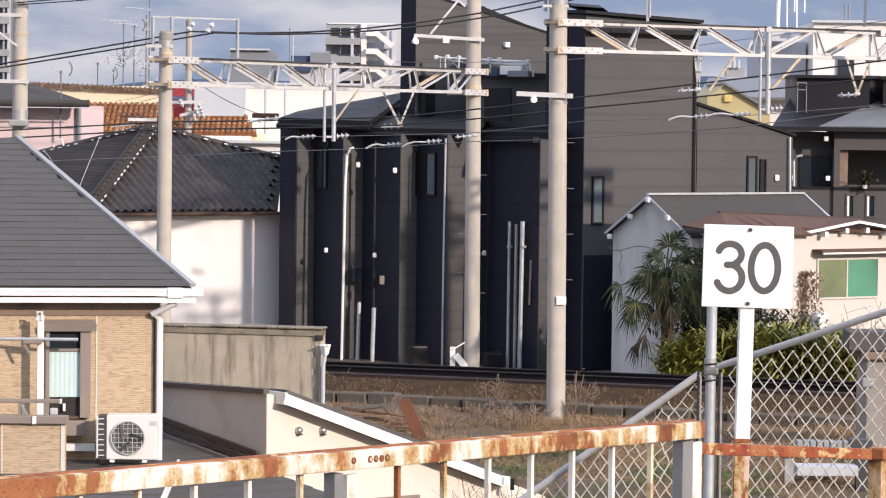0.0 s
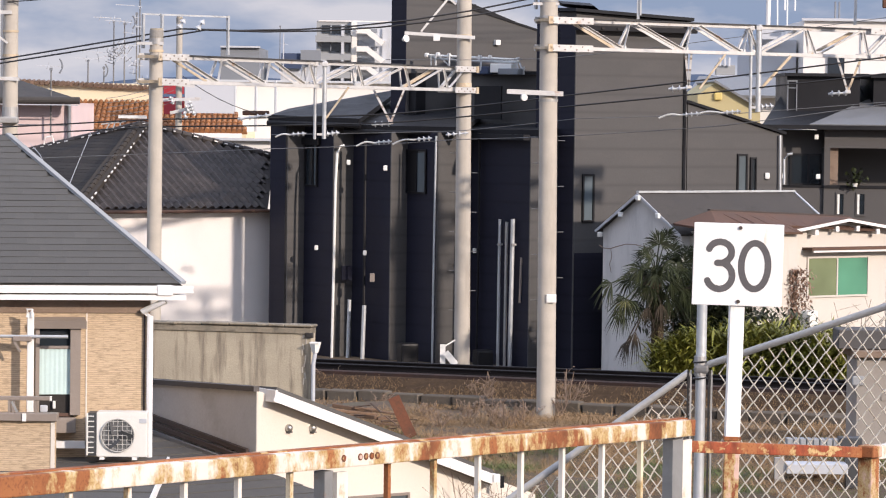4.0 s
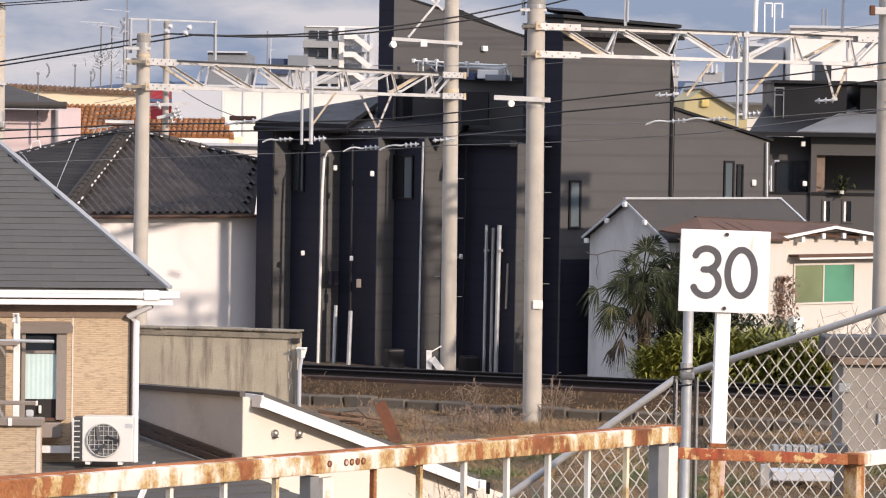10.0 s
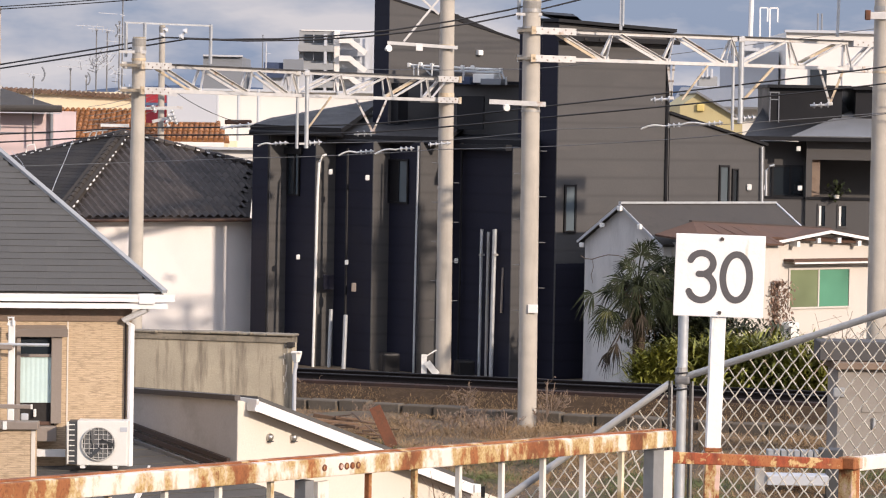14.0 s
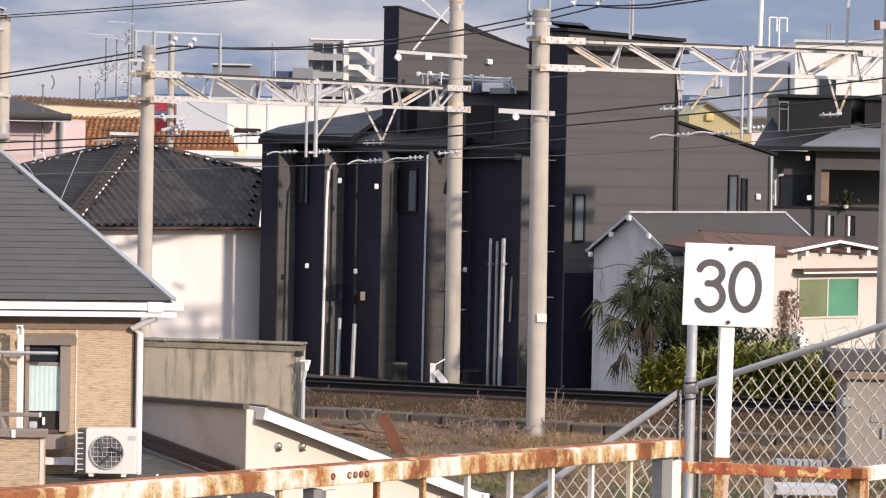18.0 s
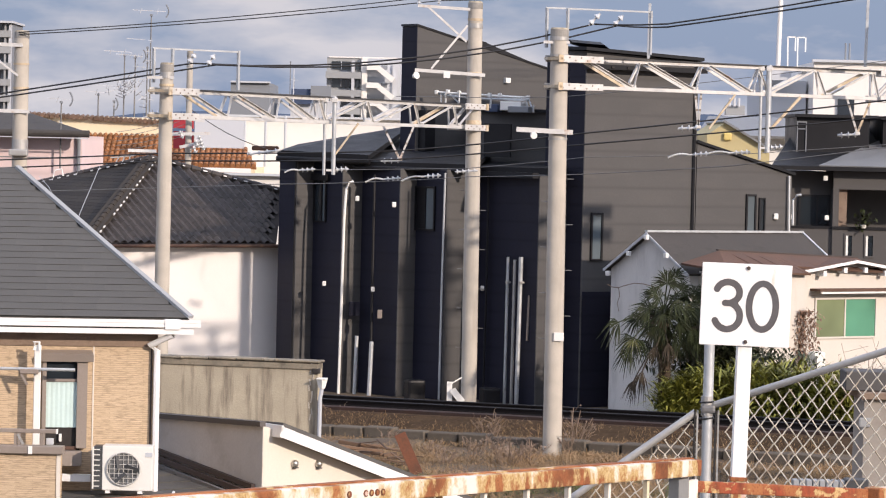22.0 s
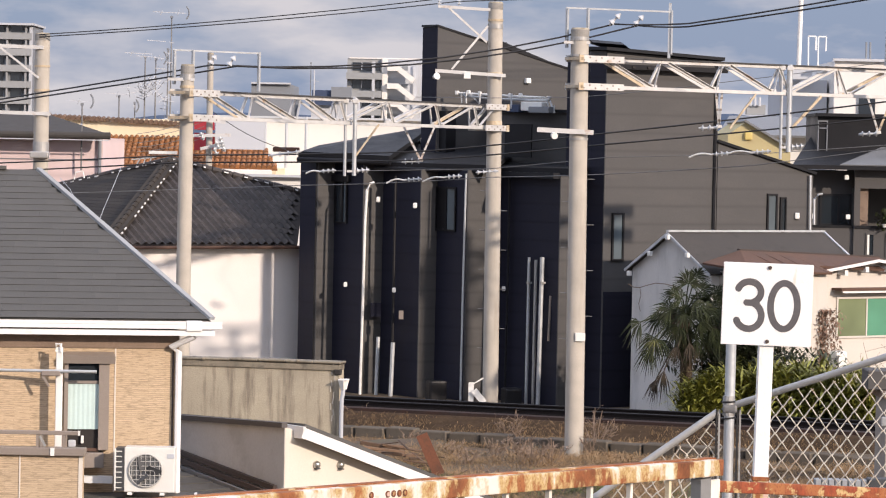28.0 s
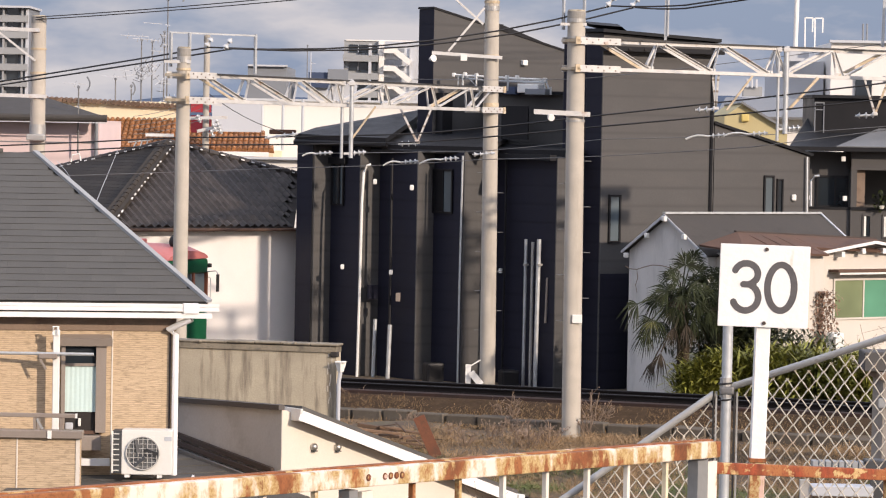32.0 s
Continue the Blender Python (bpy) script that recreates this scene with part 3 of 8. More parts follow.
def build_ground():
    xs = [-3000, -600, -160, -60, -30, *[-14 + 0.5 * i for i in range(61)], 30, 60, 160, 600, 3000]
    ys = [-3000, -300, -60, 0, 30, 48, *[50 + 0.5 * i for i in range(43)], 76, 90, 130, 200, 400, 1000, 4000]
    bm = BM()
    grid = [[bm.verts.new((x, y, ground_height(x, y))) for x in xs] for y in ys]
    for j in range(len(ys) - 1):
        for i in range(len(xs) - 1):
            bm.faces.new((grid[j][i], grid[j][i + 1], grid[j + 1][i + 1], grid[j + 1][i]))
    single("ground", bm, M["ground"], "dry bare earth with straw beside the railway", "ground", kind="structure", smooth=True)
    deck = BM()
    box(deck, (0, -8.5, 1.3), (60, 42, 6.6))
    single("road_deck", bevel(deck, 0.05, 1), M["asphalt"], "grey asphalt road deck raised above the gardens", "road deck", kind="structure")


TRACK_O, TRACK_D = (-2.66, 75.7), (0.9409, -0.3387)
TRACK_N = (0.3387, 0.9409)        # away from the camera
TRACK_DEG = math.degrees(math.atan2(TRACK_D[1], TRACK_D[0]))
RAIL_Z = 0.50


def on_track(s, n, z=0.0):
    return Vector((TRACK_O[0] + TRACK_D[0] * s + TRACK_N[0] * n, TRACK_O[1] + TRACK_D[1] * s + TRACK_N[1] * n, z))


def sweep(profile, s0, s1):
    """A profile (across, up) drawn along the track."""
    bm = BM()
    ends = [[bm.verts.new(on_track(s, n, z)) for n, z in profile] for s in (s0, s1)]
    k = len(profile)
    for i in range(k):
        bm.faces.new((ends[0][i], ends[0][(i + 1) % k], ends[1][(i + 1) % k], ends[1][i]))
    bm.faces.new(ends[0][::-1])
    bm.faces.new(ends[1])
    return bm


def build_track():
    bed = sweep([(-1.6, 0.0), (-0.75, 0.30), (1.75, 0.33), (2.3, -0.05)], -175, 60)
    single("ballast_bed", bed, M["ballast"], "rust-brown stone ballast under the tram track", "ballast", kind="structure")
    track = thing("tram_track", "dark rusted rails on sleepers over brown ballast", "railway track", Matrix.Translation(on_track(0, 0.6, 0.3)), kind="structure")
    for n in (0.0, 1.135):
        foot = [(n - 0.065, 0.36), (n - 0.065, 0.375), (n - 0.01, 0.39), (n - 0.01, 0.455), (n - 0.034, 0.462), (n - 0.034, 0.488),
                (n + 0.034, 0.488), (n + 0.034, 0.462), (n + 0.01, 0.455), (n + 0.01, 0.39), (n + 0.065, 0.375), (n + 0.065, 0.36)]
        wpart("rail", sweep(foot, -175, 60), M["rail"], track, "dark rusted steel rail")
        wpart("rail_head", sweep([(n - 0.034, 0.4885), (n - 0.03, RAIL_Z), (n + 0.03, RAIL_Z), (n + 0.034, 0.4885)], -175, 60), M["rail_head"], track, "worn bright rail head")
    wpart("check_rail", sweep([(0.085, 0.36), (0.085, 0.50), (0.15, 0.50), (0.15, 0.36)], -175, 60), M["rail"], track)
    wpart("guard_timber", sweep([(-0.62, 0.22), (-0.60, 0.37), (-0.40, 0.39), (-0.40, 0.22)], -175, 60), M["guard"], track, "rust-stained edge timber beside the rail")
    bm = box(BM(), (0, 0, 0), (0.20, 1.7, 0.13))
    me = mesh_of("sleeper", bm, M["sleeper"])
    inv = track.matrix_basis.inverted()
    repeat("sleeper", me, track, [inv @ Matrix.Translation(on_track(-60 + 0.62 * i, 0.57, 0.295)) @ pose(0, 0, 0, 0, 0, TRACK_DEG + random.uniform(-1, 1)) for i in range(150)])


def build_trough():
    a, b = Vector((-3.6, 72.4, 0)), Vector((10.0, 65.75, 0))
    d = (b - a).normalized()
    deg = math.degrees(math.atan2(d.y, d.x))
    row = thing("cable_trough", "row of weathered grey concrete trough blocks half buried in earth", "cable trough", pose(a.x, a.y, 0, 0, 0, deg))
    bm = bevel(box(BM(), (0, 0, 0.15), (0.70, 0.30, 0.34)), 0.02, 1)
    me = mesh_of("block", bm, M["kerb"])
    repeat("block", me, row, [pose(0.37 + 0.76 * i, random.uniform(-0.03, 0.03), random.uniform(-0.12, -0.05), random.uniform(1, 6), random.uniform(-2, 2), random.uniform(-2.5, 2.5)) for i in range(19)])


# ---- poles, portals and wires ----
def steps_on(pole, x, y, z0, z1, r, group_mat):
    """Climbing pegs on both sides of a pole."""
    me = mesh_of("step_peg", rod(BM(), (0, 0, 0), (0.15, 0, 0), 0.010, seg=6), group_mat)
    ms, k, z = [], 0, z0
    while z < z1:
        sgn = 1 if k % 2 else -1
        ms.append(pole.matrix_basis.inverted() @ pose(x + sgn * r * 0.97, y, z, 0, 0, 0 if sgn > 0 else 180))
        z += 0.48
        k += 1
    repeat("step_peg", me, pole, ms)


def concrete_pole(x, y, z0, z1, r0, r1, label, bands=(), pegs=None, lean=0.0):
    pole = thing("catenary_pole", label, "utility pole", pose(x, y, z0), "concrete poles along the track")
    xt = x + lean
    bm = BM()
    seg = [(z0 - 0.8, r0), (z0 + (z1 - z0) * 0.5, (r0 + r1) / 2), (z1, r1)]
    for (za, ra), (zb, rb) in zip(seg, seg[1:]):
        fa, fb = max(0, (za - z0) / (z1 - z0)), (zb - z0) / (z1 - z0)
        rod(bm, (x + lean * fa, y, za), (x + lean * fb, y, zb), ra, rb, 28)
    wpart("shaft", bm, M["concrete"], pole, smooth=True)
    wpart("cap", rod(BM(), (xt, y, z1), (xt, y, z1 + 0.03), r1 * 1.01, r1 * 0.9, 24), M["old_concrete"], pole)
    wpart("weathered_top", rod(BM(), (xt, y, z1 - 0.16), (xt, y, z1 - 0.01), r1 + 0.006, r1 + 0.006, 24), M["pole_cap"], pole, "dark weathered pole head")
    for z, h, m in bands:
        f = (z - z0) / (z1 - z0)
        r = r0 + (r1 - r0) * f + 0.012
        wpart("band", rod(BM(), (x + lean * f, y, z - h / 2), (x + lean * f, y, z + h / 2), r, r, 24), m, pole, "steel clamp band")
    if pegs:
        steps_on(pole, x + lean * 0.4, y, pegs[0], pegs[1], (r0 + r1) / 2, M["grey_wire"])
    return pole


def angle_iron(a, b, face, out, leg=0.060, thick=0.009):
    """A steel angle from a to b: one leg lies in the lattice's face, the other stands out of it along its upper edge."""
    a, b = v3(a), v3(b)
    d = (b - a).normalized()
    up = d.cross(face).normalized()
    up = up if up.z >= 0 else -up
    bm = BM()
    for w, v, o in ((up * leg, face * thick, Vector()), (up * thick, out * leg, up * (leg - thick) / 2)):
        q = [bm.verts.new(p + o + w * i + (v * k if o.length else face * thick * (k - 0.5))) for p in (a, b) for i, k in ((-0.5, 0), (0.5, 0), (0.5, 1), (-0.5, 1))]
        for f in ((0, 1, 2, 3), (7, 6, 5, 4), (0, 4, 5, 1), (1, 5, 6, 2), (2, 6, 7, 3), (3, 7, 4, 0)):
            bm.faces.new([q[k] for k in f])
    return bm


def portal(a, b, zt, zb, joints, falling, lap=0.30):
    """A lattice beam between two poles: chords, posts and diagonals of steel angle on two faces, with clamp plates at the poles."""
    a, b = Vector((*a, 0)), Vector((*b, 0))
    d = (b - a).normalized()
    n = Vector((-d.y, d.x, 0))
    length = (b - a).length
    start, end = joints[0], joints[-1]
    p = thing("portal_beam", "weathered galvanised lattice beam with rust stains spanning the track", "portal beam", Matrix.Translation(a + Vector((0, 0, zb))), "lattice beams over the track")

    def at(s, w, z):
        return a + d * s + n * w + Vector((0, 0, z))
    for w in (-0.11, 0.11):
        sg = 1 if w > 0 else -1
        # the chord's shaded underside is put into its dark colour
        wpart("top_chord", span(BM(), at(start, w, zt + 0.030), at(end, w, zt + 0.030), 0.075, 0.022), M["beam_dark"], p, "dark chord with underside shade put into its colour")
        wpart("top_flange", span(BM(), at(start, w - 0.025 * sg, zt - 0.018), at(end, w - 0.025 * sg, zt - 0.018), 0.016, 0.070), M["beam"], p)
        wpart("bottom_chord", span(BM(), at(0.0, w, zb), at(length, w, zb), 0.06, 0.072), M["beam"], p)
    for i, (s0, s1) in enumerate(zip(joints, joints[1:])):
        down = i < falling
        g = min(lap, (s1 - s0) * 0.2)
        for w in (-0.10, 0.10):
            out = n * (1 if w > 0 else -1)
            m = M["rusty_beam"] if (i in (0, len(joints) - 3) and w > 0) else M["beam"]
            foot = s1 - g if down else s0 + g
            head = s0 + g * 0.6 if down else s1 - g * 0.6
            wpart("diagonal", angle_iron(at(head, w, zt - 0.05), at(foot, w, zb + 0.03), n, out), m, p)
            k = s1 if down else s0
            tilt = -0.06 if w < 0 else 0.10
            wpart("post", angle_iron(at(foot + (0.09 if down else -0.09), w, zb + 0.03), at(k + tilt, w, zt - 0.05), n, out, 0.045), M["beam"], p)
            wpart("gusset", span(BM(), at(foot - 0.09, w * 1.02, zb + 0.045), at(foot + 0.16, w * 1.02, zb + 0.045), 0.008, 0.10), M["beam"], p)
        wpart("tie", span(BM(), at(s0, -0.10, zt), at(s0, 0.10, zt), 0.04), M["beam"], p)
        wpart("lower_tie", span(BM(), at(s0, -0.10, zb), at(s1, 0.10, zb), 0.03), M["beam_dark"], p)
    for s, sg in ((0.0, 1), (length, -1)):
        for z in (zt - 0.02, zb):
            for w in (-0.235, 0.235):
                plate = wpart("clamp_plate", span(BM(), at(s - 0.25 * sg, w, z), at(s + 0.95 * sg, w, z), 0.02, 0.14), M["beam"], p, "pale drilled clamp plate")
                for k in range(7):
                    c = at(s + sg * (-0.15 + 0.16 * k), w - 0.014 * (1 if w < 0 else -1), z + (0.03 if k % 2 else -0.03))
                    wpart("bolt", disc(BM(), c, 0.017, 0.022, n, 6), M["taupe"], plate, "dark bolt head")
            wpart("clamp_bolt", span(BM(), at(s - 0.22 * sg, -0.27, z), at(s - 0.22 * sg, 0.27, z), 0.06), M["rusty_beam"], p)
            wpart("rust_pad", span(BM(), at(s - 0.29 * sg, -0.255, z), at(s - 0.17 * sg, -0.255, z), 0.03, 0.16), M["rusty_beam"], p, "orange rusted clamp jaw")
    return p, at


def insulator(a, b, r=0.055, rings=3, name="insulator", label="string of grey porcelain insulators", parent=None):
    a, b = v3(a), v3(b)
    d = (b - a)
    bm = BM()
    rod(bm, a, b, r * 0.35, seg=8)
    for i in range(rings):
        c = a + d * ((i + 0.5) / rings)
        h = d.length / rings
        disc(bm, c - d.normalized() * h * 0.08, r, h * 0.16, d, 16, r * 0.92)
        if rings < 3:
            disc(bm, c + d.normalized() * h * 0.16, r * 0.9, h * 0.32, d, 16, r * 0.42)
        else:
            disc(bm, c + d.normalized() * h * 0.14, r * 0.5, h * 0.28, d, 12, r * 0.45)
    if parent is not None:
        return wpart(name, bm, M["insulator"], parent, smooth=True)
    return single(name, bm, M["insulator"], label, "insulator", smooth=True)


def drop_arm(p, tubes, y, zt):
    """Hanging tubes under a beam, each with its foot height, with an insulator at the foot."""
    for x, zb, r in tubes:
        wpart("drop_tube", rod(BM(), (x, y, zt), (x, y, zb), r, seg=12), M["zinc"], p, "pale zinc drop tube", smooth=True)
        wpart("tube_clamp", bevel(box(BM(), (x, y - 0.02, zt - 0.08), (0.14, 0.10, 0.10)), 0.01, 1), M["beam"], p)
    x, zb, _ = tubes[-1]
    wpart("foot_clamp", box(BM(), (x - 0.05, y, zb + 0.10), (0.22, 0.06, 0.05)), M["beam"], p)
    insulator((x + 0.04, y, zb + 0.11), (x + 0.34, y + 0.02, zb + 0.14), 0.065, 3, parent=p)


def v_bracket(p, left, right, tip, leg_mats=("beam", "beam")):
    left, right, tip = v3(left), v3(right), v3(tip)
    for q, m in ((left, leg_mats[0]), (right, leg_mats[1])):
        leg = wpart("bracket_leg", span(BM(), q, tip, 0.045, 0.05), M[m], p)
        for f in (0.18, 0.5, 0.8):
            wpart("leg_band", span(BM(), q.lerp(tip, f), q.lerp(tip, f + 0.06), 0.052, 0.058), M["taupe"], leg)
    wpart("tip_clamp", bevel(box(BM(), tip, (0.12, 0.08, 0.07)), 0.01, 1), M["beam"], p)
    insulator(tip + Vector((0.02, 0, -0.02)), tip + Vector((-0.44, 0, -0.05)), 0.07, 3, parent=p)


def arm(p0, p1, rise, name="registration_arm"):
    """A curved pale arm that steadies the contact wire, with its insulator."""
    p0, p1 = v3(p0), v3(p1)
    t = thing(name, "pale curved steady arm with porcelain insulator on the contact wire", "steady arm", Matrix.Translation(p0), "steady arms on the wires")
    pts = [p0.lerp(p1, k / 8) + Vector((0, 0, 0.55 * rise * math.sin(math.pi * min(1, k / 8 * 1.15)))) for k in range(9)]
    wpart("arm_tube", tube(BM(), pts, 0.020, 8), M["plastic"], t, smooth=True)
    insulator(p1, p1 + Vector((0.34, -0.1, 0.03)), 0.055, 3, parent=t)


def wire(pts, r=0.018, sag=0.0, m="wire", label="black overhead cable strung along the track"):
    bm = BM()
    line = []
    pts = [v3(p) for p in pts]
    for a, b in zip(pts, pts[1:]):
        k = max(6, int((b - a).length / 1.2))
        for i in range(k):
            f = i / k
            line.append(a.lerp(b, f) - Vector((0, 0, sag * 4 * f * (1 - f))))
    line.append(pts[-1])
    tube(bm, line, r, 5)
    return single("overhead_wire", bm, M[m], label, "overhead wire", group="overhead wires", smooth=True)


def end_frame(x, y, z0, uprights, z_bar, bells):
    """A goalpost of pale tubes on a pole top that holds feeder insulators: each upright by x, depth and foot; each bell pair by its two ends."""
    t = thing("feeder_frame", "pale steel goalpost frame with feeder insulators on a pole top", "feeder frame", Matrix.Translation((x, y, z0)), "feeder frames on the poles")
    for ux, uy, zf in uprights:
        m = Matrix.Translation((ux, uy, (zf + z_bar) / 2)) @ Matrix.Rotation(radians(48), 4, "Z")
        wpart("upright", box(BM(), None, (0.052, 0.052, z_bar - zf), m=m), M["zinc"], t)
    a, b = uprights[0], uprights[-1]
    wpart("crossbar", span(BM(), (a[0] - 0.03, a[1], z_bar), (b[0] + 0.03, b[1], z_bar - 0.03), 0.035, 0.035), M["zinc"], t)
    wpart("foot_bracket", span(BM(), (uprights[1][0] - 0.5, y - 0.16, z0 - 0.28), (uprights[1][0] + 0.05, y - 0.16, z0 - 0.28), 0.03, 0.06), M["beam"], t)
    for (x0, zb0), (x1, zb1) in bells:
        hi, lo = Vector((x0, y + 0.15, zb0)), Vector((x1, y + 0.15, zb1))
        mid = hi.lerp(lo, 0.5)
        insulator(lo - (hi - lo) * 0.25, mid, 0.070, 1, parent=t)
        insulator(mid, hi + (hi - lo) * 0.25, 0.070, 1, parent=t)


def build_overhead():
    rb, gb = M["rusty_beam"], M["galv"]
    concrete_pole(-5.72, 67.0, 0.0, 7.93, 0.165, 0.135, "tall pale concrete pole behind the brick house", [(7.70, 0.12, gb), (7.5, 0.05, rb), (6.88, 0.05, rb)], lean=0.02)
    p2 = concrete_pole(0.74, 80.0, 0.0, 9.92, 0.195, 0.175, "tall pale concrete pole with climbing pegs beside the track", [(9.5, 0.06, rb), (9.35, 0.12, gb), (8.2, 0.05, rb), (7.0, 0.1, rb)], (1.5, 5.6), lean=-0.06)
    p3 = concrete_pole(2.42, 68.85, 0.0, 8.90, 0.20, 0.185, "stout pale concrete pole with a white plate and pegs", [(8.7, 0.08, gb), (8.35, 0.05, gb), (6.76, 0.07, rb), (6.60, 0.05, gb)], (2.4, 6.2), lean=-0.06)
    wpart("plate", bevel(box(BM(), (2.49, 68.63, 2.45), (0.21, 0.03, 0.18)), 0.008, 1), M["plastic"], p3, "blank white plate")
    p4 = concrete_pole(10.215, 72.15, 0.0, 9.6, 0.231, 0.202, "tall pale concrete pole behind a chain-link fence", [(9.0, 0.1, gb), (7.6, 0.06, rb)])
    wpart("bracket", bevel(box(BM(), (10.08, 71.93, 8.83), (0.62, 0.08, 0.16)), 0.01, 1), M["beam"], p4, "pale steel bracket")
    wpart("bracket_end", bevel(box(BM(), (9.83, 71.90, 8.84), (0.12, 0.10, 0.22)), 0.015, 1), M["rust_plate"], p4, "rusty bracket end")
    p0 = concrete_pole(-10.55, 81.5, 0.0, 9.0, 0.20, 0.185, "tall weathered concrete pole at the end of the street", [(7.6, 0.06, rb), (6.2, 0.25, gb), (8.2, 0.05, rb)])
    pf = concrete_pole(-7.496, 96.000, 0.0, 9.0, 0.105, 0.09, "slender far concrete utility pole with cables", [(8.6, 0.05, gb), (7.6, 0.06, gb)])

    for a, b in (((-8.093, 95.700, 6.586), (-6.840, 95.700, 6.633)), ((-7.727, 95.700, 6.211), (-7.102, 95.700, 6.367)), ((-8.031, 95.700, 7.114), (-7.008, 95.700, 6.994))):
        wpart("cross_arm", span(BM(), a, b, 0.05, 0.09), M["beam"], pf, "pale cross arm")
    for q in ((-7.252, 95.500, 6.431), (-7.087, 95.500, 6.367), (-7.316, 95.500, 6.249), (-7.155, 95.500, 6.563), (-7.715, 95.500, 6.688)):
        insulator(v3(q), v3(q) + Vector((0.1, 0, -0.22)), 0.08, 2, parent=pf)
    pa, at = portal((-5.72, 67.0), (0.70, 80.0), 7.40, 6.87, (0.62, 2.57, 4.65, 6.45, 8.75, 11.12, 13.2, 14.4), 3)
    drop_arm(pa, ((-2.672, 5.69, 0.034), (-2.462, 5.70, 0.048)), 73.0, 7.44)
    wpart("brace", span(BM(), (-1.93, 73.2, 6.86), (-2.43, 73.0, 6.15), 0.03, 0.04), M["rusty_beam"], pa, "rust-streaked brace")
    v_bracket(pa, (-1.445, 76.5, 6.85), (-0.717, 76.5, 6.86), (-1.033, 76.5, 6.07))
    pb, at = portal((2.42, 68.85), (10.45, 75.0), 8.30, 7.70, (0.45, 2.13, 3.9, 5.58, 7.34, 9.1, 10.1), 3)
    v_bracket(pb, (5.41, 71.2, 7.72), (5.55, 71.2, 7.72), (5.50, 71.2, 6.94))
    wpart("brace", span(BM(), (6.30, 71.4, 7.66), (5.73, 71.2, 6.90), 0.035, 0.04), M["rusty_beam"], pb, "rust-streaked brace")
    drop_arm(pb, ((6.938, 6.26, 0.034), (7.110, 6.42, 0.062)), 72.2, 8.34)
    wpart("brace", span(BM(), (7.83, 72.4, 7.66), (7.18, 72.2, 6.95), 0.05, 0.055), M["rusty_beam"], pb, "rust-streaked brace")
    v_bracket(pb, (9.037, 73.8, 7.66), (9.558, 73.8, 7.64), (9.28, 73.8, 6.90), ("beam", "rusty_beam"))

    end_frame(-5.72, 67.05, 7.93, ((-5.975, 67.05, 7.55), (-5.593, 67.05, 7.80), (-4.268, 67.4, 7.44)), 8.25, (((-5.162, 8.133), (-5.249, 7.996)), ((-4.77, 8.12), (-4.87, 7.969))))
    end_frame(2.36, 68.9, 8.90, ((2.09, 68.9, 8.51), (2.525, 68.9, 8.80), (4.29, 69.2, 8.42)), 9.345, (((3.174, 9.214), (3.016, 9.049)), ((3.66, 9.189), (3.525, 9.038))))
    # arms on the far pole
    f = p2
    wpart("top_arm", span(BM(), (-0.72, 79.72, 9.80), (0.55, 79.78, 9.74), 0.06, 0.07), M["beam"], f)
    wpart("low_arm", span(BM(), (-0.76, 79.7, 8.24), (0.95, 79.76, 8.15), 0.06, 0.08), M["beam"], f)
    wpart("strut", span(BM(), (-0.45, 79.72, 9.76), (0.48, 79.78, 8.95), 0.04, 0.05), M["beam"], f)
    wpart("strut", span(BM(), (-0.36, 79.7, 8.28), (0.5, 79.76, 9.35), 0.04, 0.05), M["beam"], f)
    wpart("junction_box", box(BM(), (0.02, 79.66, 8.13), (0.16, 0.12, 0.14)), M["plastic"], f)
    wpart("floodlight", disc(BM(), (-0.748, 79.55, 8.09), 0.05, 0.12, (0.6, -0.8, 0.25), 14, 0.09), M["plastic"], f, "white floodlight on the arm end", smooth=True)
    for x in (-0.70, -0.22):
        insulator((x, 79.72, 9.84), (x, 79.72, 9.98), 0.06, 2, parent=f)
    g = p3
    wpart("bar", span(BM(), (1.50, 68.62, 6.78), (2.68, 68.62, 6.74), 0.06, 0.10), M["beam"], g)
    wpart("lamp_head", disc(BM(), (1.86, 68.6, 6.66), 0.07, 0.08, (0.3, -1, -0.2), 12), M["plastic"], g)
    h = p0
    wpart("top_arm", span(BM(), (-12.4, 81.3, 8.70), (-10.5, 81.3, 8.66), 0.05, 0.09), M["beam"], h)
    wpart("low_arm", span(BM(), (-12.4, 81.3, 7.05), (-10.3, 81.3, 7.02), 0.05, 0.09), M["beam"], h)
    wpart("strut", span(BM(), (-11.6, 81.3, 8.66), (-10.6, 81.3, 7.9), 0.04, 0.05), M["beam"], h)
    wpart("pole_box", bevel(box(BM(), (-10.55, 81.27, 6.0), (0.46, 0.3, 0.16)), 0.03), M["galv"], h)

    # feeders and contact wires
    L = "black overhead cable strung along the track"
    for k in (0, 1):
        dx, dz = 0.5 * k, -0.02 * k
        w1 = Vector((-5.217, 67.300, 7.965)) + Vector((dx, 0, dz))
        w2 = Vector((3.086, 69.100, 9.031)) + Vector((dx, 0, dz))
        wire([(-23.248, 80.000, 5.413), w1], 0.018, 0.08)
        wire([w1, w2], 0.018, 0.34)
        wire([w2, (4.576, 68.0, 9.03 - 0.066 * k), (8.286 + 0.6 * k, 66.5, 9.675), (15.0, 64.0, 10.95 - 0.1 * k)], 0.018, 0.02)
        wire([(-10.6, 81.3, 8.98 - 0.06 * k), (-0.70 + 0.48 * k, 79.72, 9.98 - 0.05 * k), (14.0, 88.5, 11.35 - 0.1 * k)], 0.013, 0.07)
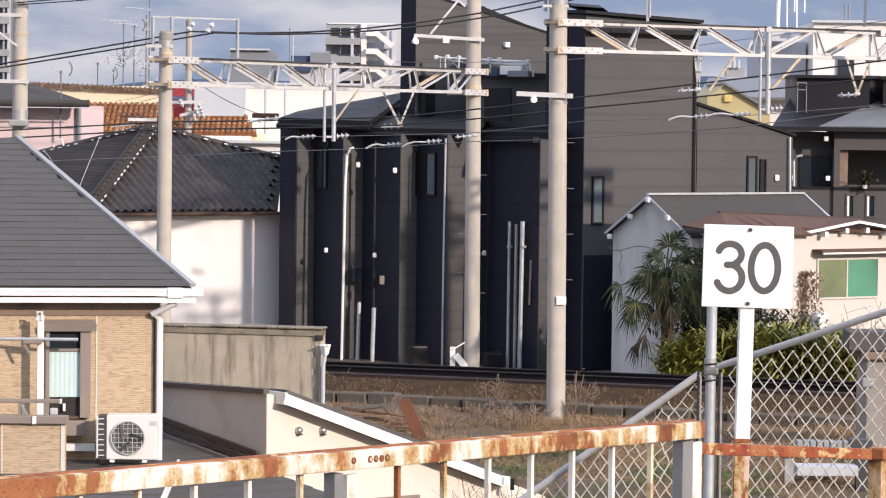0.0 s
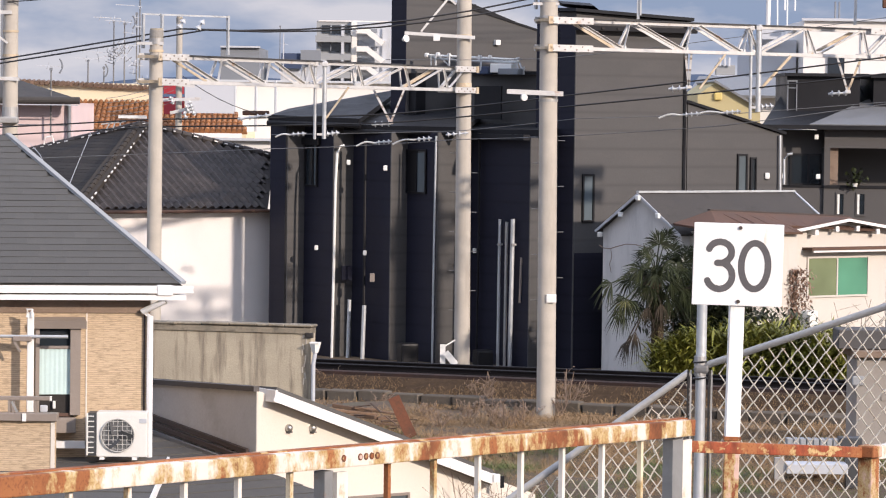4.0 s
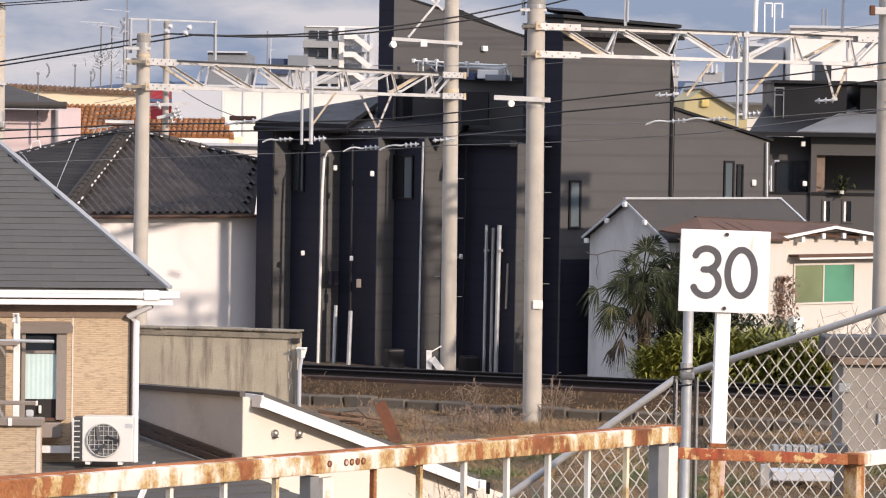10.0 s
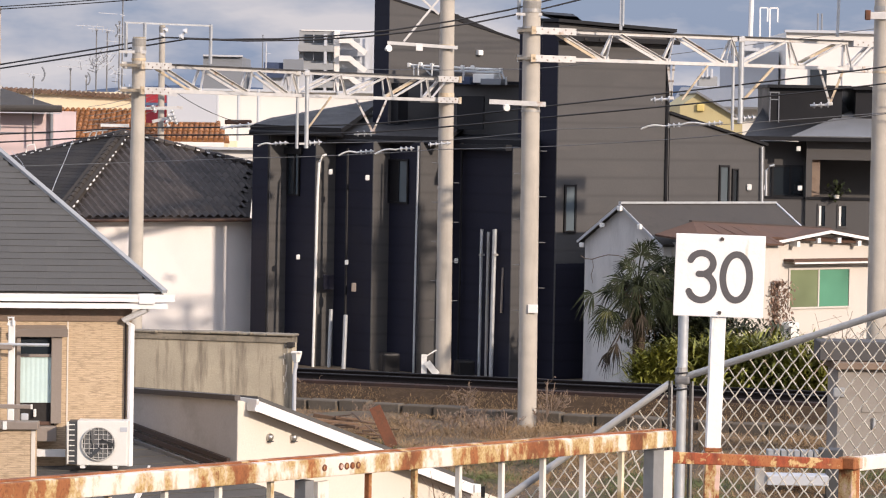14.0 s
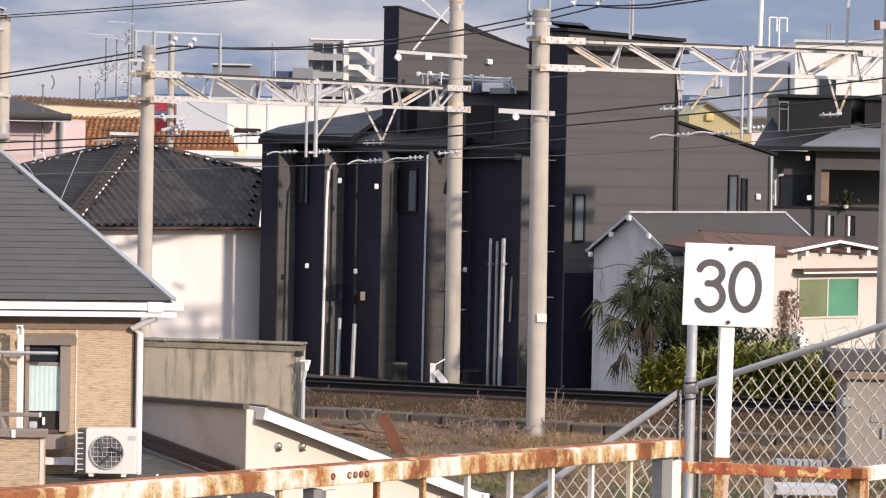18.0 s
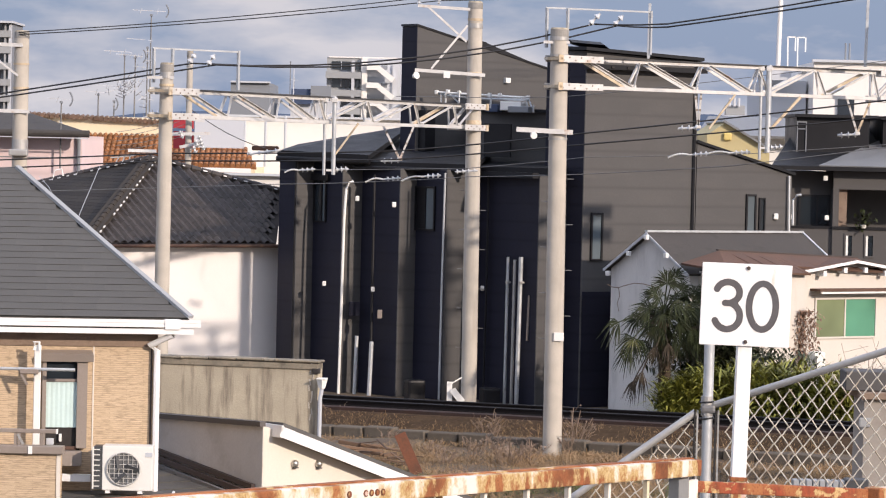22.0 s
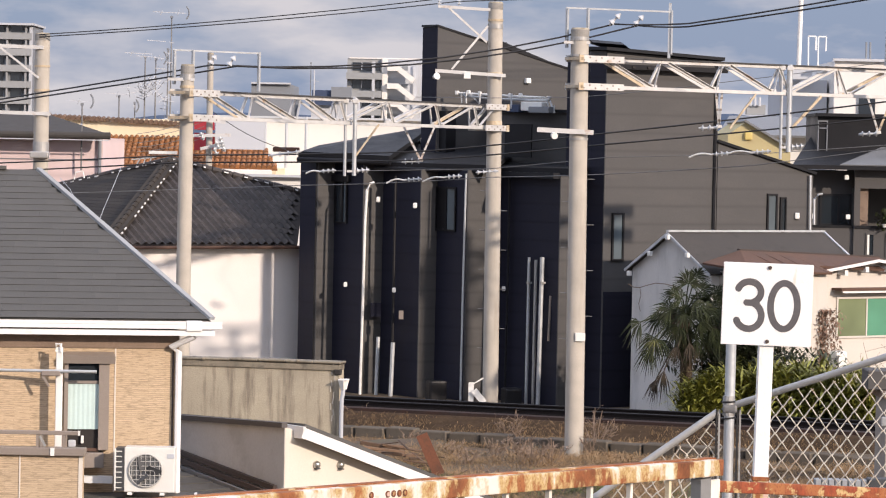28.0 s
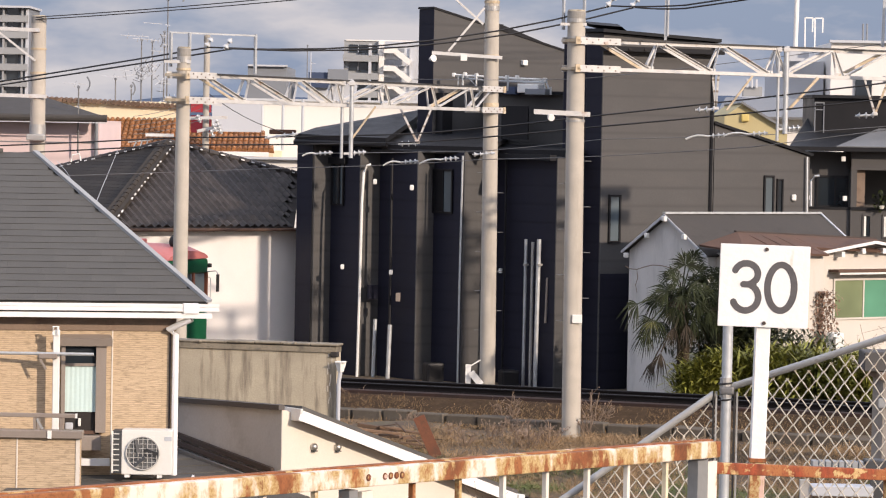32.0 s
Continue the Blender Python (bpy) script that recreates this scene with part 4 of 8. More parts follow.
    wire([(-15.000, 80.131, 5.590), (-6.596, 77.104, 6.078), (-1.122, 75.132, 6.261), (2.517, 73.819, 6.685), (9.559, 71.276, 7.612), (14.484, 69.495, 8.438)], 0.018, 0.02)
    wire([(-14.999, 80.131, 5.369), (-6.595, 77.104, 5.906), (-1.120, 75.132, 6.067), (2.520, 73.819, 6.444), (9.565, 71.276, 7.256), (14.492, 69.495, 8.020)], 0.018, 0.02)
    wire([(-14.785, 79.000, 4.837), (-3.860, 77.500, 5.415), (-1.925, 76.500, 5.514), (0.570, 75.500, 5.709), (3.197, 74.000, 5.840), (6.458, 73.000, 6.110), (14.611, 70.000, 7.371)], 0.010, 0.01, "grey_wire", "thin grey contact wire along the track")
    wire([(-3.863, 77.500, 5.749), (0.568, 75.500, 5.904), (3.192, 74.000, 6.222), (6.831, 73.000, 6.391), (14.615, 70.000, 7.131)], 0.009, 0.01, "grey_wire", "thin grey contact wire along the track")
    wire([(-1.239, 82.000, 7.626), (2.580, 76.000, 7.598), (5.755, 74.000, 7.957), (13.755, 72.000, 9.119)], 0.008, 0.02, "grey_wire", "thin grey stay wire")
    arm((-3.707, 76.500, 5.704), (-3.330, 76.300, 5.763), 0.07)
    arm((-1.796, 75.500, 5.525), (-1.325, 75.300, 5.611), 0.10)
    arm((-0.960, 75.200, 5.577), (-0.403, 75.000, 5.701), 0.09)
    arm((4.985, 73.000, 6.257), (5.534, 72.800, 6.339), 0.09)
    arm((5.760, 72.800, 6.329), (6.410, 72.500, 6.399), 0.10)
    for a, b in (((-4.564, 76.000, 6.104), (-3.793, 76.000, 6.217)), ((0.265, 78.000, 5.793), (0.802, 78.000, 5.839))):
        insulator(a, b, 0.06, 4)
    # service lines from the far pole down to the houses
    for i in range(5):
        wire([Vector((-9.520, 95.000, 6.191)) + Vector((0, 0, 0.13 * i - 0.1)), Vector((-7.494, 96.000, 7.123)) + Vector((0, 0, 0.16 * i - 0.5))], 0.008, 0.1, "grey_wire", "thin grey service cable to a house")
    wire([(-7.496, 96.000, 7.370), (-5.456, 100.000, 6.238)], 0.012, 0.15, "wire", "black service cable to a house")
    wire([(-11.011, 88.000, 5.310), (-10.000, 84.000, 4.811)], 0.010, 0.05, "grey_wire", "thin grey cable over the roof")


def set_back(t, k):
    """Moves a finished house along the line of sight, a little nearer or further."""
    t.matrix_basis = Matrix.Translation((0, 0, EYE_Z)) @ Matrix.Scale(k, 4) @ Matrix.Translation((0, 0, -EYE_Z)) @ t.matrix_basis


# ---- the black terrace behind the track ----
def pipe(parent, pts, r, m, name="downpipe", label=""):
    return wpart(name, tube(BM(), pts, r, 8), M[m], parent, label, smooth=True)


def wall_lamp(parent, c, s=0.11):
    wpart("wall_lamp", bevel(box(BM(), c, (s * 0.95, 0.12, s * 1.25)), s * 0.25, 2), M["plastic"], parent, "small white wall vent")


def build_terrace():
    c = [(-4.28, 85.60), (-3.79, 84.95), (-3.37, 85.27), (-2.58, 84.23), (-2.09, 84.60), (-1.09, 83.28), (-0.68, 83.59), (0.09, 82.57),
         (0.89, 83.17), (2.39, 81.17), (3.08, 81.69), (3.47, 81.17), (6.41, 83.38), (9.07, 85.37)]
    lab = "grey-brown clad terraced house with stepped front behind the track"

    def unit(i0, i1, top, tops=None, back=6.0):
        t = thing("terraced_house", lab, "house", pose(c[i0][0], c[i0][1], 0), "row of terraced houses")
        pts = [*c[i0:i1 + 1], (c[i1][0], c[i1][1] + back), (c[i0][0], c[i0][1] + back)]
        wpart("wall", prism(BM(), pts, -0.3, top, tops), M["siding"], t)
        # dark base strip and black corner trims
        for k in range(i0, i1):
            a, b = Vector((*c[k], 0)), Vector((*c[k + 1], 0))
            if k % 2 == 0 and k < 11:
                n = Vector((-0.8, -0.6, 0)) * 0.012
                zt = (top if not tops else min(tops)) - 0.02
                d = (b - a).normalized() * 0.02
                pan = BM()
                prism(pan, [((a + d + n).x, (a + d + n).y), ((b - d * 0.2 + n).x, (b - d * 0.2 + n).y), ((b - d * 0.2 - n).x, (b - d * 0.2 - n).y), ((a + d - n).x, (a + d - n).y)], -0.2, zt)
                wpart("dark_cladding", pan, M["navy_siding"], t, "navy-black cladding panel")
                wpart("corner_trim", rod(BM(), b + Vector((0, 0, -0.3)), b + Vector((0, 0, (top if not tops else min(tops)) - 0.02)), 0.022, seg=8), M["siding"], t)
        return t

    a = unit(0, 4, 6.05)
    wpart("roof", slab(BM(), [(-4.28, 85.10, 6.20), (-1.95, 83.95, 6.12), (-0.9, 88.0, 6.95), (-3.95, 88.5, 6.38)], 0.12), M["black_roof"], a, "low black metal roof")
    wpart("roof_edge", span(BM(), (-4.30, 85.07, 6.11), (-1.93, 83.92, 6.04), 0.10, 0.20), M["black_trim"], a)
    wpart("gutter", rod(BM(), (-4.33, 84.97, 6.00), (-1.9, 83.82, 5.96), 0.065, seg=10), M["black_trim"], a)
    f = Frame(-2.58, 84.23, GRID)
    window(f, "S", 0.675, 1.234, 4.367, 5.484, a, M["black_trim"], [M["glass_pale"], M["glass"]], 0.04, 0.07, mid=(0.889,))
    wpart("shutter_box", f.box(BM(), -0.12, 0.0, 0.569, 1.339, 5.45, 5.62), M["black_trim"], a)
    pipe(a, [(-2.320, 84.100, 5.448), (-2.405, 84.050, 5.419), (-2.489, 84.020, 5.259), (-2.524, 84.000, 4.462), (-2.545, 84.000, 2.287), (-2.578, 84.000, -0.155)], 0.035, "plastic", "drainpipe", "white plastic drainpipe")
    pipe(a, [(-3.829, 84.970, 6.110), (-3.837, 84.970, 0.830), (-3.841, 84.970, -0.273)], 0.028, "black_trim")
    wall_lamp(a, (-2.199, 84.100, 5.015))
    wall_lamp(a, (-3.014, 84.400, 2.802), 0.10)
    wpart("vent_grille", box(BM(), (-2.216, 84.200, 2.179), (0.30, 0.06, 0.36), GRID), M["navy_siding"], a)
    pipe(a, [(-2.131, 84.000, 1.493), (-2.171, 84.000, -0.252)], 0.05, "zinc", "conduit", "galvanised conduit")

    b = unit(4, 8, 5.82)
    wpart("roof", slab(BM(), [(-2.25, 84.35, 5.98), (0.75, 82.45, 5.96), (1.6, 86.4, 6.55), (-1.3, 88.0, 6.6)], 0.12), M["black_roof"], b, "low black metal roof")
    wpart("roof_edge", span(BM(), (-2.3, 84.3, 5.90), (0.8, 82.4, 5.88), 0.10, 0.16), M["black_trim"], b)
    wpart("gutter", rod(BM(), (-2.3, 84.18, 5.82), (0.85, 82.28, 5.80), 0.05, seg=10), M["black_trim"], b)
    f = Frame(0.09, 82.57, GRID)
    window(f, "S", 0.438, 1.302, 4.255, 5.385, b, M["black_trim"], [M["glass_pale"], M["black_trim"]], 0.05, 0.06, mid=(0.859,))
    f = Frame(-1.09, 83.28, GRID)
    wall_lamp(b, (-1.242, 83.200, 4.896))
    wall_lamp(b, (-1.746, 83.700, 2.715), 0.10)
    pipe(b, [(-1.762, 83.700, 5.631), (-1.758, 83.700, 1.152), (-1.772, 83.700, -0.224)], 0.035, "black_trim")
    pipe(b, [(-1.744, 83.600, 1.376), (-1.785, 83.600, -0.217)], 0.055, "zinc", "conduit", "galvanised conduit")
    wpart("meter_box", bevel(box(BM(), (-1.548, 83.500, 2.091), (0.12, 0.10, 0.22)), 0.015), M["taupe"], b)
    pipe(b, [(0.039, 82.500, 5.732), (0.016, 82.500, 2.815), (0.007, 82.500, -0.111)], 0.028, "zinc", "downpipe")

    d = unit(8, 10, 5.72)
    wpart("roof", slab(BM(), [(0.78, 83.3, 5.92), (3.0, 81.1, 5.92), (3.3, 85.6, 6.25), (1.0, 86.9, 6.25)], 0.10), M["black_roof"], d, "low black metal roof")
    wpart("roof_edge", span(BM(), (0.74, 83.2, 5.84), (2.96, 81.02, 5.84), 0.10, 0.16), M["black_trim"], d)
    f = Frame(2.39, 81.17, GRID)
    wpart("canopy", f.box(BM(), -0.22, -0.02, 0.028, 2.275, 5.66, 5.80), M["black_roof"], d, "narrow black eave board")
    pipe(d, [(1.659, 81.900, 3.679), (1.648, 81.900, -0.045)], 0.040, "zinc", "conduit", "galvanised conduit")
    pipe(d, [(1.825, 81.700, 3.617), (1.814, 81.700, -0.056)], 0.040, "galv", "conduit", "galvanised conduit")
    pipe(d, [(1.974, 81.500, 3.696), (1.936, 81.500, -0.053)], 0.055, "zinc", "conduit", "galvanised conduit")
    for q in ((1.994, 81.400, 3.067), (1.665, 81.800, 3.047)):
        wpart("conduit_clip", box(BM(), q, (0.14, 0.06, 0.05), GRID), M["galv"], d)
    pipe(d, [(2.194, 81.400, 2.746), (2.166, 81.400, 1.620)], 0.03, "taupe", "conduit")
    wall_lamp(d, (1.045, 82.900, 2.839), 0.10)
    pipe(d, [(1.134, 82.600, 5.815), (1.142, 82.600, 2.824), (1.120, 82.600, -0.106)], 0.030, "black_trim")

    h = unit(10, 12, 9.0, [8.86, 8.84, 8.70, 8.7, 8.86], 2.4)
    wpart("roof", slab(BM(), [(3.0, 81.6, 8.96), (3.45, 80.95, 8.94), (6.55, 83.25, 8.80), (6.45, 85.9, 8.80), (3.0, 84.2, 8.96)], 0.08), M["black_roof"], h, "low black metal roof")
    wpart("parapet", slab(BM(), [(3.06, 82.4, 9.16), (3.87, 82.7, 9.12), (4.22, 82.9, 8.86), (4.2, 84.4, 8.86), (3.06, 83.8, 9.16)], 0.30), M["black_roof"], h, "dark raised roof hump")
    fe = Frame(3.47, 81.17, GRID)
    wpart("soffit", fe.box(BM(), -0.1, 3.72, -0.30, -0.004, 8.40, 8.52), M["black_trim"], h, "deep black eave box")
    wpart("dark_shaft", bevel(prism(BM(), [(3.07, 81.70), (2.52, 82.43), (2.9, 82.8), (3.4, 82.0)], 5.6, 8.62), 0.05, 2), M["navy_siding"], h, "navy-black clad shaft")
    for x in (0.55, 1.05):
        wpart("downlight", fe.box(BM(), x, x + 0.09, -0.33, -0.301, 8.43, 8.48), M["interior"], h)
    f = Frame(3.47, 81.17, GRID)
    wpart("lower_cladding", f.box(BM(), 0.02, 2.9, -0.03, 0.0, -0.25, 2.88), M["navy_siding"], h, "navy-black lower cladding")
    window(f, "F", 0.245, 0.629, 3.647, 4.843, h, M["black_trim"], M["glass_pale"], 0.05, 0.05)
    wpart("seam", span(BM(), (6.35, 83.32, 0.0), (6.35, 83.32, 8.78), 0.12, 0.06), M["black_trim"], h, "black cladding joint")

    g = thing("terraced_house", "low grey-brown clad end house with sloping roof line", "house", pose(6.41, 83.38, 0), "row of terraced houses")
    wpart("wall", prism(BM(), [(6.43, 83.395), c[13], (c[13][0], c[13][1] + 5), (6.43, 89.3)], -0.3, 6, [6.64, 5.86, 5.86, 6.64]), M["siding"], g)
    wpart("roof", slab(BM(), [(6.44, 83.3, 6.72), (9.17, 85.32, 5.93), (9.17, 90.4, 5.93), (6.44, 89.4, 6.72)], 0.07), M["black_roof"], g, "black metal verge")
    f = Frame(6.41, 83.38, GRID)
    window(f, "F", 1.718, 2.072, 4.337, 5.358, g, M["black_trim"], M["glass_pale"], 0.05, 0.05)
    window(f, "F", 2.170, 2.387, 4.335, 5.271, g, M["black_trim"], M["glass"], 0.04, 0.05)
    wall_lamp(g, (8.639, 85.000, 4.789), 0.13)
    pipe(g, [(8.980, 85.200, 5.846), (9.006, 85.200, 4.202)], 0.03, "zinc")

    t = thing("stair_tower", "tall grey-brown clad slab with a sloping top behind the terrace", "house", pose(-0.767, 85.5, 0))
    f = Frame(-0.767, 85.5, GRID)
    pts = [f(0, 0), f(4.44, 0), f(4.44, 0.65), f(0, 0.65)]
    wpart("wall", prism(BM(), [(p.x, p.y) for p in pts], 0, 9, [9.52, 8.52, 8.52, 9.52]), M["siding"], t)
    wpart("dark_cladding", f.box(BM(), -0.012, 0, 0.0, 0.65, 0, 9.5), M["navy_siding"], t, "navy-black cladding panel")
    wpart("coping", slab(BM(), [f(-0.03, -0.03, 9.58), f(4.44, -0.03, 8.575), f(4.44, 0.68, 8.575), f(-0.03, 0.68, 9.58)], 0.05), M["black_trim"], t)
    wpart("duct", f.box(BM(), 0.10, 0.42, -0.30, 0, 5.4, 7.34), M["black_trim"], t, "black duct")
    wpart("chimney", f.box(BM(), 2.05, 2.35, 0.1, 0.5, 8.8, 9.2), M["black_trim"], t)
    wpart("far_roof", slab(BM(), [f(2.3, 0.2, 9.22), f(4.3, 0.2, 8.62), f(4.3, 2.4, 8.62), f(2.3, 2.4, 9.22)], 0.5), M["black_roof"], t)
    wpart("floodlight", bevel(box(BM(), f(2.95, -0.06, 8.20), (0.16, 0.12, 0.14), GRID), 0.02), M["plastic"], t, "white floodlight")
    # roof terrace with pipes and cooling units in front of the tower
    k = thing("roof_terrace", "dark roof terrace with parapet, pale pipes and cooling units", "roof terrace", pose(0.9, 84.6, 6.2))
    wpart("parapet", prism(BM(), [(0.95, 84.55), (3.02, 83.2), (3.02, 86.2), (0.95, 87.2)], 6.0, 7.32), M["siding"], k)
    wpart("rim", prism(BM(), [(0.6, 84.6), (3.05, 83.1), (3.05, 83.4), (0.6, 84.9)], 7.325, 7.40), M["black_roof"], k)
    wpart("dark_panel", box(BM(), (1.355, 83.620, 6.589), (0.80, 0.05, 0.85), -33), M["black_trim"], k, "black door panel")
    pipe(k, [(-0.174, 85.200, 7.764), (0.615, 84.600, 7.661), (2.131, 83.500, 7.632), (2.247, 83.400, 7.316)], 0.03, "zinc", "roof_pipe", "pale pipe on the roof")
    for q in ((0.003, 85.000, 7.689), (0.352, 84.700, 7.718), (1.160, 84.000, 7.657)):
        wpart("pipe_stub", rod(BM(), v3(q) - Vector((0, 0, 0.25)), v3(q) + Vector((0, 0, 0.14)), 0.025, seg=8), M["zinc"], k)
    wpart("cooling_unit", bevel(box(BM(), (1.737, 83.800, 7.474), (0.62, 0.30, 0.23), -31), 0.02), M["plastic"], k)
    wpart("cooling_unit", bevel(box(BM(), (1.902, 83.400, 7.384), (0.60, 0.24, 0.16), -31), 0.02), M["far_grey"], k)
    wpart("cooling_unit", bevel(box(BM(), (1.266, 84.100, 7.414), (0.34, 0.30, 0.20), -31), 0.02), M["far_navy"], k)
    for q in ((-0.233, 85.200, 7.807), (2.101, 83.500, 7.689), (0.060, 85.000, 7.822), (0.352, 84.800, 7.792), (1.133, 84.200, 7.747), (1.390, 84.000, 7.747)):
        wpart("pipe_joint", bevel(box(BM(), q, (0.09, 0.09, 0.11), -31), 0.02), M["plastic"], k)
    pipe(k, [(-0.233, 85.200, 7.807), (2.101, 83.500, 7.689)], 0.028, "plastic", "roof_pipe", "pale pipe on the roof")
    for a, b in (((-0.115, 85.100, 7.777), (-0.111, 85.100, 7.426)), ((0.104, 84.900, 7.776), (0.400, 84.900, 7.488)), ((2.044, 83.500, 7.688), (2.134, 83.500, 7.345)), ((2.242, 83.300, 7.515), (2.244, 83.300, 7.315)), ((-0.170, 85.100, 7.470), (0.399, 84.700, 7.456))):
        wpart("pipe_leg", span(BM(), a, b, 0.035), M["zinc"], k)
    # small things at the foot of the terrace
    single("bin", bevel(box(BM(), (-0.609, 82.400, 0.204), (0.46, 0.4, 0.62), 20), 0.06), M["black_trim"], "black plastic bin against the terrace wall", "bin")
    single("bin", bevel(box(BM(), (1.273, 81.600, 0.172), (0.44, 0.4, 0.5), 20), 0.06), M["black_trim"], "black plastic bin behind the track", "bin")
    r = thing("fold_barrier", "small white folding barrier leaning beside the pole", "barrier", pose(0.3, 79.8, 0))
    wpart("frame", box(BM(), (0.264, 79.600, 0.407), (0.13, 0.06, 0.55)), M["plastic"], r)
    wpart("panel", span(BM(), (0.332, 79.500, 0.498), (0.583, 79.500, 0.198), 0.04, 0.16), M["plastic"], r)
    wpart("stay", span(BM(), (0.289, 79.500, 0.635), (0.562, 79.500, 0.803), 0.025, 0.03), M["plastic"], r)


# ---- white house with the hipped tile roof ----
def build_tile_house():
    f = Frame(-8.50, 81.85, GRID)
    h = thing("tiled_house", "white plaster house with dark hipped tile roof beside the black terrace", "house", f.base())
    wpart("wall", f.box(BM(), 0.25, 5.80, 0.3, 7.0, -0.2, 3.70), M["white_wall"], h)
    for z in (0.62,):
        wpart("wall_joint", f.box(BM(), 0.25, 5.4, 0.292, 0.298, z, z + 0.02), M["grey_plaster"], h)
    z0, za = 3.78, 5.86
    wpart("roof_deck", slab(BM(), [f(-0.5, 0, z0), f(5.25, 0, z0), f(6.89, 2.19, z0 + 0.5778 * 2.19), f(3.6, 3.6, za)], 0.09), M["tile_stuff"], h)
    # side slope has a darker copy of the tile, with its shade in the colour
    wpart("roof_side", slab(BM(), [f(-0.5, 0, z0), f(3.6, 3.6, za), f(-0.5, 14, z0)], 0.09), M["tile_side"], h, "tile side slope in a darker tone for its shade")
    for j in range(26):
        x0, x1 = -0.5 + 0.154 * j, -0.5 + 0.154 * (j + 1.1)
        pts = [f(x0, max(0.0, (x0 + 0.5) * 0.878), z0 + 0.5073 * (x0 + 0.5) + 0.019), f(x1, (x1 + 0.5) * 0.878, z0 + 0.5073 * (x1 + 0.5) + 0.015),
               f(x1, 13.9 - (x1 + 0.5) * 2.5, z0 + 0.5073 * (x1 + 0.5) + 0.015), f(x0, 13.9 - (x0 + 0.5) * 2.5, z0 + 0.5073 * (x0 + 0.5) + 0.019)]
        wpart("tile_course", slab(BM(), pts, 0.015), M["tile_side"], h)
    wpart("roof_back", slab(BM(), [f(3.6, 3.62, za), f(6.89, 2.22, 5.04), f(8.0, 8.0, 3.8), f(0.5, 13.5, z0)], 0.09), M["tile"], h)
    wpart("gutter", rod(BM(), f(-0.55, -0.04, 3.72), f(5.5, -0.04, 3.72), 0.045, seg=8), M["brown_roof"], h, "reddish brown gutter")
    wpart("soffit", f.box(BM(), 0.1, 5.45, 0.02, 0.3, 3.66, 3.70), M["white_trim"], h)
    # ridge caps
    wpart("hip_base", span(BM(), f(-0.5, 0, z0 + 0.03), f(3.55, 3.55, za + 0.02), 0.40, 0.11), M["tile_brown"], h, "brown hip bedding")
    for a, b in ((f(-0.5, 0, z0 + 0.06), f(3.55, 3.55, za + 0.05)), (f(3.6, 3.6, za + 0.06), f(6.89, 2.19, 5.10)), (f(3.6, 3.6, za + 0.06), f(0.2, 13.4, z0 + 0.1))):
        n = max(3, int((b - a).length / 0.28))
        for i in range(n):
            p, q = a.lerp(b, i / n), a.lerp(b, (i + 0.92) / n)
            wpart("ridge_tile", rod(BM(), p, q, 0.095, 0.085, 8), M["tile_brown" if b.z > za and a.z < 4 else "tile"], h)
            if random.random() < 0.8:
                e = Vector((0.215, -0.05, 0.0)) if a.z < 4 else Vector((0.03, -0.12, 0.02))
                wpart("mortar", span(BM(), p.lerp(q, 0.1) + e, p.lerp(q, random.uniform(0.3, 0.6)) + e, 0.03, 0.03), M["white_trim"], h, "white mortar dab")
    # tile: an S-shaped pan, shared by all
    bm = BM()
    w, dpt, n = 0.245, 0.27, 6
    prof = [(-w / 2 + w * i / n, 0.042 * math.sin(2 * math.pi * i / n) + 0.036) for i in range(n + 1)]
    lo = [bm.verts.new((x, 0, z)) for x, z in prof]
    hi = [bm.verts.new((x, dpt, z - 0.012)) for x, z in prof]
    un = [bm.verts.new((x, 0, z - 0.035)) for x, z in prof]
    for i in range(n):
        bm.faces.new((lo[i], lo[i + 1], hi[i + 1], hi[i]))
        bm.faces.new((un[i], un[i + 1], lo[i + 1], lo[i]))
    me = mesh_of("roof_tile", bm, M["tile"])
    tilt = math.degrees(math.atan(0.5778))
    ms, rows = [], 17
    inv = h.matrix_basis.inverted()
    for j in range(rows):
        y = 0.02 + j * 0.206
        z = z0 + 0.5778 * y + 0.01
        x_lo, x_hi = y * 1.139 - 0.38, (5.2 + 0.749 * y if y < 2.19 else 12 - y * 2.333)
        for i in range(math.ceil((x_lo + 0.09) / 0.24), int((x_hi - 0.09) / 0.24) + 1):
            ms.append(inv @ Matrix.Translation(f(0.24 * i, y, z)) @ pose(0, 0, 0, 0, 0, GRID) @ pose(0, 0, 0, tilt))
    repeat("roof_tile", me, h, ms)
    set_back(h, 1.0135)
    for pts in (((-9.232, 88, 5.66), (-9.229, 86, 5.152), (-9.275, 84.6, 4.692), (-9.278, 83.5, 4.387)), ((-10.98, 89, 5.351), (-10.491, 87.2, 5.075), (-10.096, 85.5, 4.734))):
        sag = thing("roof_cable", "thin pale cable hanging over the tiled roof slope", "cable", Matrix.Translation(pts[0]), "cables over the tiled roof")
        wpart("strand", tube(BM(), pts, 0.007, 5), M["far_light"], sag)
    hk = thing("roof_hook", "small white snow hook on the tile ridge", "roof hook", pose(-10.4, 90, 5.6))
    wpart("bend", tube(BM(), [(-10.478, 88, 5.331), (-10.443, 88, 5.522), (-10.254, 88, 5.563), (-10.213, 88, 5.375)], 0.022, 6), M["plastic"], hk)
    bits = thing("antenna_base", "small roof antenna stays on the tile ridge", "antenna", pose(-8.2, 86, 5.9))
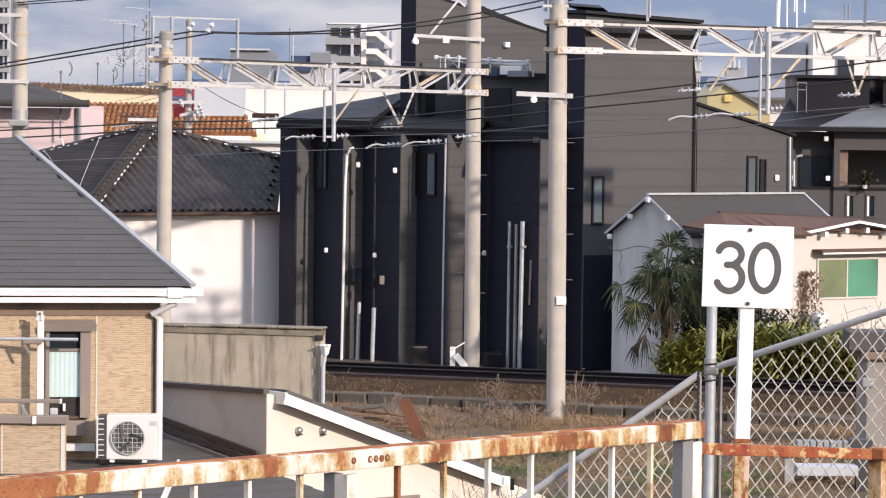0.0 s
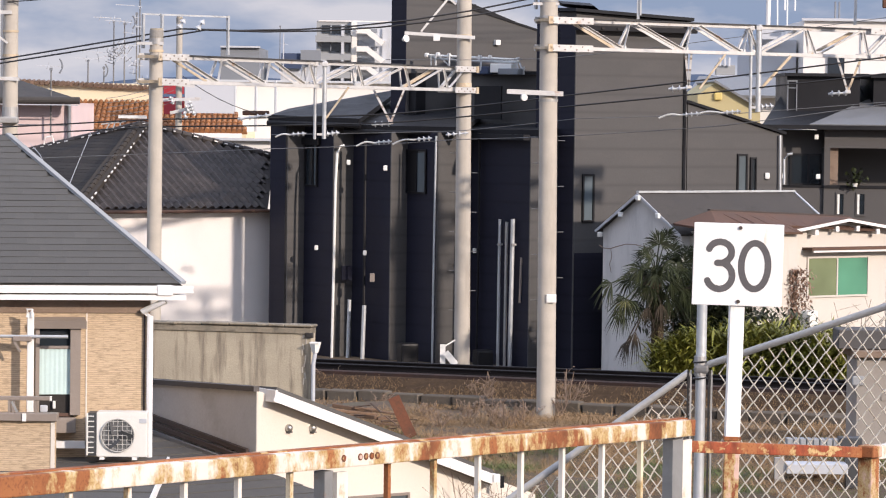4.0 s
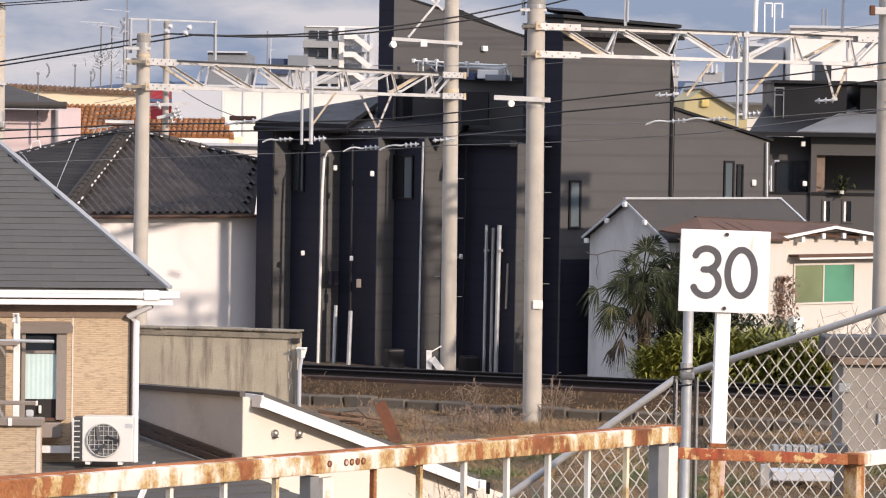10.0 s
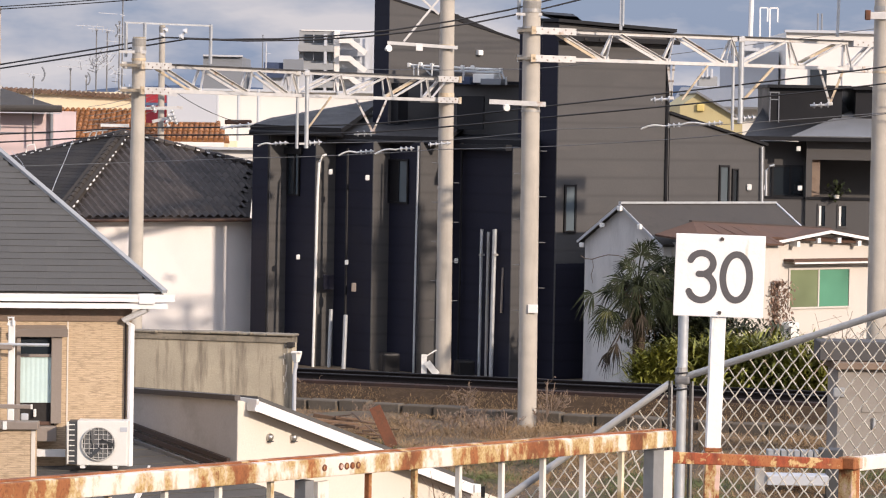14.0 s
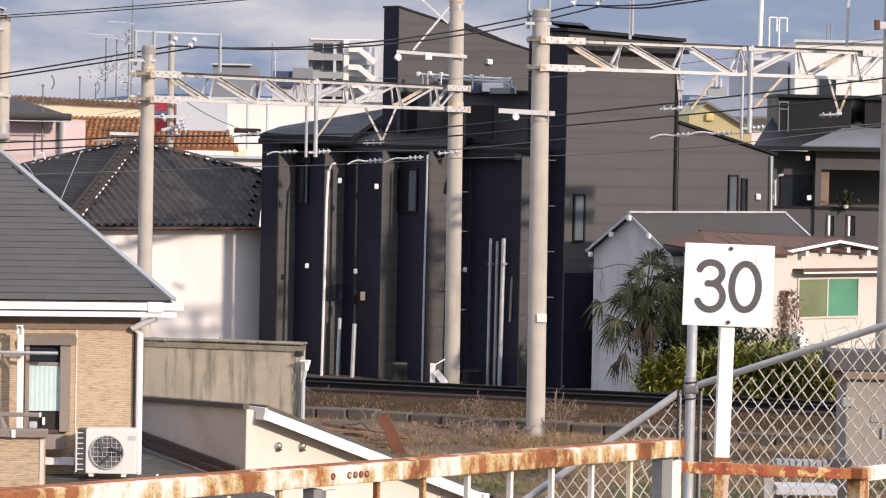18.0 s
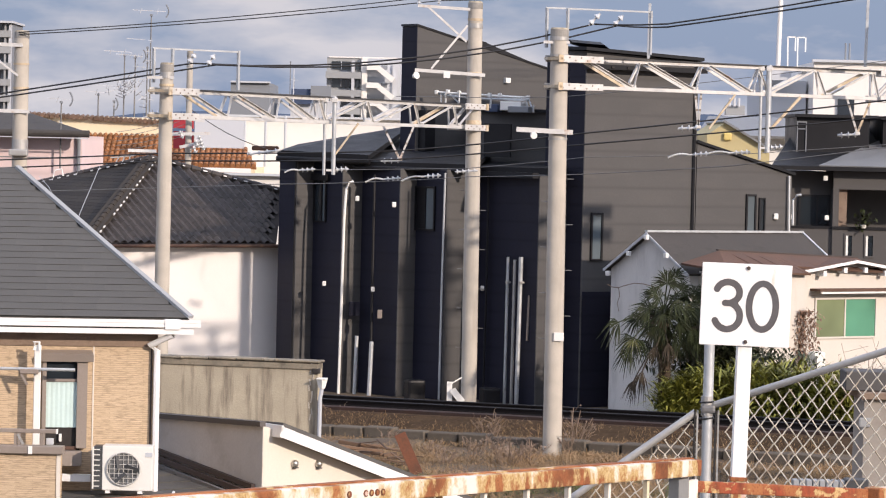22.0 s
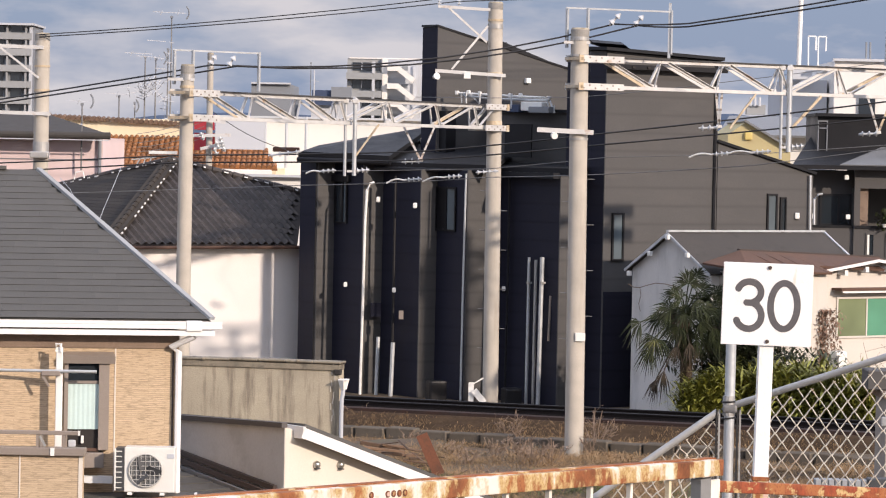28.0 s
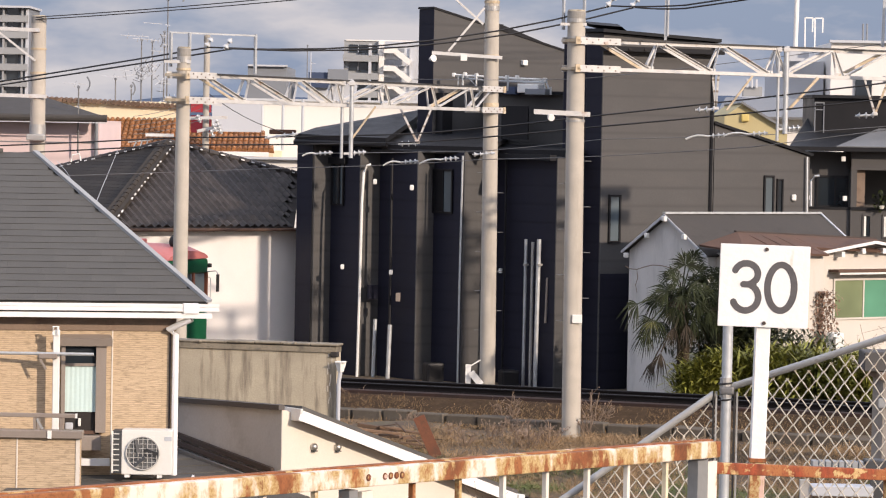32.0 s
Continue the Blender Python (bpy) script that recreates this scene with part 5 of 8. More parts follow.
    for a, b in (((-8.880, 88.500, 5.726), (-8.760, 88.500, 5.941)), ((-8.697, 88.500, 5.728), (-8.623, 88.500, 5.942)), ((-8.514, 88.500, 5.730), (-8.470, 88.500, 5.974)), ((-9.004, 88.500, 5.892), (-8.333, 88.500, 5.976))):
        wpart("stay", span(BM(), a, b, 0.03), M["zinc"], bits)
    wpart("mast_box", box(BM(), (-8.013, 87.000, 6.103), (0.75, 0.08, 0.08)), M["plastic"], bits)


# ---- the white gabled house behind the palm, and the cream wing with the green window ----
def build_palm_house():
    f = Frame(5.75, 78.2, GRID)
    h = thing("gabled_house", "weathered white plaster gabled house with grey sheet roof behind a palm", "house", f.base())
    w, ze, za = 2.94, 3.50, 4.38
    bm = BM()
    lo = [f(0.25, 0, -0.2), f(0.25, w, -0.2), f(0.25, w, ze), f(0.25, w / 2, za), f(0.25, 0, ze)]
    hi = [f(5.1, 0, -0.2), f(5.1, w, -0.2), f(5.1, w, ze), f(5.1, w / 2, za), f(5.1, 0, ze)]
    a, b = [bm.verts.new(p) for p in lo], [bm.verts.new(p) for p in hi]
    bm.faces.new(a)
    bm.faces.new(b)
    for i in range(5):
        bm.faces.new((a[i], a[(i + 1) % 5], b[(i + 1) % 5], b[i]))
    wpart("wall", bm, M["grey_plaster"], h)
    sl = (za - ze) / (w / 2)
    for s0, s1 in ((-0.12, w / 2), (w + 0.12, w / 2)):
        zz = za - sl * abs(w / 2 - s0)
        wpart("roof", slab(BM(), [f(0.10, s0, zz + 0.06), f(5.25, s0, zz + 0.06), f(5.25, s1, za + 0.06), f(0.10, s1, za + 0.06)], 0.05), M["sheet_grey"], h, "grey sheet roof")
        wpart("bargeboard", span(BM(), f(0.09, s0, zz + 0.02), f(0.09, s1, za + 0.02), 0.03, 0.06), M["far_light"], h, "pale weathered bargeboard")
        wpart("verge_strip", span(BM(), f(5.24, s0, zz + 0.075), f(5.24, s1, za + 0.075), 0.06, 0.035), M["zinc"], h)
    wpart("ridge", span(BM(), f(0.09, w / 2, za + 0.08), f(5.25, w / 2, za + 0.08), 0.10, 0.05), M["zinc"], h)
    for c in ((4.932, 79.25, 4.318), (4.551, 79.85, 3.895), (4.092, 80.5, 3.379), (5.386, 78.75, 3.905)):
        wpart("eave_block", bevel(box(BM(), c, (0.085, 0.12, 0.12), GRID), 0.02), M["plastic"], h)
    # brown lean-to roof
    g = thing("lean_to", "low lean-to with brown sheet roof joined to two houses", "lean-to", f.base())
    wpart("wall", f.box(BM(), 0.5, 2.9, -1.2, 0, -0.2, 3.55), M["wing_wall"], g)
    wpart("roof", slab(BM(), [f(0.2, -1.4, 3.62), f(2.88, -1.4, 3.55), f(2.88, 0.05, 3.98), f(1.2, 0.05, 4.05)], 0.05), M["brown_roof"], g, "faded brown sheet roof")
    wpart("roof", slab(BM(), [f(2.885, -0.9, 3.70), f(5.8, -0.9, 3.57), f(5.8, 0.05, 3.86), f(2.885, 0.05, 3.98)], 0.05), M["brown_roof"], g, "faded brown sheet roof")
    wpart("hip", slab(BM(), [f(0.2, -1.4, 3.62), f(1.2, 0.05, 4.05), f(0.0, 0.05, 3.75)], 0.05), M["brown_roof"], g)
    wpart("ridge", span(BM(), f(1.15, 0.07, 4.06), f(5.8, 0.07, 3.87), 0.10, 0.035), M["brown_trim"], g)
    for i in range(10):
        x = 1.4 + 0.44 * i
        zr, lo = 4.055 - 0.0413 * (x - 1.2), (-1.4 if x < 2.85 else -0.9)
        wpart("batten", span(BM(), f(x, lo, zr + 0.297 * lo - 0.019), f(x, 0.04, zr - 0.019), 0.02, 0.012), M["brown_roof"], g)

    o = (8.53, 79.41)
    e = Frame(*o, GRID)
    c = thing("cream_wing", "cream rendered gable house front with green curtained window", "house", e.base())
    wide, zl, zt = 3.7, 3.565, 3.775
    bm = BM()
    sec = [(0, -0.2), (wide, -0.2), (wide, zl), (wide / 2, zt), (0, zl)]
    a, b = [bm.verts.new(e(x, 0, z)) for x, z in sec], [bm.verts.new(e(x, 3.5, z)) for x, z in sec]
    bm.faces.new(a)
    bm.faces.new(b)
    for i in range(5):
        bm.faces.new((a[i], a[(i + 1) % 5], b[(i + 1) % 5], b[i]))
    wpart("wall", bm, M["wing_wall"], c)
    for s0, s1, x0 in ((-0.15, wide / 2, 0), (wide + 0.15, wide / 2, 1)):
        z = zl - 0.04
        wpart("roof", slab(BM(), [e(s0, -0.28, z + 0.06), e(s1, -0.28, zt + 0.09), e(s1, 3.5, zt + 0.09), e(s0, 3.5, z + 0.06)], 0.05), M["brown_roof"], c, "brown sheet roof")
        wpart("bargeboard", span(BM(), e(s0, -0.30, z + 0.01), e(s1, -0.30, zt + 0.04), 0.03, 0.07), M["white_trim"], c, "cream bargeboard")
    for i in range(6):
        x = 0.12 + i * (wide - 0.24) / 5
        z = zl + (zt - zl) * (1 - abs(x - wide / 2) / (wide / 2)) - 0.07
        wpart("purlin_end", e.box(BM(), x - 0.055, x + 0.055, -0.26, 0, z - 0.13, z), M["white_trim"], c)
    window(e, "F", 0.725, 2.813, 1.919, 2.922, c, M["wing_wall"], [M["olive_pane"], M["green_pane"]], 0.045, 0.04, mid=(1.741,))
    wpart("awning", e.box(BM(), 0.570, 3.705, -0.36, 0, 3.09, 3.15), M["brown_roof"], c, "narrow brown window hood")
    wpart("awning_edge", e.box(BM(), 0.645, 3.705, -0.33, -0.29, 3.035, 3.085), M["white_trim"], c, "cream hood edge")
    pipe(c, [(8.522, 79.200, 3.463), (8.546, 79.200, 1.136)], 0.025, "brown_trim")
    ac_small = thing("air_conditioner", "small white outdoor unit against the cream wall", "air conditioner", pose(9.0, 78.05, 0))
    wpart("casing", bevel(box(BM(), (8.99, 78.05, 1.42), (0.36, 0.28, 0.60), GRID), 0.07), M["ac"], ac_small)
    for x in (8.88, 9.10):
        wpart("leg", box(BM(), (x, 78.05, 0.50), (0.05, 0.2, 1.3), GRID), M["galv"], ac_small)
    wpart("grille", disc(BM(), v3((9.01, 77.91, 1.50)), 0.135, 0.03, (0.6, -0.8, 0), 20), M["fan"], ac_small)


# ---- tan brick-clad house with slate roof ----
def build_brick_house():
    f = Frame(-9.419, 40.930, 9.5)
    h = thing("brick_house", "tan stone-strip clad house with slate grey hipped roof", "house", f.base())
    xr = 5.88
    wpart("wall", f.box(BM(), 0, xr, 0, 7.0, -2.0, 3.92), M["brick"], h, "tan stone-strip cladding")
    # thin brown band across the wall just below the eave
    wpart("frieze", f.box(BM(), 0, xr + 0.01, -0.02, 0, 3.70, 3.93), M["lid"], h)
    # hipped roof in overlapping courses
    z0, zr, run = 4.078, 5.926, 2.95
    y0, courses = -0.14, 24
    x_r = 6.285
    wpart("roof_deck", slab(BM(), [f(-0.5, y0, z0 - 0.02), f(x_r, y0, z0 - 0.02), f(x_r - 2.13, y0 + run, zr - 0.02), f(-0.5, y0 + run, zr - 0.02)], 0.08), M["shingle"], h)
    wpart("roof_side", slab(BM(), [f(x_r, y0, z0 - 0.02), f(x_r - 2.13, y0 + run, zr - 0.02), f(x_r, 7.4, z0 - 0.02)], 0.08), M["shingle"], h)
    wpart("roof_back", slab(BM(), [f(x_r - 2.13, y0 + run, zr - 0.02), f(x_r, 7.4, z0 - 0.02), f(-0.5, 7.4, z0 - 0.02), f(-0.5, y0 + run, zr - 0.02)], 0.08), M["shingle"], h)
    rise, back = (zr - z0) / courses, run / courses
    slates = [mesh_of("slate", bevel(box(BM(), (0, 0.5 * back, 0.0), (w, back * 1.12, 0.007)), 0.0015, 1), M["shingle"]) for w in (0.30, 0.45, 0.24)]
    tilt, inv = math.degrees(math.atan2(zr - z0, run)), h.matrix_basis.inverted()
    for i in range(courses):
        x, hip = -0.5 - random.uniform(0, 0.25), x_r - 2.13 * (i + 0.35) / courses + 0.02
        while x < hip - 0.12:
            k = random.choice((0, 0, 1, 2))
            w = (0.30, 0.45, 0.24)[k]
            if x + w > hip:
                k, w = 2, 0.24
            cx = min(x + w / 2, hip - w / 2)
            m = Matrix.Translation(f(cx, y0 + back * i, z0 + rise * i + 0.014 + random.uniform(-0.001, 0.0015))) @ pose(0, 0, 0, 0, 0, f.deg) @ pose(0, 0, 0, tilt - 1.0 + random.uniform(-0.25, 0.25), 0, random.uniform(-0.25, 0.25))
            repeat("slate", slates[k], h, [inv @ m])
            x += w
    wpart("hip_cap", span(BM(), f(x_r + 0.01, y0, z0 + 0.018), f(x_r - 2.12, y0 + run, zr + 0.018), 0.085, 0.04), M["far_mid"], h, "pale grey hip capping")
    wpart("ridge_cap", span(BM(), f(x_r - 2.55, y0 + run, zr + 0.03), f(-0.5, y0 + run, zr + 0.03), 0.12, 0.05), M["shingle"], h, "grey ridge capping")
    wpart("gutter", bevel(f.box(BM(), -0.5, x_r + 0.13, y0 - 0.12, y0 - 0.01, 3.963, 4.058), 0.015), M["white_trim"], h, "white gutter")
    wpart("gutter_lip", f.box(BM(), -0.5, x_r + 0.13, y0 - 0.13, y0 - 0.12, 4.023, 4.063), M["white_trim"], h)
    wpart("gutter_bead", f.box(BM(), -0.5, x_r + 0.13, y0 - 0.132, y0 - 0.12, 3.968, 3.990), M["white_trim"], h)
    wpart("fascia", f.box(BM(), -0.5, x_r + 0.04, y0 - 0.115, y0 - 0.08, 3.878, 3.945), M["white_trim"], h)
    wpart("soffit", f.box(BM(), -0.5, x_r + 0.04, y0 - 0.08, 0.0, 3.915, 3.94), M["white_trim"], h)
    wpart("outlet", bevel(f.box(BM(), x_r - 0.33, x_r - 0.13, y0 - 0.14, y0 + 0.0, 3.938, 4.068), 0.01), M["white_trim"], h)
    dp = [f(x_r - 0.22, y0 - 0.07, 3.95), f(x_r - 0.22, y0 - 0.07, 3.87), f(x_r - 0.50, -0.06, 3.72), f(xr - 0.0, -0.07, 3.66), f(xr - 0.0, -0.07, 1.2)]
    pipe(h, dp, 0.042, "white_trim", "downpipe", "white downpipe")
    # brown strip put in where the downpipe's shadow falls on the wall
    wpart("corner_shadow_strip", f.box(BM(), xr - 0.075, xr - 0.055, -0.015, 0, 1.0, 3.70), M["brown_trim"], h)
    for x in (5.07,):
        wpart("cladding_joint", f.box(BM(), x, x + 0.018, -0.008, 0, 1.0, 3.70), M["cream_wall"], h)
    # the tall window with hood, blind and sill
    wx0, wx1, wz0, wz1 = 4.48, 5.00, 2.40, 3.52
    wpart("window_recess", f.box(BM(), wx0, wx1 - 0.08, -0.012, 0.0, wz0 - 0.15, wz1), M["interior"], h)
    win = wpart("window", f.box(BM(), wx1 - 0.13, wx1, -0.09, 0.0, wz0, wz1), M["taupe"], h, "taupe aluminium window")
    wpart("jamb", f.box(BM(), wx0 - 0.05, wx0, -0.08, 0.0, wz0 - 0.2, wz1), M["taupe"], win)
    wpart("hood", slab(BM(), [f(wx0 - 0.08, -0.16, wz1 + 0.08), f(wx1 + 0.07, -0.16, wz1 + 0.08), f(wx1 + 0.05, 0, wz1 + 0.13), f(wx0 - 0.05, 0, wz1 + 0.13)], 0.10), M["taupe"], win, "taupe window hood")
    wpart("pane", f.box(BM(), wx0, wx1 - 0.13, -0.022, -0.013, wz1 - 0.27, wz1 - 0.01), M["glass"], win)
    wpart("rail", f.box(BM(), wx0, wx1 - 0.13, -0.05, -0.013, wz1 - 0.275, wz1 - 0.24), M["taupe"], win)
    bl = BM()
    fold = [(wx0 + (wx1 - 0.13 - wx0) * i / 13, -0.028 - 0.004 * (i % 2)) for i in range(14)]
    hi = [bl.verts.new(f(x, y, wz1 - 0.28)) for x, y in fold]
    lo = [bl.verts.new(f(x, y, wz1 - 0.86)) for x, y in fold]
    for i in range(13):
        bl.faces.new((lo[i], lo[i + 1], hi[i + 1], hi[i]))
    wpart("blind", bl, M["blind"], win, "pale aqua slatted blind")
    for i in range(1):
        wpart("sill_box", bevel(f.box(BM(), wx0 - 0.02, wx1 - 0.06, -0.20, 0, wz0 - 0.22, wz0 - 0.03), 0.01), M["taupe"], win)
    wpart("inner_shelf", f.box(BM(), wx0, wx1 - 0.13, -0.06, -0.013, wz0 - 0.02, wz0 + 0.02), M["brown_roof"], win)
    box(b1 := BM(), f(wx0 + 0.06, -0.05, wz0 + 0.08), (0.10, 0.05, 0.09))
    wpart("sill_ornament", bevel(b1, 0.02), M["far_light"], win)
    wpart("sill_ornament", bevel(box(BM(), f(wx0 + 0.19, -0.05, wz0 + 0.13), (0.035, 0.04, 0.10)), 0.01), M["plastic"], win)

    # veranda parapet with rail
    v = thing("veranda_parapet", "tan clad veranda parapet with taupe capping and rail", "parapet", pose(-5.5, 40.8, 1.2))
    wpart("panel", box(BM(), (-6.7, 40.86, 1.55), (4.02, 0.12, 1.80)), M["brick"], v, "tan stone-strip cladding")
    wpart("end_strip", box(BM(), (-4.72, 40.795, 1.5), (0.05, 0.012, 1.85)), M["cream_wall"], v)
    wpart("end_strip", box(BM(), (-5.48, 40.795, 1.5), (0.016, 0.010, 1.85)), M["cream_wall"], v)
    wpart("capping", bevel(box(BM(), (-6.7, 40.84, 2.45), (4.08, 0.20, 0.10)), 0.008, 1), M["taupe"], v, "taupe aluminium capping")
    wpart("top_rail", bevel(box(BM(), (-6.72, 40.84, 2.68), (3.92, 0.07, 0.05)), 0.006, 1), M["taupe"], v)
    wpart("rail_end", box(BM(), (-4.752, 40.84, 2.68), (0.02, 0.068, 0.055)), M["plastic"], v)
    for x in (-5.27, -5.22, -4.94):
        wpart("rail_post", box(BM(), (x, 40.84, 2.59), (0.035, 0.05, 0.18)), M["taupe"], v)
    wpart("bracket", span(BM(), (-5.24, 40.82, 2.64), (-5.17, 40.82, 2.51), 0.012, 0.03), M["galv"], v)
    wpart("joint_cover", box(BM(), (-5.07, 40.735, 2.45), (0.05, 0.02, 0.10)), M["plastic"], v)
    # laundry stand
    s = thing("laundry_pole_stand", "white laundry pole stand with pale steel poles on the veranda", "laundry stand", pose(-5.08, 41.6, 2.5))
    wpart("post", bevel(box(BM(), (-5.08, 41.40, 3.08), (0.085, 0.06, 1.28)), 0.008, 1), M["plastic"], s)
    wpart("hook", tube(BM(), [(-5.12, 41.36, 3.66), (-5.12, 41.36, 3.76), (-5.06, 41.36, 3.76), (-5.06, 41.36, 3.66)], 0.018, 8), M["plastic"], s)
    wpart("pole", rod(BM(), (-8.6, 41.34, 3.41), (-4.60, 41.34, 3.42), 0.021, seg=10), M["zinc"], s, "pale steel laundry pole", smooth=True)
    wpart("arm", bevel(box(BM(), (-5.18, 41.34, 3.39), (0.24, 0.05, 0.07)), 0.01, 1), M["taupe"], s)
    wpart("arm_stay", span(BM(), (-5.28, 41.34, 3.355), (-5.20, 41.34, 3.22), 0.02, 0.03), M["taupe"], s)

    # lower slate roof that carries the air conditioner
    lr = thing("lower_roof", "dark slate sheet roof below the veranda", "roof", pose(-4.2, 41, 1.8))
    for i in range(9):
        ya, yb = 41.88 - 0.45 * i, 41.88 - 0.45 * (i + 1) - 0.03
        za_, zb_ = 1.86 - 0.040 * i, 1.86 - 0.040 * (i + 1)
        wpart("roof_course", slab(BM(), [(-5.6, ya, za_), (-3.38, ya, za_), (-3.38, yb, zb_ + 0.012), (-5.6, yb, zb_ + 0.012)], 0.03), M["shingle"], lr)
    wpart("fascia", span(BM(), (-3.36, 41.88, 1.80), (-3.36, 37.9, 1.46), 0.03, 0.12), M["white_trim"], lr)
    wpart("flashing", box(BM(), (-4.60, 41.60, 2.03), (0.40, 0.10, 0.09)), M["white_trim"], lr)
    build_aircon()


def build_aircon():
    x0, x1, z0, z1, y0, y1 = -4.222, -3.585, 1.915, 2.48, 41.25, 41.55
    t = thing("air_conditioner", "white outdoor air conditioner unit standing on the slate roof", "air conditioner", pose(-3.9, 41.15, 1.9))
    body = BM()
    box(body, ((x0 + x1) / 2, (y0 + y1) / 2, (z0 + z1) / 2), (x1 - x0, y1 - y0, z1 - z0))
    wpart("casing", bevel(body, 0.012, 2), M["ac"], t, "white enamelled casing")
    side = wpart("side_panel", box(BM(), (x0 - 0.055, 41.39, (z0 + z1) / 2), (0.11, 0.26, 0.54)), M["ac_dark"], t, "dark coil side")
    for i in range(8):
        wpart("fin", box(BM(), (x0 - 0.075, 41.25, z0 + 0.05 + 0.066 * i), (0.085, 0.02, 0.011)), M["ac"], side)
    wpart("fin_post", box(BM(), (x0 - 0.115, 41.248, (z0 + z1) / 2), (0.018, 0.026, 0.53)), M["ac"], side)
    c = Vector((-3.950, y0 - 0.004, 2.190))
    fan = wpart("fan_opening", disc(BM(), c, 0.208, 0.012, (0, 1, 0), 40), M["fan"], t, "grey round fan opening")
    for k in range(3):
        a = radians(120 * k + 20)
        m = Matrix.Translation(c + Vector((0, -0.010, 0))) @ Matrix.Rotation(a, 4, "Y") @ Matrix.Translation((0.10, 0, 0)) @ Matrix.Rotation(radians(18), 4, "X")
        wpart("blade", box(BM(), None, (0.17, 0.012, 0.16), m=m), M["ac_dark"], fan)
    g = BM()
    ring = [c + Vector((0.208 * math.cos(a), -0.022, 0.208 * math.sin(a))) for a in (2 * math.pi * k / 36 for k in range(37))]
    tube(g, ring, 0.0085, 5)
    for k in range(7):
        d = -0.174 + 0.058 * k
        hh = math.sqrt(0.208 ** 2 - d * d)
        rod(g, c + Vector((d, -0.024, -hh)), c + Vector((d, -0.024, hh)), 0.0042, seg=5)
        rod(g, c + Vector((-hh, -0.026, d)), c + Vector((hh, -0.026, d)), 0.0042, seg=5)
    wpart("grille", g, M["ac_grille"], fan, "wire fan grille")
    wpart("badge", box(BM(), (-3.635, y0 - 0.004, 2.375), (0.09, 0.006, 0.055)), M["far_light"], t, "pale maker's badge")
    for x in (-4.15, -3.74):
        wpart("foot", box(BM(), (x, 41.39, 1.895), (0.06, 0.28, 0.035)), M["plastic"], t)


# ---- cream outbuilding, its lower roof and the old concrete wall ----
def build_outbuilding():
    o = (-2.53, 47.5)
    f = Frame(*o, GRID)
    b = thing("cream_outbuilding", "cream rendered outbuilding with single-pitch roof and white fascia", "outbuilding", f.base())
    bm = BM()
    sec = [(0, -2.0), (5.2, -2.0), (5.2, 0.42), (0.12, 2.20), (0, 2.24)]
    a, c = [bm.verts.new(f(x, 0, z)) for x, z in sec], [bm.verts.new(f(x, 3.6, z - 0.13 if z > 1 else z)) for x, z in sec]
    bm.faces.new(a)
    bm.faces.new(c)
    for i in range(5):
        bm.faces.new((a[i], a[(i + 1) % 5], c[(i + 1) % 5], c[i]))
    wpart("wall", bm, M["cream_wall"], b)
    wpart("roof", slab(BM(), [f(0.2, -0.22, 2.30), f(4.2, -0.22, 0.871), f(4.2, 3.8, 0.871), f(0.2, 3.8, 2.165)], 0.06), M["shingle"], b, "dark slate sheet roof")
    wpart("fascia", slab(BM(), [f(0.17, -0.25, 2.245), f(4.2, -0.25, 0.806), f(4.2, -0.22, 0.806), f(0.17, -0.22, 2.245)], 0.15), M["white_trim"], b, "deep white fascia board")
    wpart("fascia_end", f.box(BM(), 0.15, 0.19, -0.25, 0.3, 2.08, 2.26), M["white_trim"], b)
    wpart("side_trim", span(BM(), f(-0.02, -0.01, 2.27), f(-0.02, 3.6, 2.14), 0.10, 0.075), M["wall_cap"], b, "dark grey-brown wall capping")
    # this wall's grey is darkened to carry the shade that lies on it
    wpart("side_wall", prism(BM(), [tuple(f(x, y)[:2]) for x, y in ((-0.012, 0.0), (-0.001, 0.0), (-0.001, 3.6), (-0.012, 3.6))], -2.0, 2.2, [2.235, 2.235, 2.105, 2.105]), M["shaded_render"], b, "rendered side wall with its shade put into the grey")
    wpart("corner_board", f.box(BM(), -0.006, 0.10, -0.006, 0.0, 0.6, 2.22), M["cream_wall"], b)
    # taupe strip put in below the fascia for the shadow under the eave
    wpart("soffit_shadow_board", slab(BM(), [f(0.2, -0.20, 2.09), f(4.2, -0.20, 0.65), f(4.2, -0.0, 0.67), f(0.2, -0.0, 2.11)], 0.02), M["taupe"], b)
    for p in ((0.493, 0.614, 1.619, 1.725), (0.915, 1.038, 1.598, 1.704)):
        x, z = (p[0] + p[1]) / 2, (p[2] + p[3]) / 2
        dome = BM()
        bmesh.ops.create_uvsphere(dome, u_segments=20, v_segments=12, radius=0.060, matrix=Matrix.Translation(f(x, -0.015, z)))
        cap = wpart("vent_cap", dome, M["steel_dome"], b, "round steel vent dome", smooth=True)
        wpart("vent_mouth", f.box(BM(), x - 0.04, x + 0.04, -0.06, -0.01, z - 0.066, z - 0.050), M["ac_dark"], cap)
    window(f, "F", 1.270, 2.75, 0.12, 0.60, b, M["taupe"], M["glass_pale"], 0.04, 0.05)
    wpart("end_gutter", f.box(BM(), 4.16, 4.27, -0.3, 3.7, 0.69, 0.81), M["white_trim"], b)
    wpart("end_bracket", span(BM(), f(4.31, -0.3, 0.78), f(4.31, -0.3, 0.60), 0.03, 0.06), M["black_trim"], b)
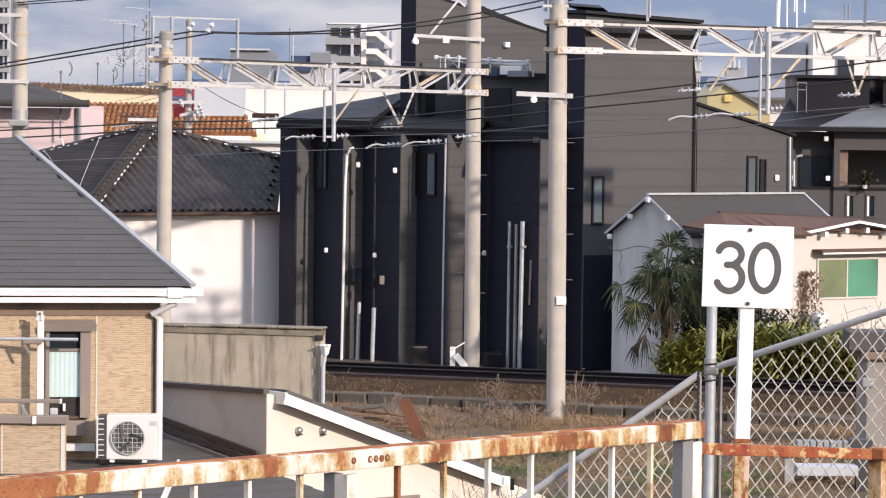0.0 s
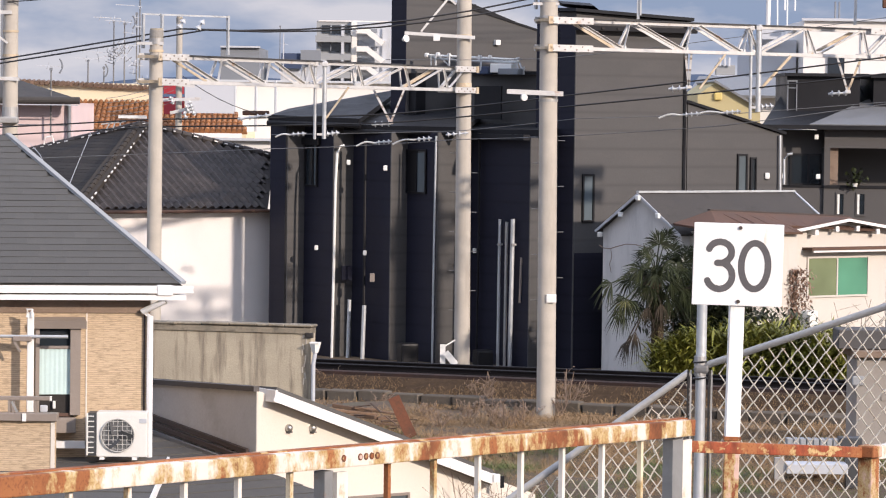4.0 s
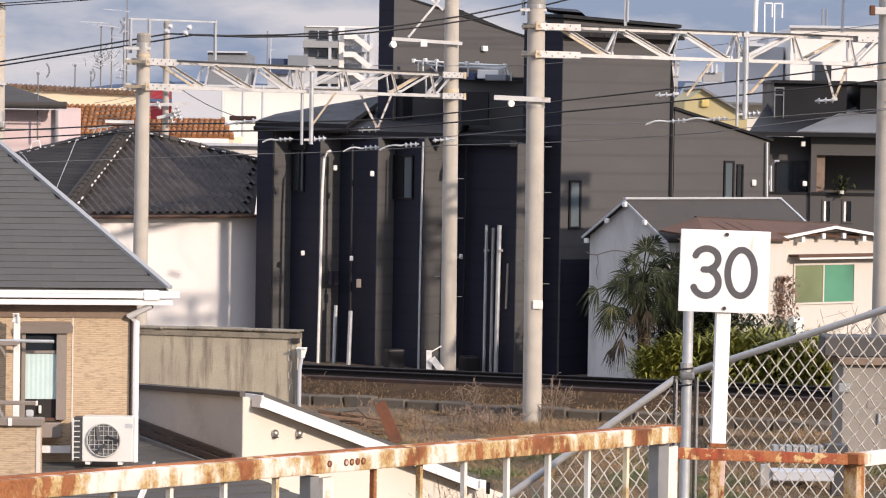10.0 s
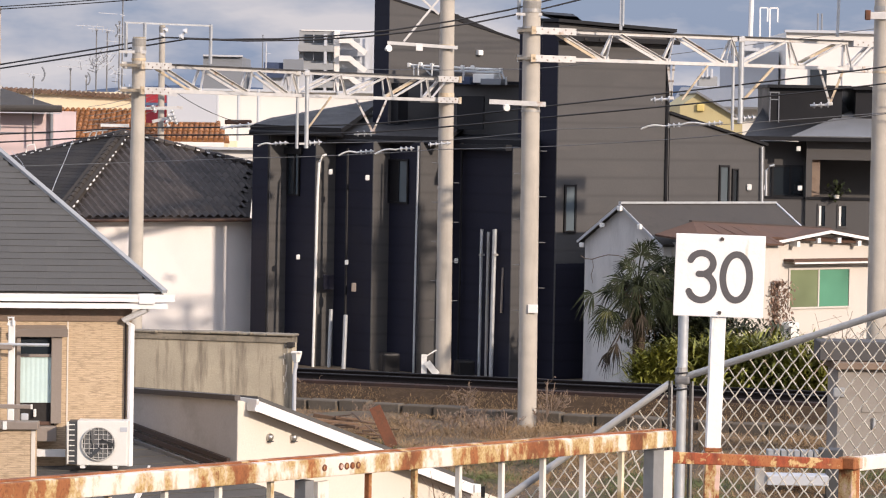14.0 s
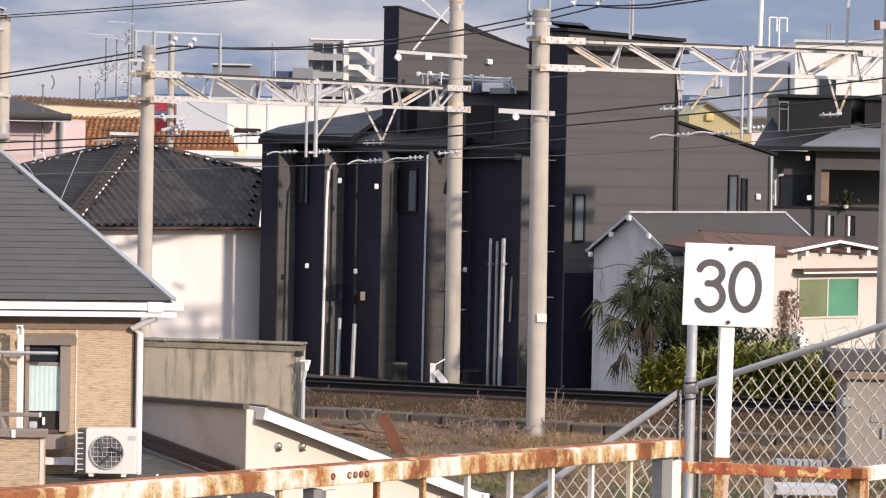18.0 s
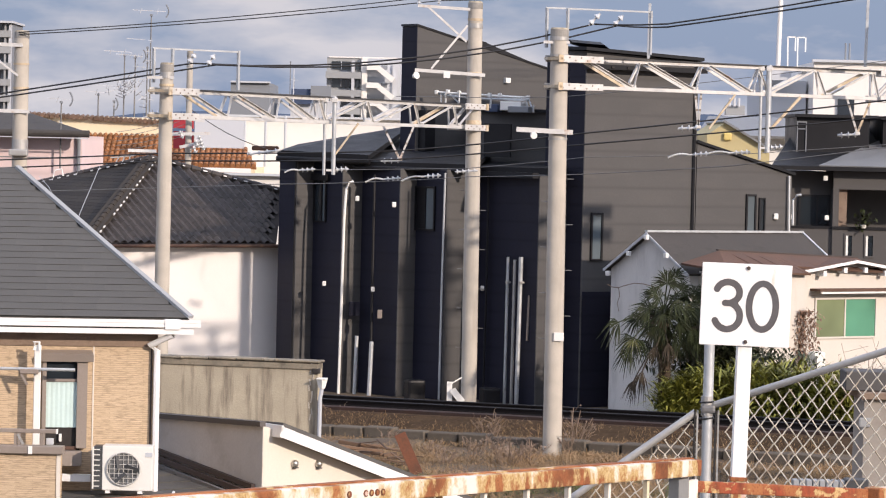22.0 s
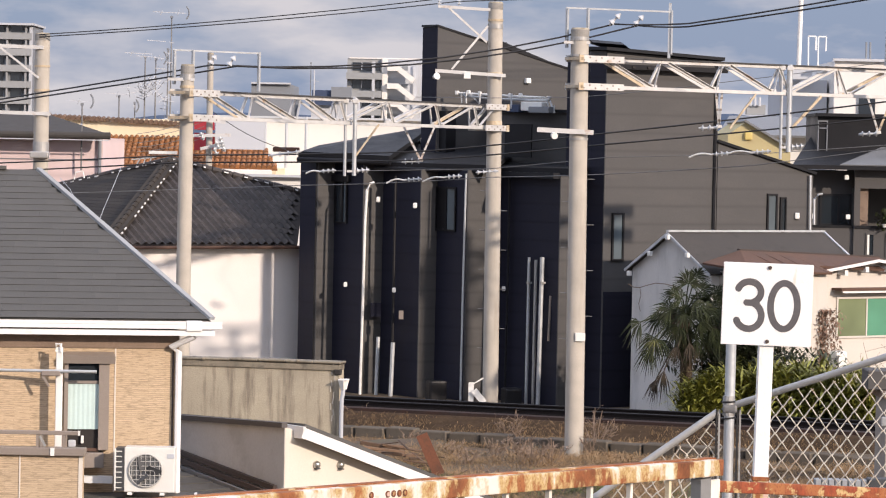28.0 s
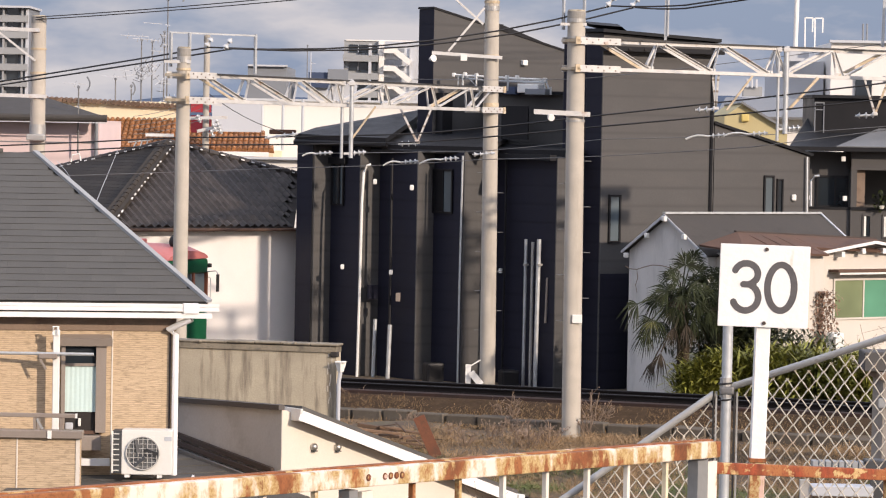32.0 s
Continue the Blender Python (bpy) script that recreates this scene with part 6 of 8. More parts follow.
    for q, hh, k in (((1.02, 49.55, -2.0), 3.2, 15), ((0.62, 49.2, -2.0), 3.1, 12), ((1.5, 49.9, -2.0), 2.9, 12)):
        twiggy("bare_bush", "bare thin-twigged bush against the outbuilding end", Vector(q), hh, k, 0.22, thick=0.007)
    r = thing("low_slate_roof", "low dark slate roof with brown edge boards in front of the outbuilding", "roof", f.base())
    for i in range(14):
        ya, yb = 3.4 - 0.46 * i, 3.4 - 0.46 * (i + 1) - 0.03
        za, zb = 1.12 + 0.115 * ya, 1.12 + 0.115 * yb
        wpart("roof_course", slab(BM(), [f(-4.5, ya, za), f(-0.02, ya, za), f(-0.02, yb, zb + 0.014), f(-4.5, yb, zb + 0.014)], 0.03), M["shingle"], r)
    for k, (z, m) in enumerate(((0.22, "brown_trim"), (0.13, "brown_trim"), (0.035, "zinc_roof"))):
        wpart("edge_board", span(BM(), f(-0.06 - 0.07 * k, 3.2, 1.10 + 0.115 * 3.2 + z), f(-0.06 - 0.07 * k, 0.15, 1.12 + z), 0.06, 0.075), M[m], r)
    for k in (0, 1):
        pipe(r, [(-3.873, 46.500, 1.069), (-3.417, 45.500, 0.830)] if k == 0 else [(-3.728, 46.500, 1.071), (-3.283, 45.500, 0.832)], 0.022, "plastic", "cable_duct", "white duct on the roof")

    p = Vector((-2.06, 58.95, 0))
    g = Frame(-7.2, 60.2, -13.7)
    w = thing("concrete_wall", "old streaked concrete wall with mossy coping and downpipe", "wall", g.base())
    wpart("wall", g.box(BM(), 0, 5.16, 0.0, 0.30, -0.5, 2.30), M["old_concrete"], w, "streaked old concrete wall")
    wpart("parapet", g.box(BM(), -0.02, 5.16, -0.03, 0.33, 2.302, 2.40), M["coping"], w)
    for i in range(10):
        x0 = -0.05 + 0.525 * i
        stone = bevel(box(BM(), g(x0 + 0.26, 0.15, 2.43 + random.uniform(-0.012, 0.012)), (0.515, 0.40 + random.uniform(-0.03, 0.02), 0.045), -13.7 + random.uniform(-0.8, 0.8)), 0.016, 1)
        wpart("coping_stone", stone, M["coping"], w, "mossy chipped coping stone")
    for x, z, s in ((2.6, 2.43, 0.05), (4.4, 2.45, 0.05)):
        wpart("loose_stone", bevel(box(BM(), g(x, -0.05, z), (s * 1.4, s, s), random.uniform(0, 60)), s * 0.3, 1), M["coping"], w)
    wpart("broken_edge", bevel(g.box(BM(), 5.06, 5.19, -0.045, 0.1, 2.22, 2.32), 0.02), M["interior"], w, "dark broken corner")
    for k in range(10):
        z, x = 1.38 + 0.105 * k, 5.04 + 0.03 * math.sin(2.1 * k) + random.uniform(-0.012, 0.012)
        wpart("chipped_edge", span(BM(), g(x, -0.004, z), g(x + random.uniform(-0.02, 0.03), -0.004, z + 0.11), 0.02, 0.012), M["concrete"], w, "pale chipped concrete edge")
    wpart("hopper", rod(BM(), g(5.27, -0.09, 1.97), g(5.27, -0.09, 2.13), 0.055, 0.10, 4), M["plastic"], w, "white plastic rain hopper")
    wpart("hopper_rim", bevel(g.box(BM(), 5.185, 5.355, -0.175, -0.005, 2.13, 2.16), 0.006, 1), M["plastic"], w)
    pipe(w, [g(5.27, -0.09, 2.0), g(5.26, -0.09, 1.88), g(5.24, -0.09, 1.80), g(5.24, -0.09, 0.5)], 0.036, "far_light", "downpipe", "pale grey downpipe")
    pipe(w, [g(5.185, -0.02, 1.75), g(5.185, -0.02, 0.5)], 0.016, "box_grey", "conduit", "thin brown conduit")


# ---- dark grey house and far town ----
def build_grey_house():
    f = Frame(9.35, 95.0, 0)
    h = thing("grey_house", "dark grey two-storey house with loggia, dormer and black roof", "house", f.base())
    wpart("wall", f.box(BM(), 0.45, 1.88, 0.02, 8, 0, 5.95), M["grey_house"], h)
    wpart("wing_wall", f.box(BM(), 1.88, 6.5, -0.6, -0.45, 0, 4.35), M["grey_house"], h)
    wpart("wing_top", f.box(BM(), 1.88, 6.5, -0.6, -0.45, 5.45, 5.98), M["grey_house"], h)
    wpart("wing_side", f.box(BM(), 1.88, 2.05, -0.6, 3.0, 4.35, 5.45), M["grey_house"], h)
    wpart("loggia_back", f.box(BM(), 1.9, 6.5, 1.4, 1.6, 0, 6.0), M["grey_house"], h)
    wpart("loggia_floor", f.box(BM(), 1.9, 6.5, -0.45, 1.4, 4.1, 4.3), M["grey_house"], h)
    wpart("loggia_rail", f.box(BM(), 1.9, 6.5, -0.64, -0.60, 4.30, 4.38), M["black_trim"], h)
    window(f, "F0.02", 0.949, 1.865, 4.351, 5.273, h, M["black_trim"], M["glass"], 0.06, 0.06, mid=(1.496,))
    wpart("balcony", f.box(BM(), 0.72, 1.95, -0.5, -0.44, 3.2, 4.30), M["grey_house"], h)
    wpart("balcony_rail", f.box(BM(), 0.68, 1.97, -0.52, -0.42, 4.30, 4.37), M["black_trim"], h)
    wpart("roof", slab(BM(), [f(0.05, -0.9, 6.10), f(7.0, -0.9, 6.06), f(7.0, 4.0, 7.3), f(1.3, 4.0, 7.3)], 0.12), M["black_roof"], h, "black metal roof")
    # paler slab laid over the black roof to stand for its sunlit part
    wpart("sunlit_roof_part", slab(BM(), [f(1.40, -1.0, 6.13), f(6.6, -1.0, 6.13), f(6.6, 1.6, 6.90), f(3.45, 1.6, 6.90)], 0.06), M["zinc_roof"], h, "pale roof slab standing for the sunlit part")
    wpart("eave", f.box(BM(), 0.0, 7.0, -1.02, -0.92, 5.98, 6.10), M["black_trim"], h)
    wpart("loggia_post", f.box(BM(), 2.06, 2.30, -0.44, -0.2, 4.30, 5.45), M["lid"], h, "pale brown loggia post")
    dm = wpart("dormer", f.box(BM(), 0.92, 3.05, 0.8, 4.0, 6.2, 7.52), M["black_trim"], h, "black clad dormer")
    wpart("dormer_roof", f.box(BM(), 0.84, 3.30, 0.62, 4.0, 7.52, 7.61), M["black_roof"], dm)
    for x0, x1, zs0, zs1 in ((0.93, 1.22, 6.38, 6.42), (0.93, 1.22, 7.36, 7.40), (0.93, 0.96, 6.42, 7.36), (1.19, 1.22, 6.42, 7.36), (0.93, 1.22, 7.16, 7.19)):
        wpart("dormer_shutter", f.box(BM(), x0, x1, 0.76, 0.8, zs0, zs1), M["far_grey"], dm, "grey shutter frame")
    dm2 = wpart("dormer", f.box(BM(), 3.45, 5.3, 0.8, 4.0, 6.2, 7.50), M["black_trim"], h, "black clad dormer")
    wpart("dormer_roof", f.box(BM(), 3.35, 5.4, 0.62, 4.0, 7.50, 7.60), M["black_roof"], dm2)
    window(f, "F-0.6", 2.228, 2.502, 3.489, 4.174, h, M["grey_house"], M["glass"], 0.05, 0.03)
    for x in (2.235, 2.81):
        wpart("curtain", f.box(BM(), x + 0.04, x + 0.10, -0.636, -0.614, 3.55, 4.12), M["plastic"], h, "white curtain edge")
    window(f, "F-0.6", 2.802, 3.108, 3.496, 4.181, h, M["grey_house"], M["glass"], 0.05, 0.03)
    pipe(h, [(10.455, 94.300, 4.032), (10.465, 94.300, 3.381)], 0.05, "plastic", "vent_pipe", "white vent pipe")
    pipe(h, [(10.043, 94.000, 4.391), (10.032, 94.000, 5.120), (10.143, 94.000, 5.251), (10.272, 94.000, 5.269)], 0.035, "zinc", "vent_pipe")
    for c in ((10.980, 94.300, 5.761), (10.012, 94.200, 4.630), (11.035, 94.200, 4.626)):
        wpart("wall_lamp", bevel(box(BM(), c, (0.12, 0.1, 0.14)), 0.02), M["plastic"], h)
    pl = thing("potted_plant", "small green potted plant on the loggia rail", "plant", Matrix.Translation((12.105, 94.300, 4.539)))
    bm = BM()
    for i in range(80):
        p = Vector((12.099, 94.250, 4.540)) + Vector((random.gauss(0, 0.12), random.gauss(0, 0.08), random.gauss(0.02, 0.09)))
        leaf(bm, p, Vector((random.uniform(-1, 1), random.uniform(-1, 1), random.uniform(-0.6, 0.8))), 0.19, 0.09)
    wpart("leaves", bm, M["palm_leaf"], pl)
    wpart("pot", rod(BM(), (12.102, 94.250, 4.345), (12.100, 94.250, 4.442), 0.07, 0.09, 12), M["plastic"], pl)


def leaf(bm, p, d, length, width, droop=0.0):
    """One folded blade with a slight bend."""
    d = d.normalized()
    side = d.cross(Vector((0, 0, 1)))
    side = side.normalized() if side.length > 0.05 else Vector((1, 0, 0))
    mid = p + d * length * 0.55 + Vector((0, 0, 0.04 * length))
    tip = p + d * length - Vector((0, 0, droop * length))
    a = bm.verts.new(p)
    b0, b1 = bm.verts.new(mid - side * width / 2), bm.verts.new(mid + side * width / 2)
    c = bm.verts.new(tip)
    bm.faces.new((a, b0, b1))
    bm.faces.new((b0, c, b1))


def block_house(name, label, category, x0, x1, y, depth, z1, wall, z0=0.0, deg=0.0):
    """A far building body on its own frame."""
    f = Frame(x0, y, deg)
    h = thing(name, label, category, f.base())
    wpart("wall", f.box(BM(), 0, (x1 - x0) / max(0.2, math.cos(radians(deg))), 0, depth, z0, z1), M[wall], h)
    return f, h


def push_back(t, k):
    """Set a far building k times as far off, at its true size."""
    t.matrix_basis = Matrix.Translation((0, 0, EYE_Z)) @ Matrix.Scale(k, 4) @ Matrix.Translation((0, 0, -EYE_Z)) @ t.matrix_basis


def antenna(x, y, z0, z1, bars, label="thin pale roof television antenna on a mast"):
    """bars: drop below the top, ends to the left and right of the mast, rods on the boom, and whether a curved reflector closes it."""
    t = thing("roof_antenna", label, "antenna", pose(x, y, z0), "roof antennas")
    wpart("mast", rod(BM(), (x, y, z0), (x, y, z1), 0.030, 0.022, 8), M["grey_wire"], t)
    wpart("mast_clamp", box(BM(), (x, y - 0.02, z1 - 0.05), (0.10, 0.08, 0.08)), M["far_grey"], t)
    for dz, a, b, n, dish in bars:
        z = z1 - dz
        boom = wpart("boom", span(BM(), (x + a, y - 0.05, z + 0.02), (x + b, y - 0.05, z - 0.02), 0.020, 0.026), M["far_light"], t, "pale aluminium boom")
        for i in range(n):
            s = a + (b - a) * (i + 0.5) / n
            wpart("element", rod(BM(), (x + s, y - 0.30, z - 0.10), (x + s, y + 0.30, z + 0.10), 0.014, seg=5), M["galv"], boom)
        if dish:
            ring = [(x + b + 0.10 - 0.10 * (k / 4) ** 2, y - 0.05, z + 0.24 * k / 4) for k in range(-4, 5)]
            wpart("reflector", tube(BM(), ring, 0.032, 6), M["far_grey"], boom, "dark curved reflector")


# crossed aerials: middle, direction across and up, length, rods
AERIALS = ((-11.84, 8.50, 1.0, 0.55, 0.75, 6), (-11.98, 8.21, 0.3, 1.0, 0.55, 5), (-11.53, 8.64, 1.0, -0.6, 0.65, 5), (-12.26, 8.24, 1.0, 0.25, 0.7, 3),
           (-11.42, 8.22, 0.7, -0.8, 0.8, 4), (-11.16, 7.85, 0.1, 1.0, 0.6, 4), (-11.02, 7.06, 1.0, 0.1, 0.6, 4), (-10.90, 7.35, 1.0, 0.3, 0.7, 4), (-11.75, 8.35, 0.6, -0.8, 0.5, 4))


def build_town():
    # pink house
    f, h = block_house("pink_house", "pink rendered house with dark flat eaves", "house", -17.0, -12.16, 110, 7, 6.5, "pink")
    wpart("roof", slab(BM(), [(-17.6, 109.2, 6.62), (-11.85, 109.2, 6.62), (-14.6, 113, 7.35), (-17.6, 113, 7.35)], 0.14), M["sheet_grey"], h, "dark low roof")
    wpart("eave", rod(BM(), (-17.6, 109.15, 6.57), (-11.82, 109.15, 6.57), 0.12, seg=12), M["sheet_grey"], h, "rounded grey eave")
    wpart("eave_line", box(BM(), (-14.7, 109.05, 6.42), (5.7, 0.05, 0.03)), M["far_light"], h)
    wpart("corner_pipe", rod(BM(), (-12.25, 109.9, 0), (-12.25, 109.9, 6.5), 0.06, seg=8), M["far_grey"], h)
    wpart("wall_joint", box(BM(), (-14, 109.98, 5.75), (3.6, 0.02, 0.03)), M["far_grey"], h)
    # yellow house with orange tiles
    f, h = block_house("yellow_house", "pale yellow house with orange clay tile roofs", "house", -15.6, -6.9, 120, 8, 5.5, "yellow")
    wpart("parapet", box(BM(), (-12.9, 121.4, 6.7), (5.4, 0.4, 1.1)), M["yellow"], h)
    tiles = BM()
    for (x0, x1, ya, za, yb, zb, cut) in ((-13.2, -6.8, 119.0, 5.55, 121.2, 6.62, 0.75),):
        n = int((x1 - x0) / 0.19)
        for i in range(n):
            x = x0 + (i + 0.5) * (x1 - x0) / n
            for j in range(8):
                k0, k1 = j / 8, (j + 1) / 8
                if x > x1 - cut * 1.2 * k0:
                    continue
                rod(tiles, (x, ya + (yb - ya) * k0, za + (zb - za) * k0 + 0.02), (x, ya + (yb - ya) * k1, za + (zb - za) * k1 - 0.012), 0.086, 0.070, 7)
    tl = wpart("clay_tiles", tiles, M["orange_tile"], h, "orange half-round clay tiles")
    tl["kind"] = "stuff"
    wpart("roof_deck", slab(BM(), [(-13.2, 119.0, 5.52), (-6.8, 119.0, 5.52), (-7.6, 121.2, 6.58), (-13.2, 121.2, 6.58)], 0.08), M["orange_tile"], h)
    ridge = BM()
    for i in range(33):
        x, z = -15.75 + 0.18 * i, 7.30 - 0.006 * i
        rod(ridge, (x, 120.95, z - 0.02), (x, 121.5, z + 0.03), 0.085 + random.uniform(-0.012, 0.012), 0.080, 10)
    rt = wpart("ridge_tiles", ridge, M["brown_clay"], h, "weathered brown half-round ridge tiles")
    rt["kind"] = "stuff"
    wpart("eave_board", box(BM(), (-8.3, 119.05, 5.40), (2.6, 0.1, 0.16)), M["white_trim"], h)
    # long white factory
    f, h = block_house("white_factory", "long white low building with pipes and blank walls", "building", -9.6, 4.0, 126, 12, 7.42, "far_white")
    wpart("roof_edge", box(BM(), (-2.8, 125.9, 7.45), (13.8, 0.3, 0.08)), M["far_light"], h)
    wpart("sign_board", box(BM(), (-8.041, 117.000, 6.752), (1.75, 0.2, 1.10)), M["far_light"], h, "blank grey sign board")
    wpart("red_panel", box(BM(), (-9.393, 118.000, 7.147), (0.72, 0.2, 0.55)), M["red"], h, "crimson panel")
    wpart("red_panel", box(BM(), (-9.388, 118.000, 6.456), (0.72, 0.2, 0.62)), M["red"], h, "crimson panel")
    for q in ((-7.561, 124.000, 6.854), (-6.772, 124.000, 6.927), (-6.025, 124.000, 6.978)):
        wpart("wall_pipe", rod(BM(), v3(q) + Vector((0, 0, -1.4)), v3(q) + Vector((0, 0, 0.5)), 0.06, seg=6), M["far_light"], h)
    wpart("red_vent", bevel(box(BM(), (-6.711, 123.000, 6.223), (1.0, 0.4, 0.18)), 0.05), M["guard"], h)
    f, h = block_house("white_annex", "plain white annex behind the tiled roof", "building", -7.0, -4.0, 106, 5, 5.35, "far_white")
    wpart("roof_edge", box(BM(), (-5.5, 105.9, 5.38), (3.2, 0.3, 0.08)), M["far_light"], h)
    # grey and navy blocks
    f, h = block_house("grey_block", "plain slate-grey far office block", "building", -12.45, -10.2, 190, 10, 9.98, "far_grey")
    wpart("roof_edge", box(BM(), (-11.3, 189.9, 10.0), (2.3, 0.3, 0.1)), M["far_light"], h)
    f, h = block_house("blue_block", "far low block with navy panels and grey roof plant", "building", -9.2, -6.6, 195, 10, 9.4, "far_light")
    wpart("navy_panel", box(BM(), (-8.5, 194.8, 9.3), (1.3, 0.3, 0.9)), M["far_navy"], h, "navy cladding")
    wpart("plant_room", box(BM(), (-7.4, 194.6, 9.6), (1.2, 0.4, 0.7)), M["far_grey"], h)
    wpart("mast", rod(BM(), (-9.0, 194, 8), (-9.0, 194, 10.9), 0.04, seg=6), M["far_light"], h)
    # apartment tower with outside stair
    t = thing("apartment_tower", "far grey and white apartment tower with outside stairs", "apartment building", pose(-6.6, 260, 0))
    wpart("wall", box(BM(), (-8.1, 265, 6.75), (2.7, 10, 13.5)), M["far_mid"], t)
    wpart("stair_wall", box(BM(), (-5.2, 265, 6.65), (3.1, 8, 13.3)), M["far_light"], t)
    wpart("stair_post", box(BM(), (-6.45, 259.8, 6.75), (0.42, 0.4, 13.5)), M["far_white"], t)
    wpart("stair_post", box(BM(), (-4.02, 259.8, 6.5), (0.30, 0.4, 13.0)), M["far_light"], t)
    for i in range(6):
        z = 12.85 - 1.42 * i
        wpart("balcony", box(BM(), (-8.1, 259.5, z - 0.78), (2.8, 1.0, 0.52)), M["far_mid"], t)
        win = wpart("window", box(BM(), (-8.3, 259.95, z), (1.45, 0.1, 0.62)), M["glass"], t)
        wpart("pane", box(BM(), (-7.0, 259.93, z), (0.34, 0.1, 0.62)), M["glass"], win)
        wpart("mullion", box(BM(), (-8.3, 259.86, z), (0.06, 0.1, 0.62)), M["far_light"], win)
        wpart("divider", box(BM(), (-7.35, 259.4, z - 0.1), (0.22, 0.9, 0.95)), M["far_light"], t)
        wpart("stair_gap", box(BM(), (-5.25, 259.95, z - 0.35), (2.0, 0.1, 0.95)), M["far_light"], t)
        # flat grey patch drawn for the shade beside each flight
        wpart("stair_shadow_gap", box(BM(), (-4.9, 259.93, z - 0.1), (0.5, 0.1, 0.34)), M["far_grey"], t)
        wpart("stair_flight", span(BM(), (-5.45, 259.4, z - 0.12), (-4.15, 259.4, z - 1.10), 0.5, 0.42), M["far_white"], t, "white stair flight")
        wpart("landing", box(BM(), (-5.8, 259.4, z - 0.12), (0.95, 0.6, 0.42)), M["far_white"], t)
    wpart("roof_rail", box(BM(), (-6.5, 260, 13.5), (5.6, 0.2, 0.1)), M["far_white"], t)
    push_back(t, 1.85)
    # slab block at the edge of the town
    t = thing("apartment_slab", "tall far apartment slab with pale balcony bands", "apartment building", pose(-86, 560, 0))
    wpart("wall", box(BM(), (-87.2, 567, 13.0), (26, 14, 26.6)), M["far_grey"], t)
    for i in range(8):
        z = 24.4 - 2.75 * i
        wpart("balcony", box(BM(), (-87.2, 559.4, z), (26, 1.4, 1.15)), M["far_mid"], t)
        for k in range(8):
            wpart("divider", box(BM(), (-75.2 - 3.2 * k, 559.5, z + 1.3), (0.3, 1.2, 1.5)), M["far_mid"], t)
            wpart("window", box(BM(), (-76.9 - 3.2 * k, 559.97, z + 1.35), (1.9, 0.1, 1.4)), M["glass"], t)
    wpart("roof_slab", box(BM(), (-87.2, 566, 26.4), (26.8, 16, 0.35)), M["far_light"], t)
    wpart("corner_column", box(BM(), (-74.35, 559.2, 13), (0.5, 0.5, 26)), M["far_light"], t)
    # right-hand white blocks
    f, h = block_house("white_block", "large plain white block with a dark window", "building", 16.8, 26, 150, 14, 10.75, "far_white")
    wpart("window", box(BM(), (18.3, 149.95, 8.55), (0.75, 0.15, 1.3)), M["glass"], h)
    wpart("wall_joint", box(BM(), (19.4, 149.98, 8), (0.03, 0.05, 5)), M["far_light"], h)
    wpart("roof_edge", box(BM(), (21.4, 149.9, 10.8), (9.4, 0.3, 0.12)), M["far_light"], h)
    f, h = block_house("pale_block", "pale grey-white block with roof tank frame", "building", 14.9, 16.7, 152, 10, 9.9, "far_light")
    wpart("roof_unit", box(BM(), (15.4, 151.5, 10.2), (1.0, 0.8, 0.6)), M["far_light"], h)
    f, h = block_house("pale_house", "low white house with pale sheet roof", "house", 10.2, 15.0, 135, 8, 7.2, "far_white")
    wpart("roof", slab(BM(), [(10.3, 134, 7.2), (15.2, 134, 7.2), (15.2, 137, 8.0), (11.0, 137, 8.0)], 0.1), M["zinc_roof"], h, "pale sheet roof")
    y = thing("ochre_house", "ochre gable wall with pale roof edge", "house", pose(9.7, 120, 0))
    bm = BM()
    gp = [(9.6, 0), (11.9, 0), (11.9, 6.6), (10.25, 7.55), (9.6, 7.1)]
    a, b = [bm.verts.new((px, 120, pz)) for px, pz in gp], [bm.verts.new((px, 128, pz)) for px, pz in gp]
    bm.faces.new(a)
    bm.faces.new(b)
    for i in range(5):
        bm.faces.new((a[i], a[(i + 1) % 5], b[(i + 1) % 5], b[i]))
    wpart("wall", bm, M["ochre"], y)
    wpart("roof", slab(BM(), [(10.2, 119.8, 7.66), (12.0, 119.8, 6.62), (12.0, 128, 6.62), (10.2, 128, 7.66)], 0.08), M["zinc_roof"], y, "pale sheet roof")
    wpart("vent", bevel(box(BM(), (10.35, 119.95, 7.05), (0.28, 0.15, 0.28)), 0.05), M["yellow_box"], y)
    wpart("chimney_base", box(BM(), (10.85, 123.0, 8.06), (0.70, 0.6, 0.36)), M["far_mid"], y)
    for i in range(3):
        wpart("roof_vent", rod(BM(), (10.62 + 0.17 * i, 122.6, 8.20), (10.62 + 0.17 * i, 122.6, 8.52), 0.055, seg=8), M["far_light"], y)
    # tank frame and masts on the right
    m = thing("roof_frame", "white pipe frame on a far roof", "pipe frame", pose(15.9, 150, 10))
    for a, b in (((15.920, 153.0, 9.9), (15.891, 153.0, 11.96)), ((15.891, 153.0, 11.96), (16.249, 153.0, 11.96)), ((16.246, 153.0, 11.31), (16.249, 153.0, 11.96)), ((16.370, 153.0, 9.9), (16.352, 153.0, 11.95)), ((16.352, 153.0, 11.95), (16.721, 153.0, 11.955)), ((16.718, 153.0, 11.29), (16.721, 153.0, 11.955))):
        wpart("pipe", span(BM(), a, b, 0.06), M["plastic"], m)
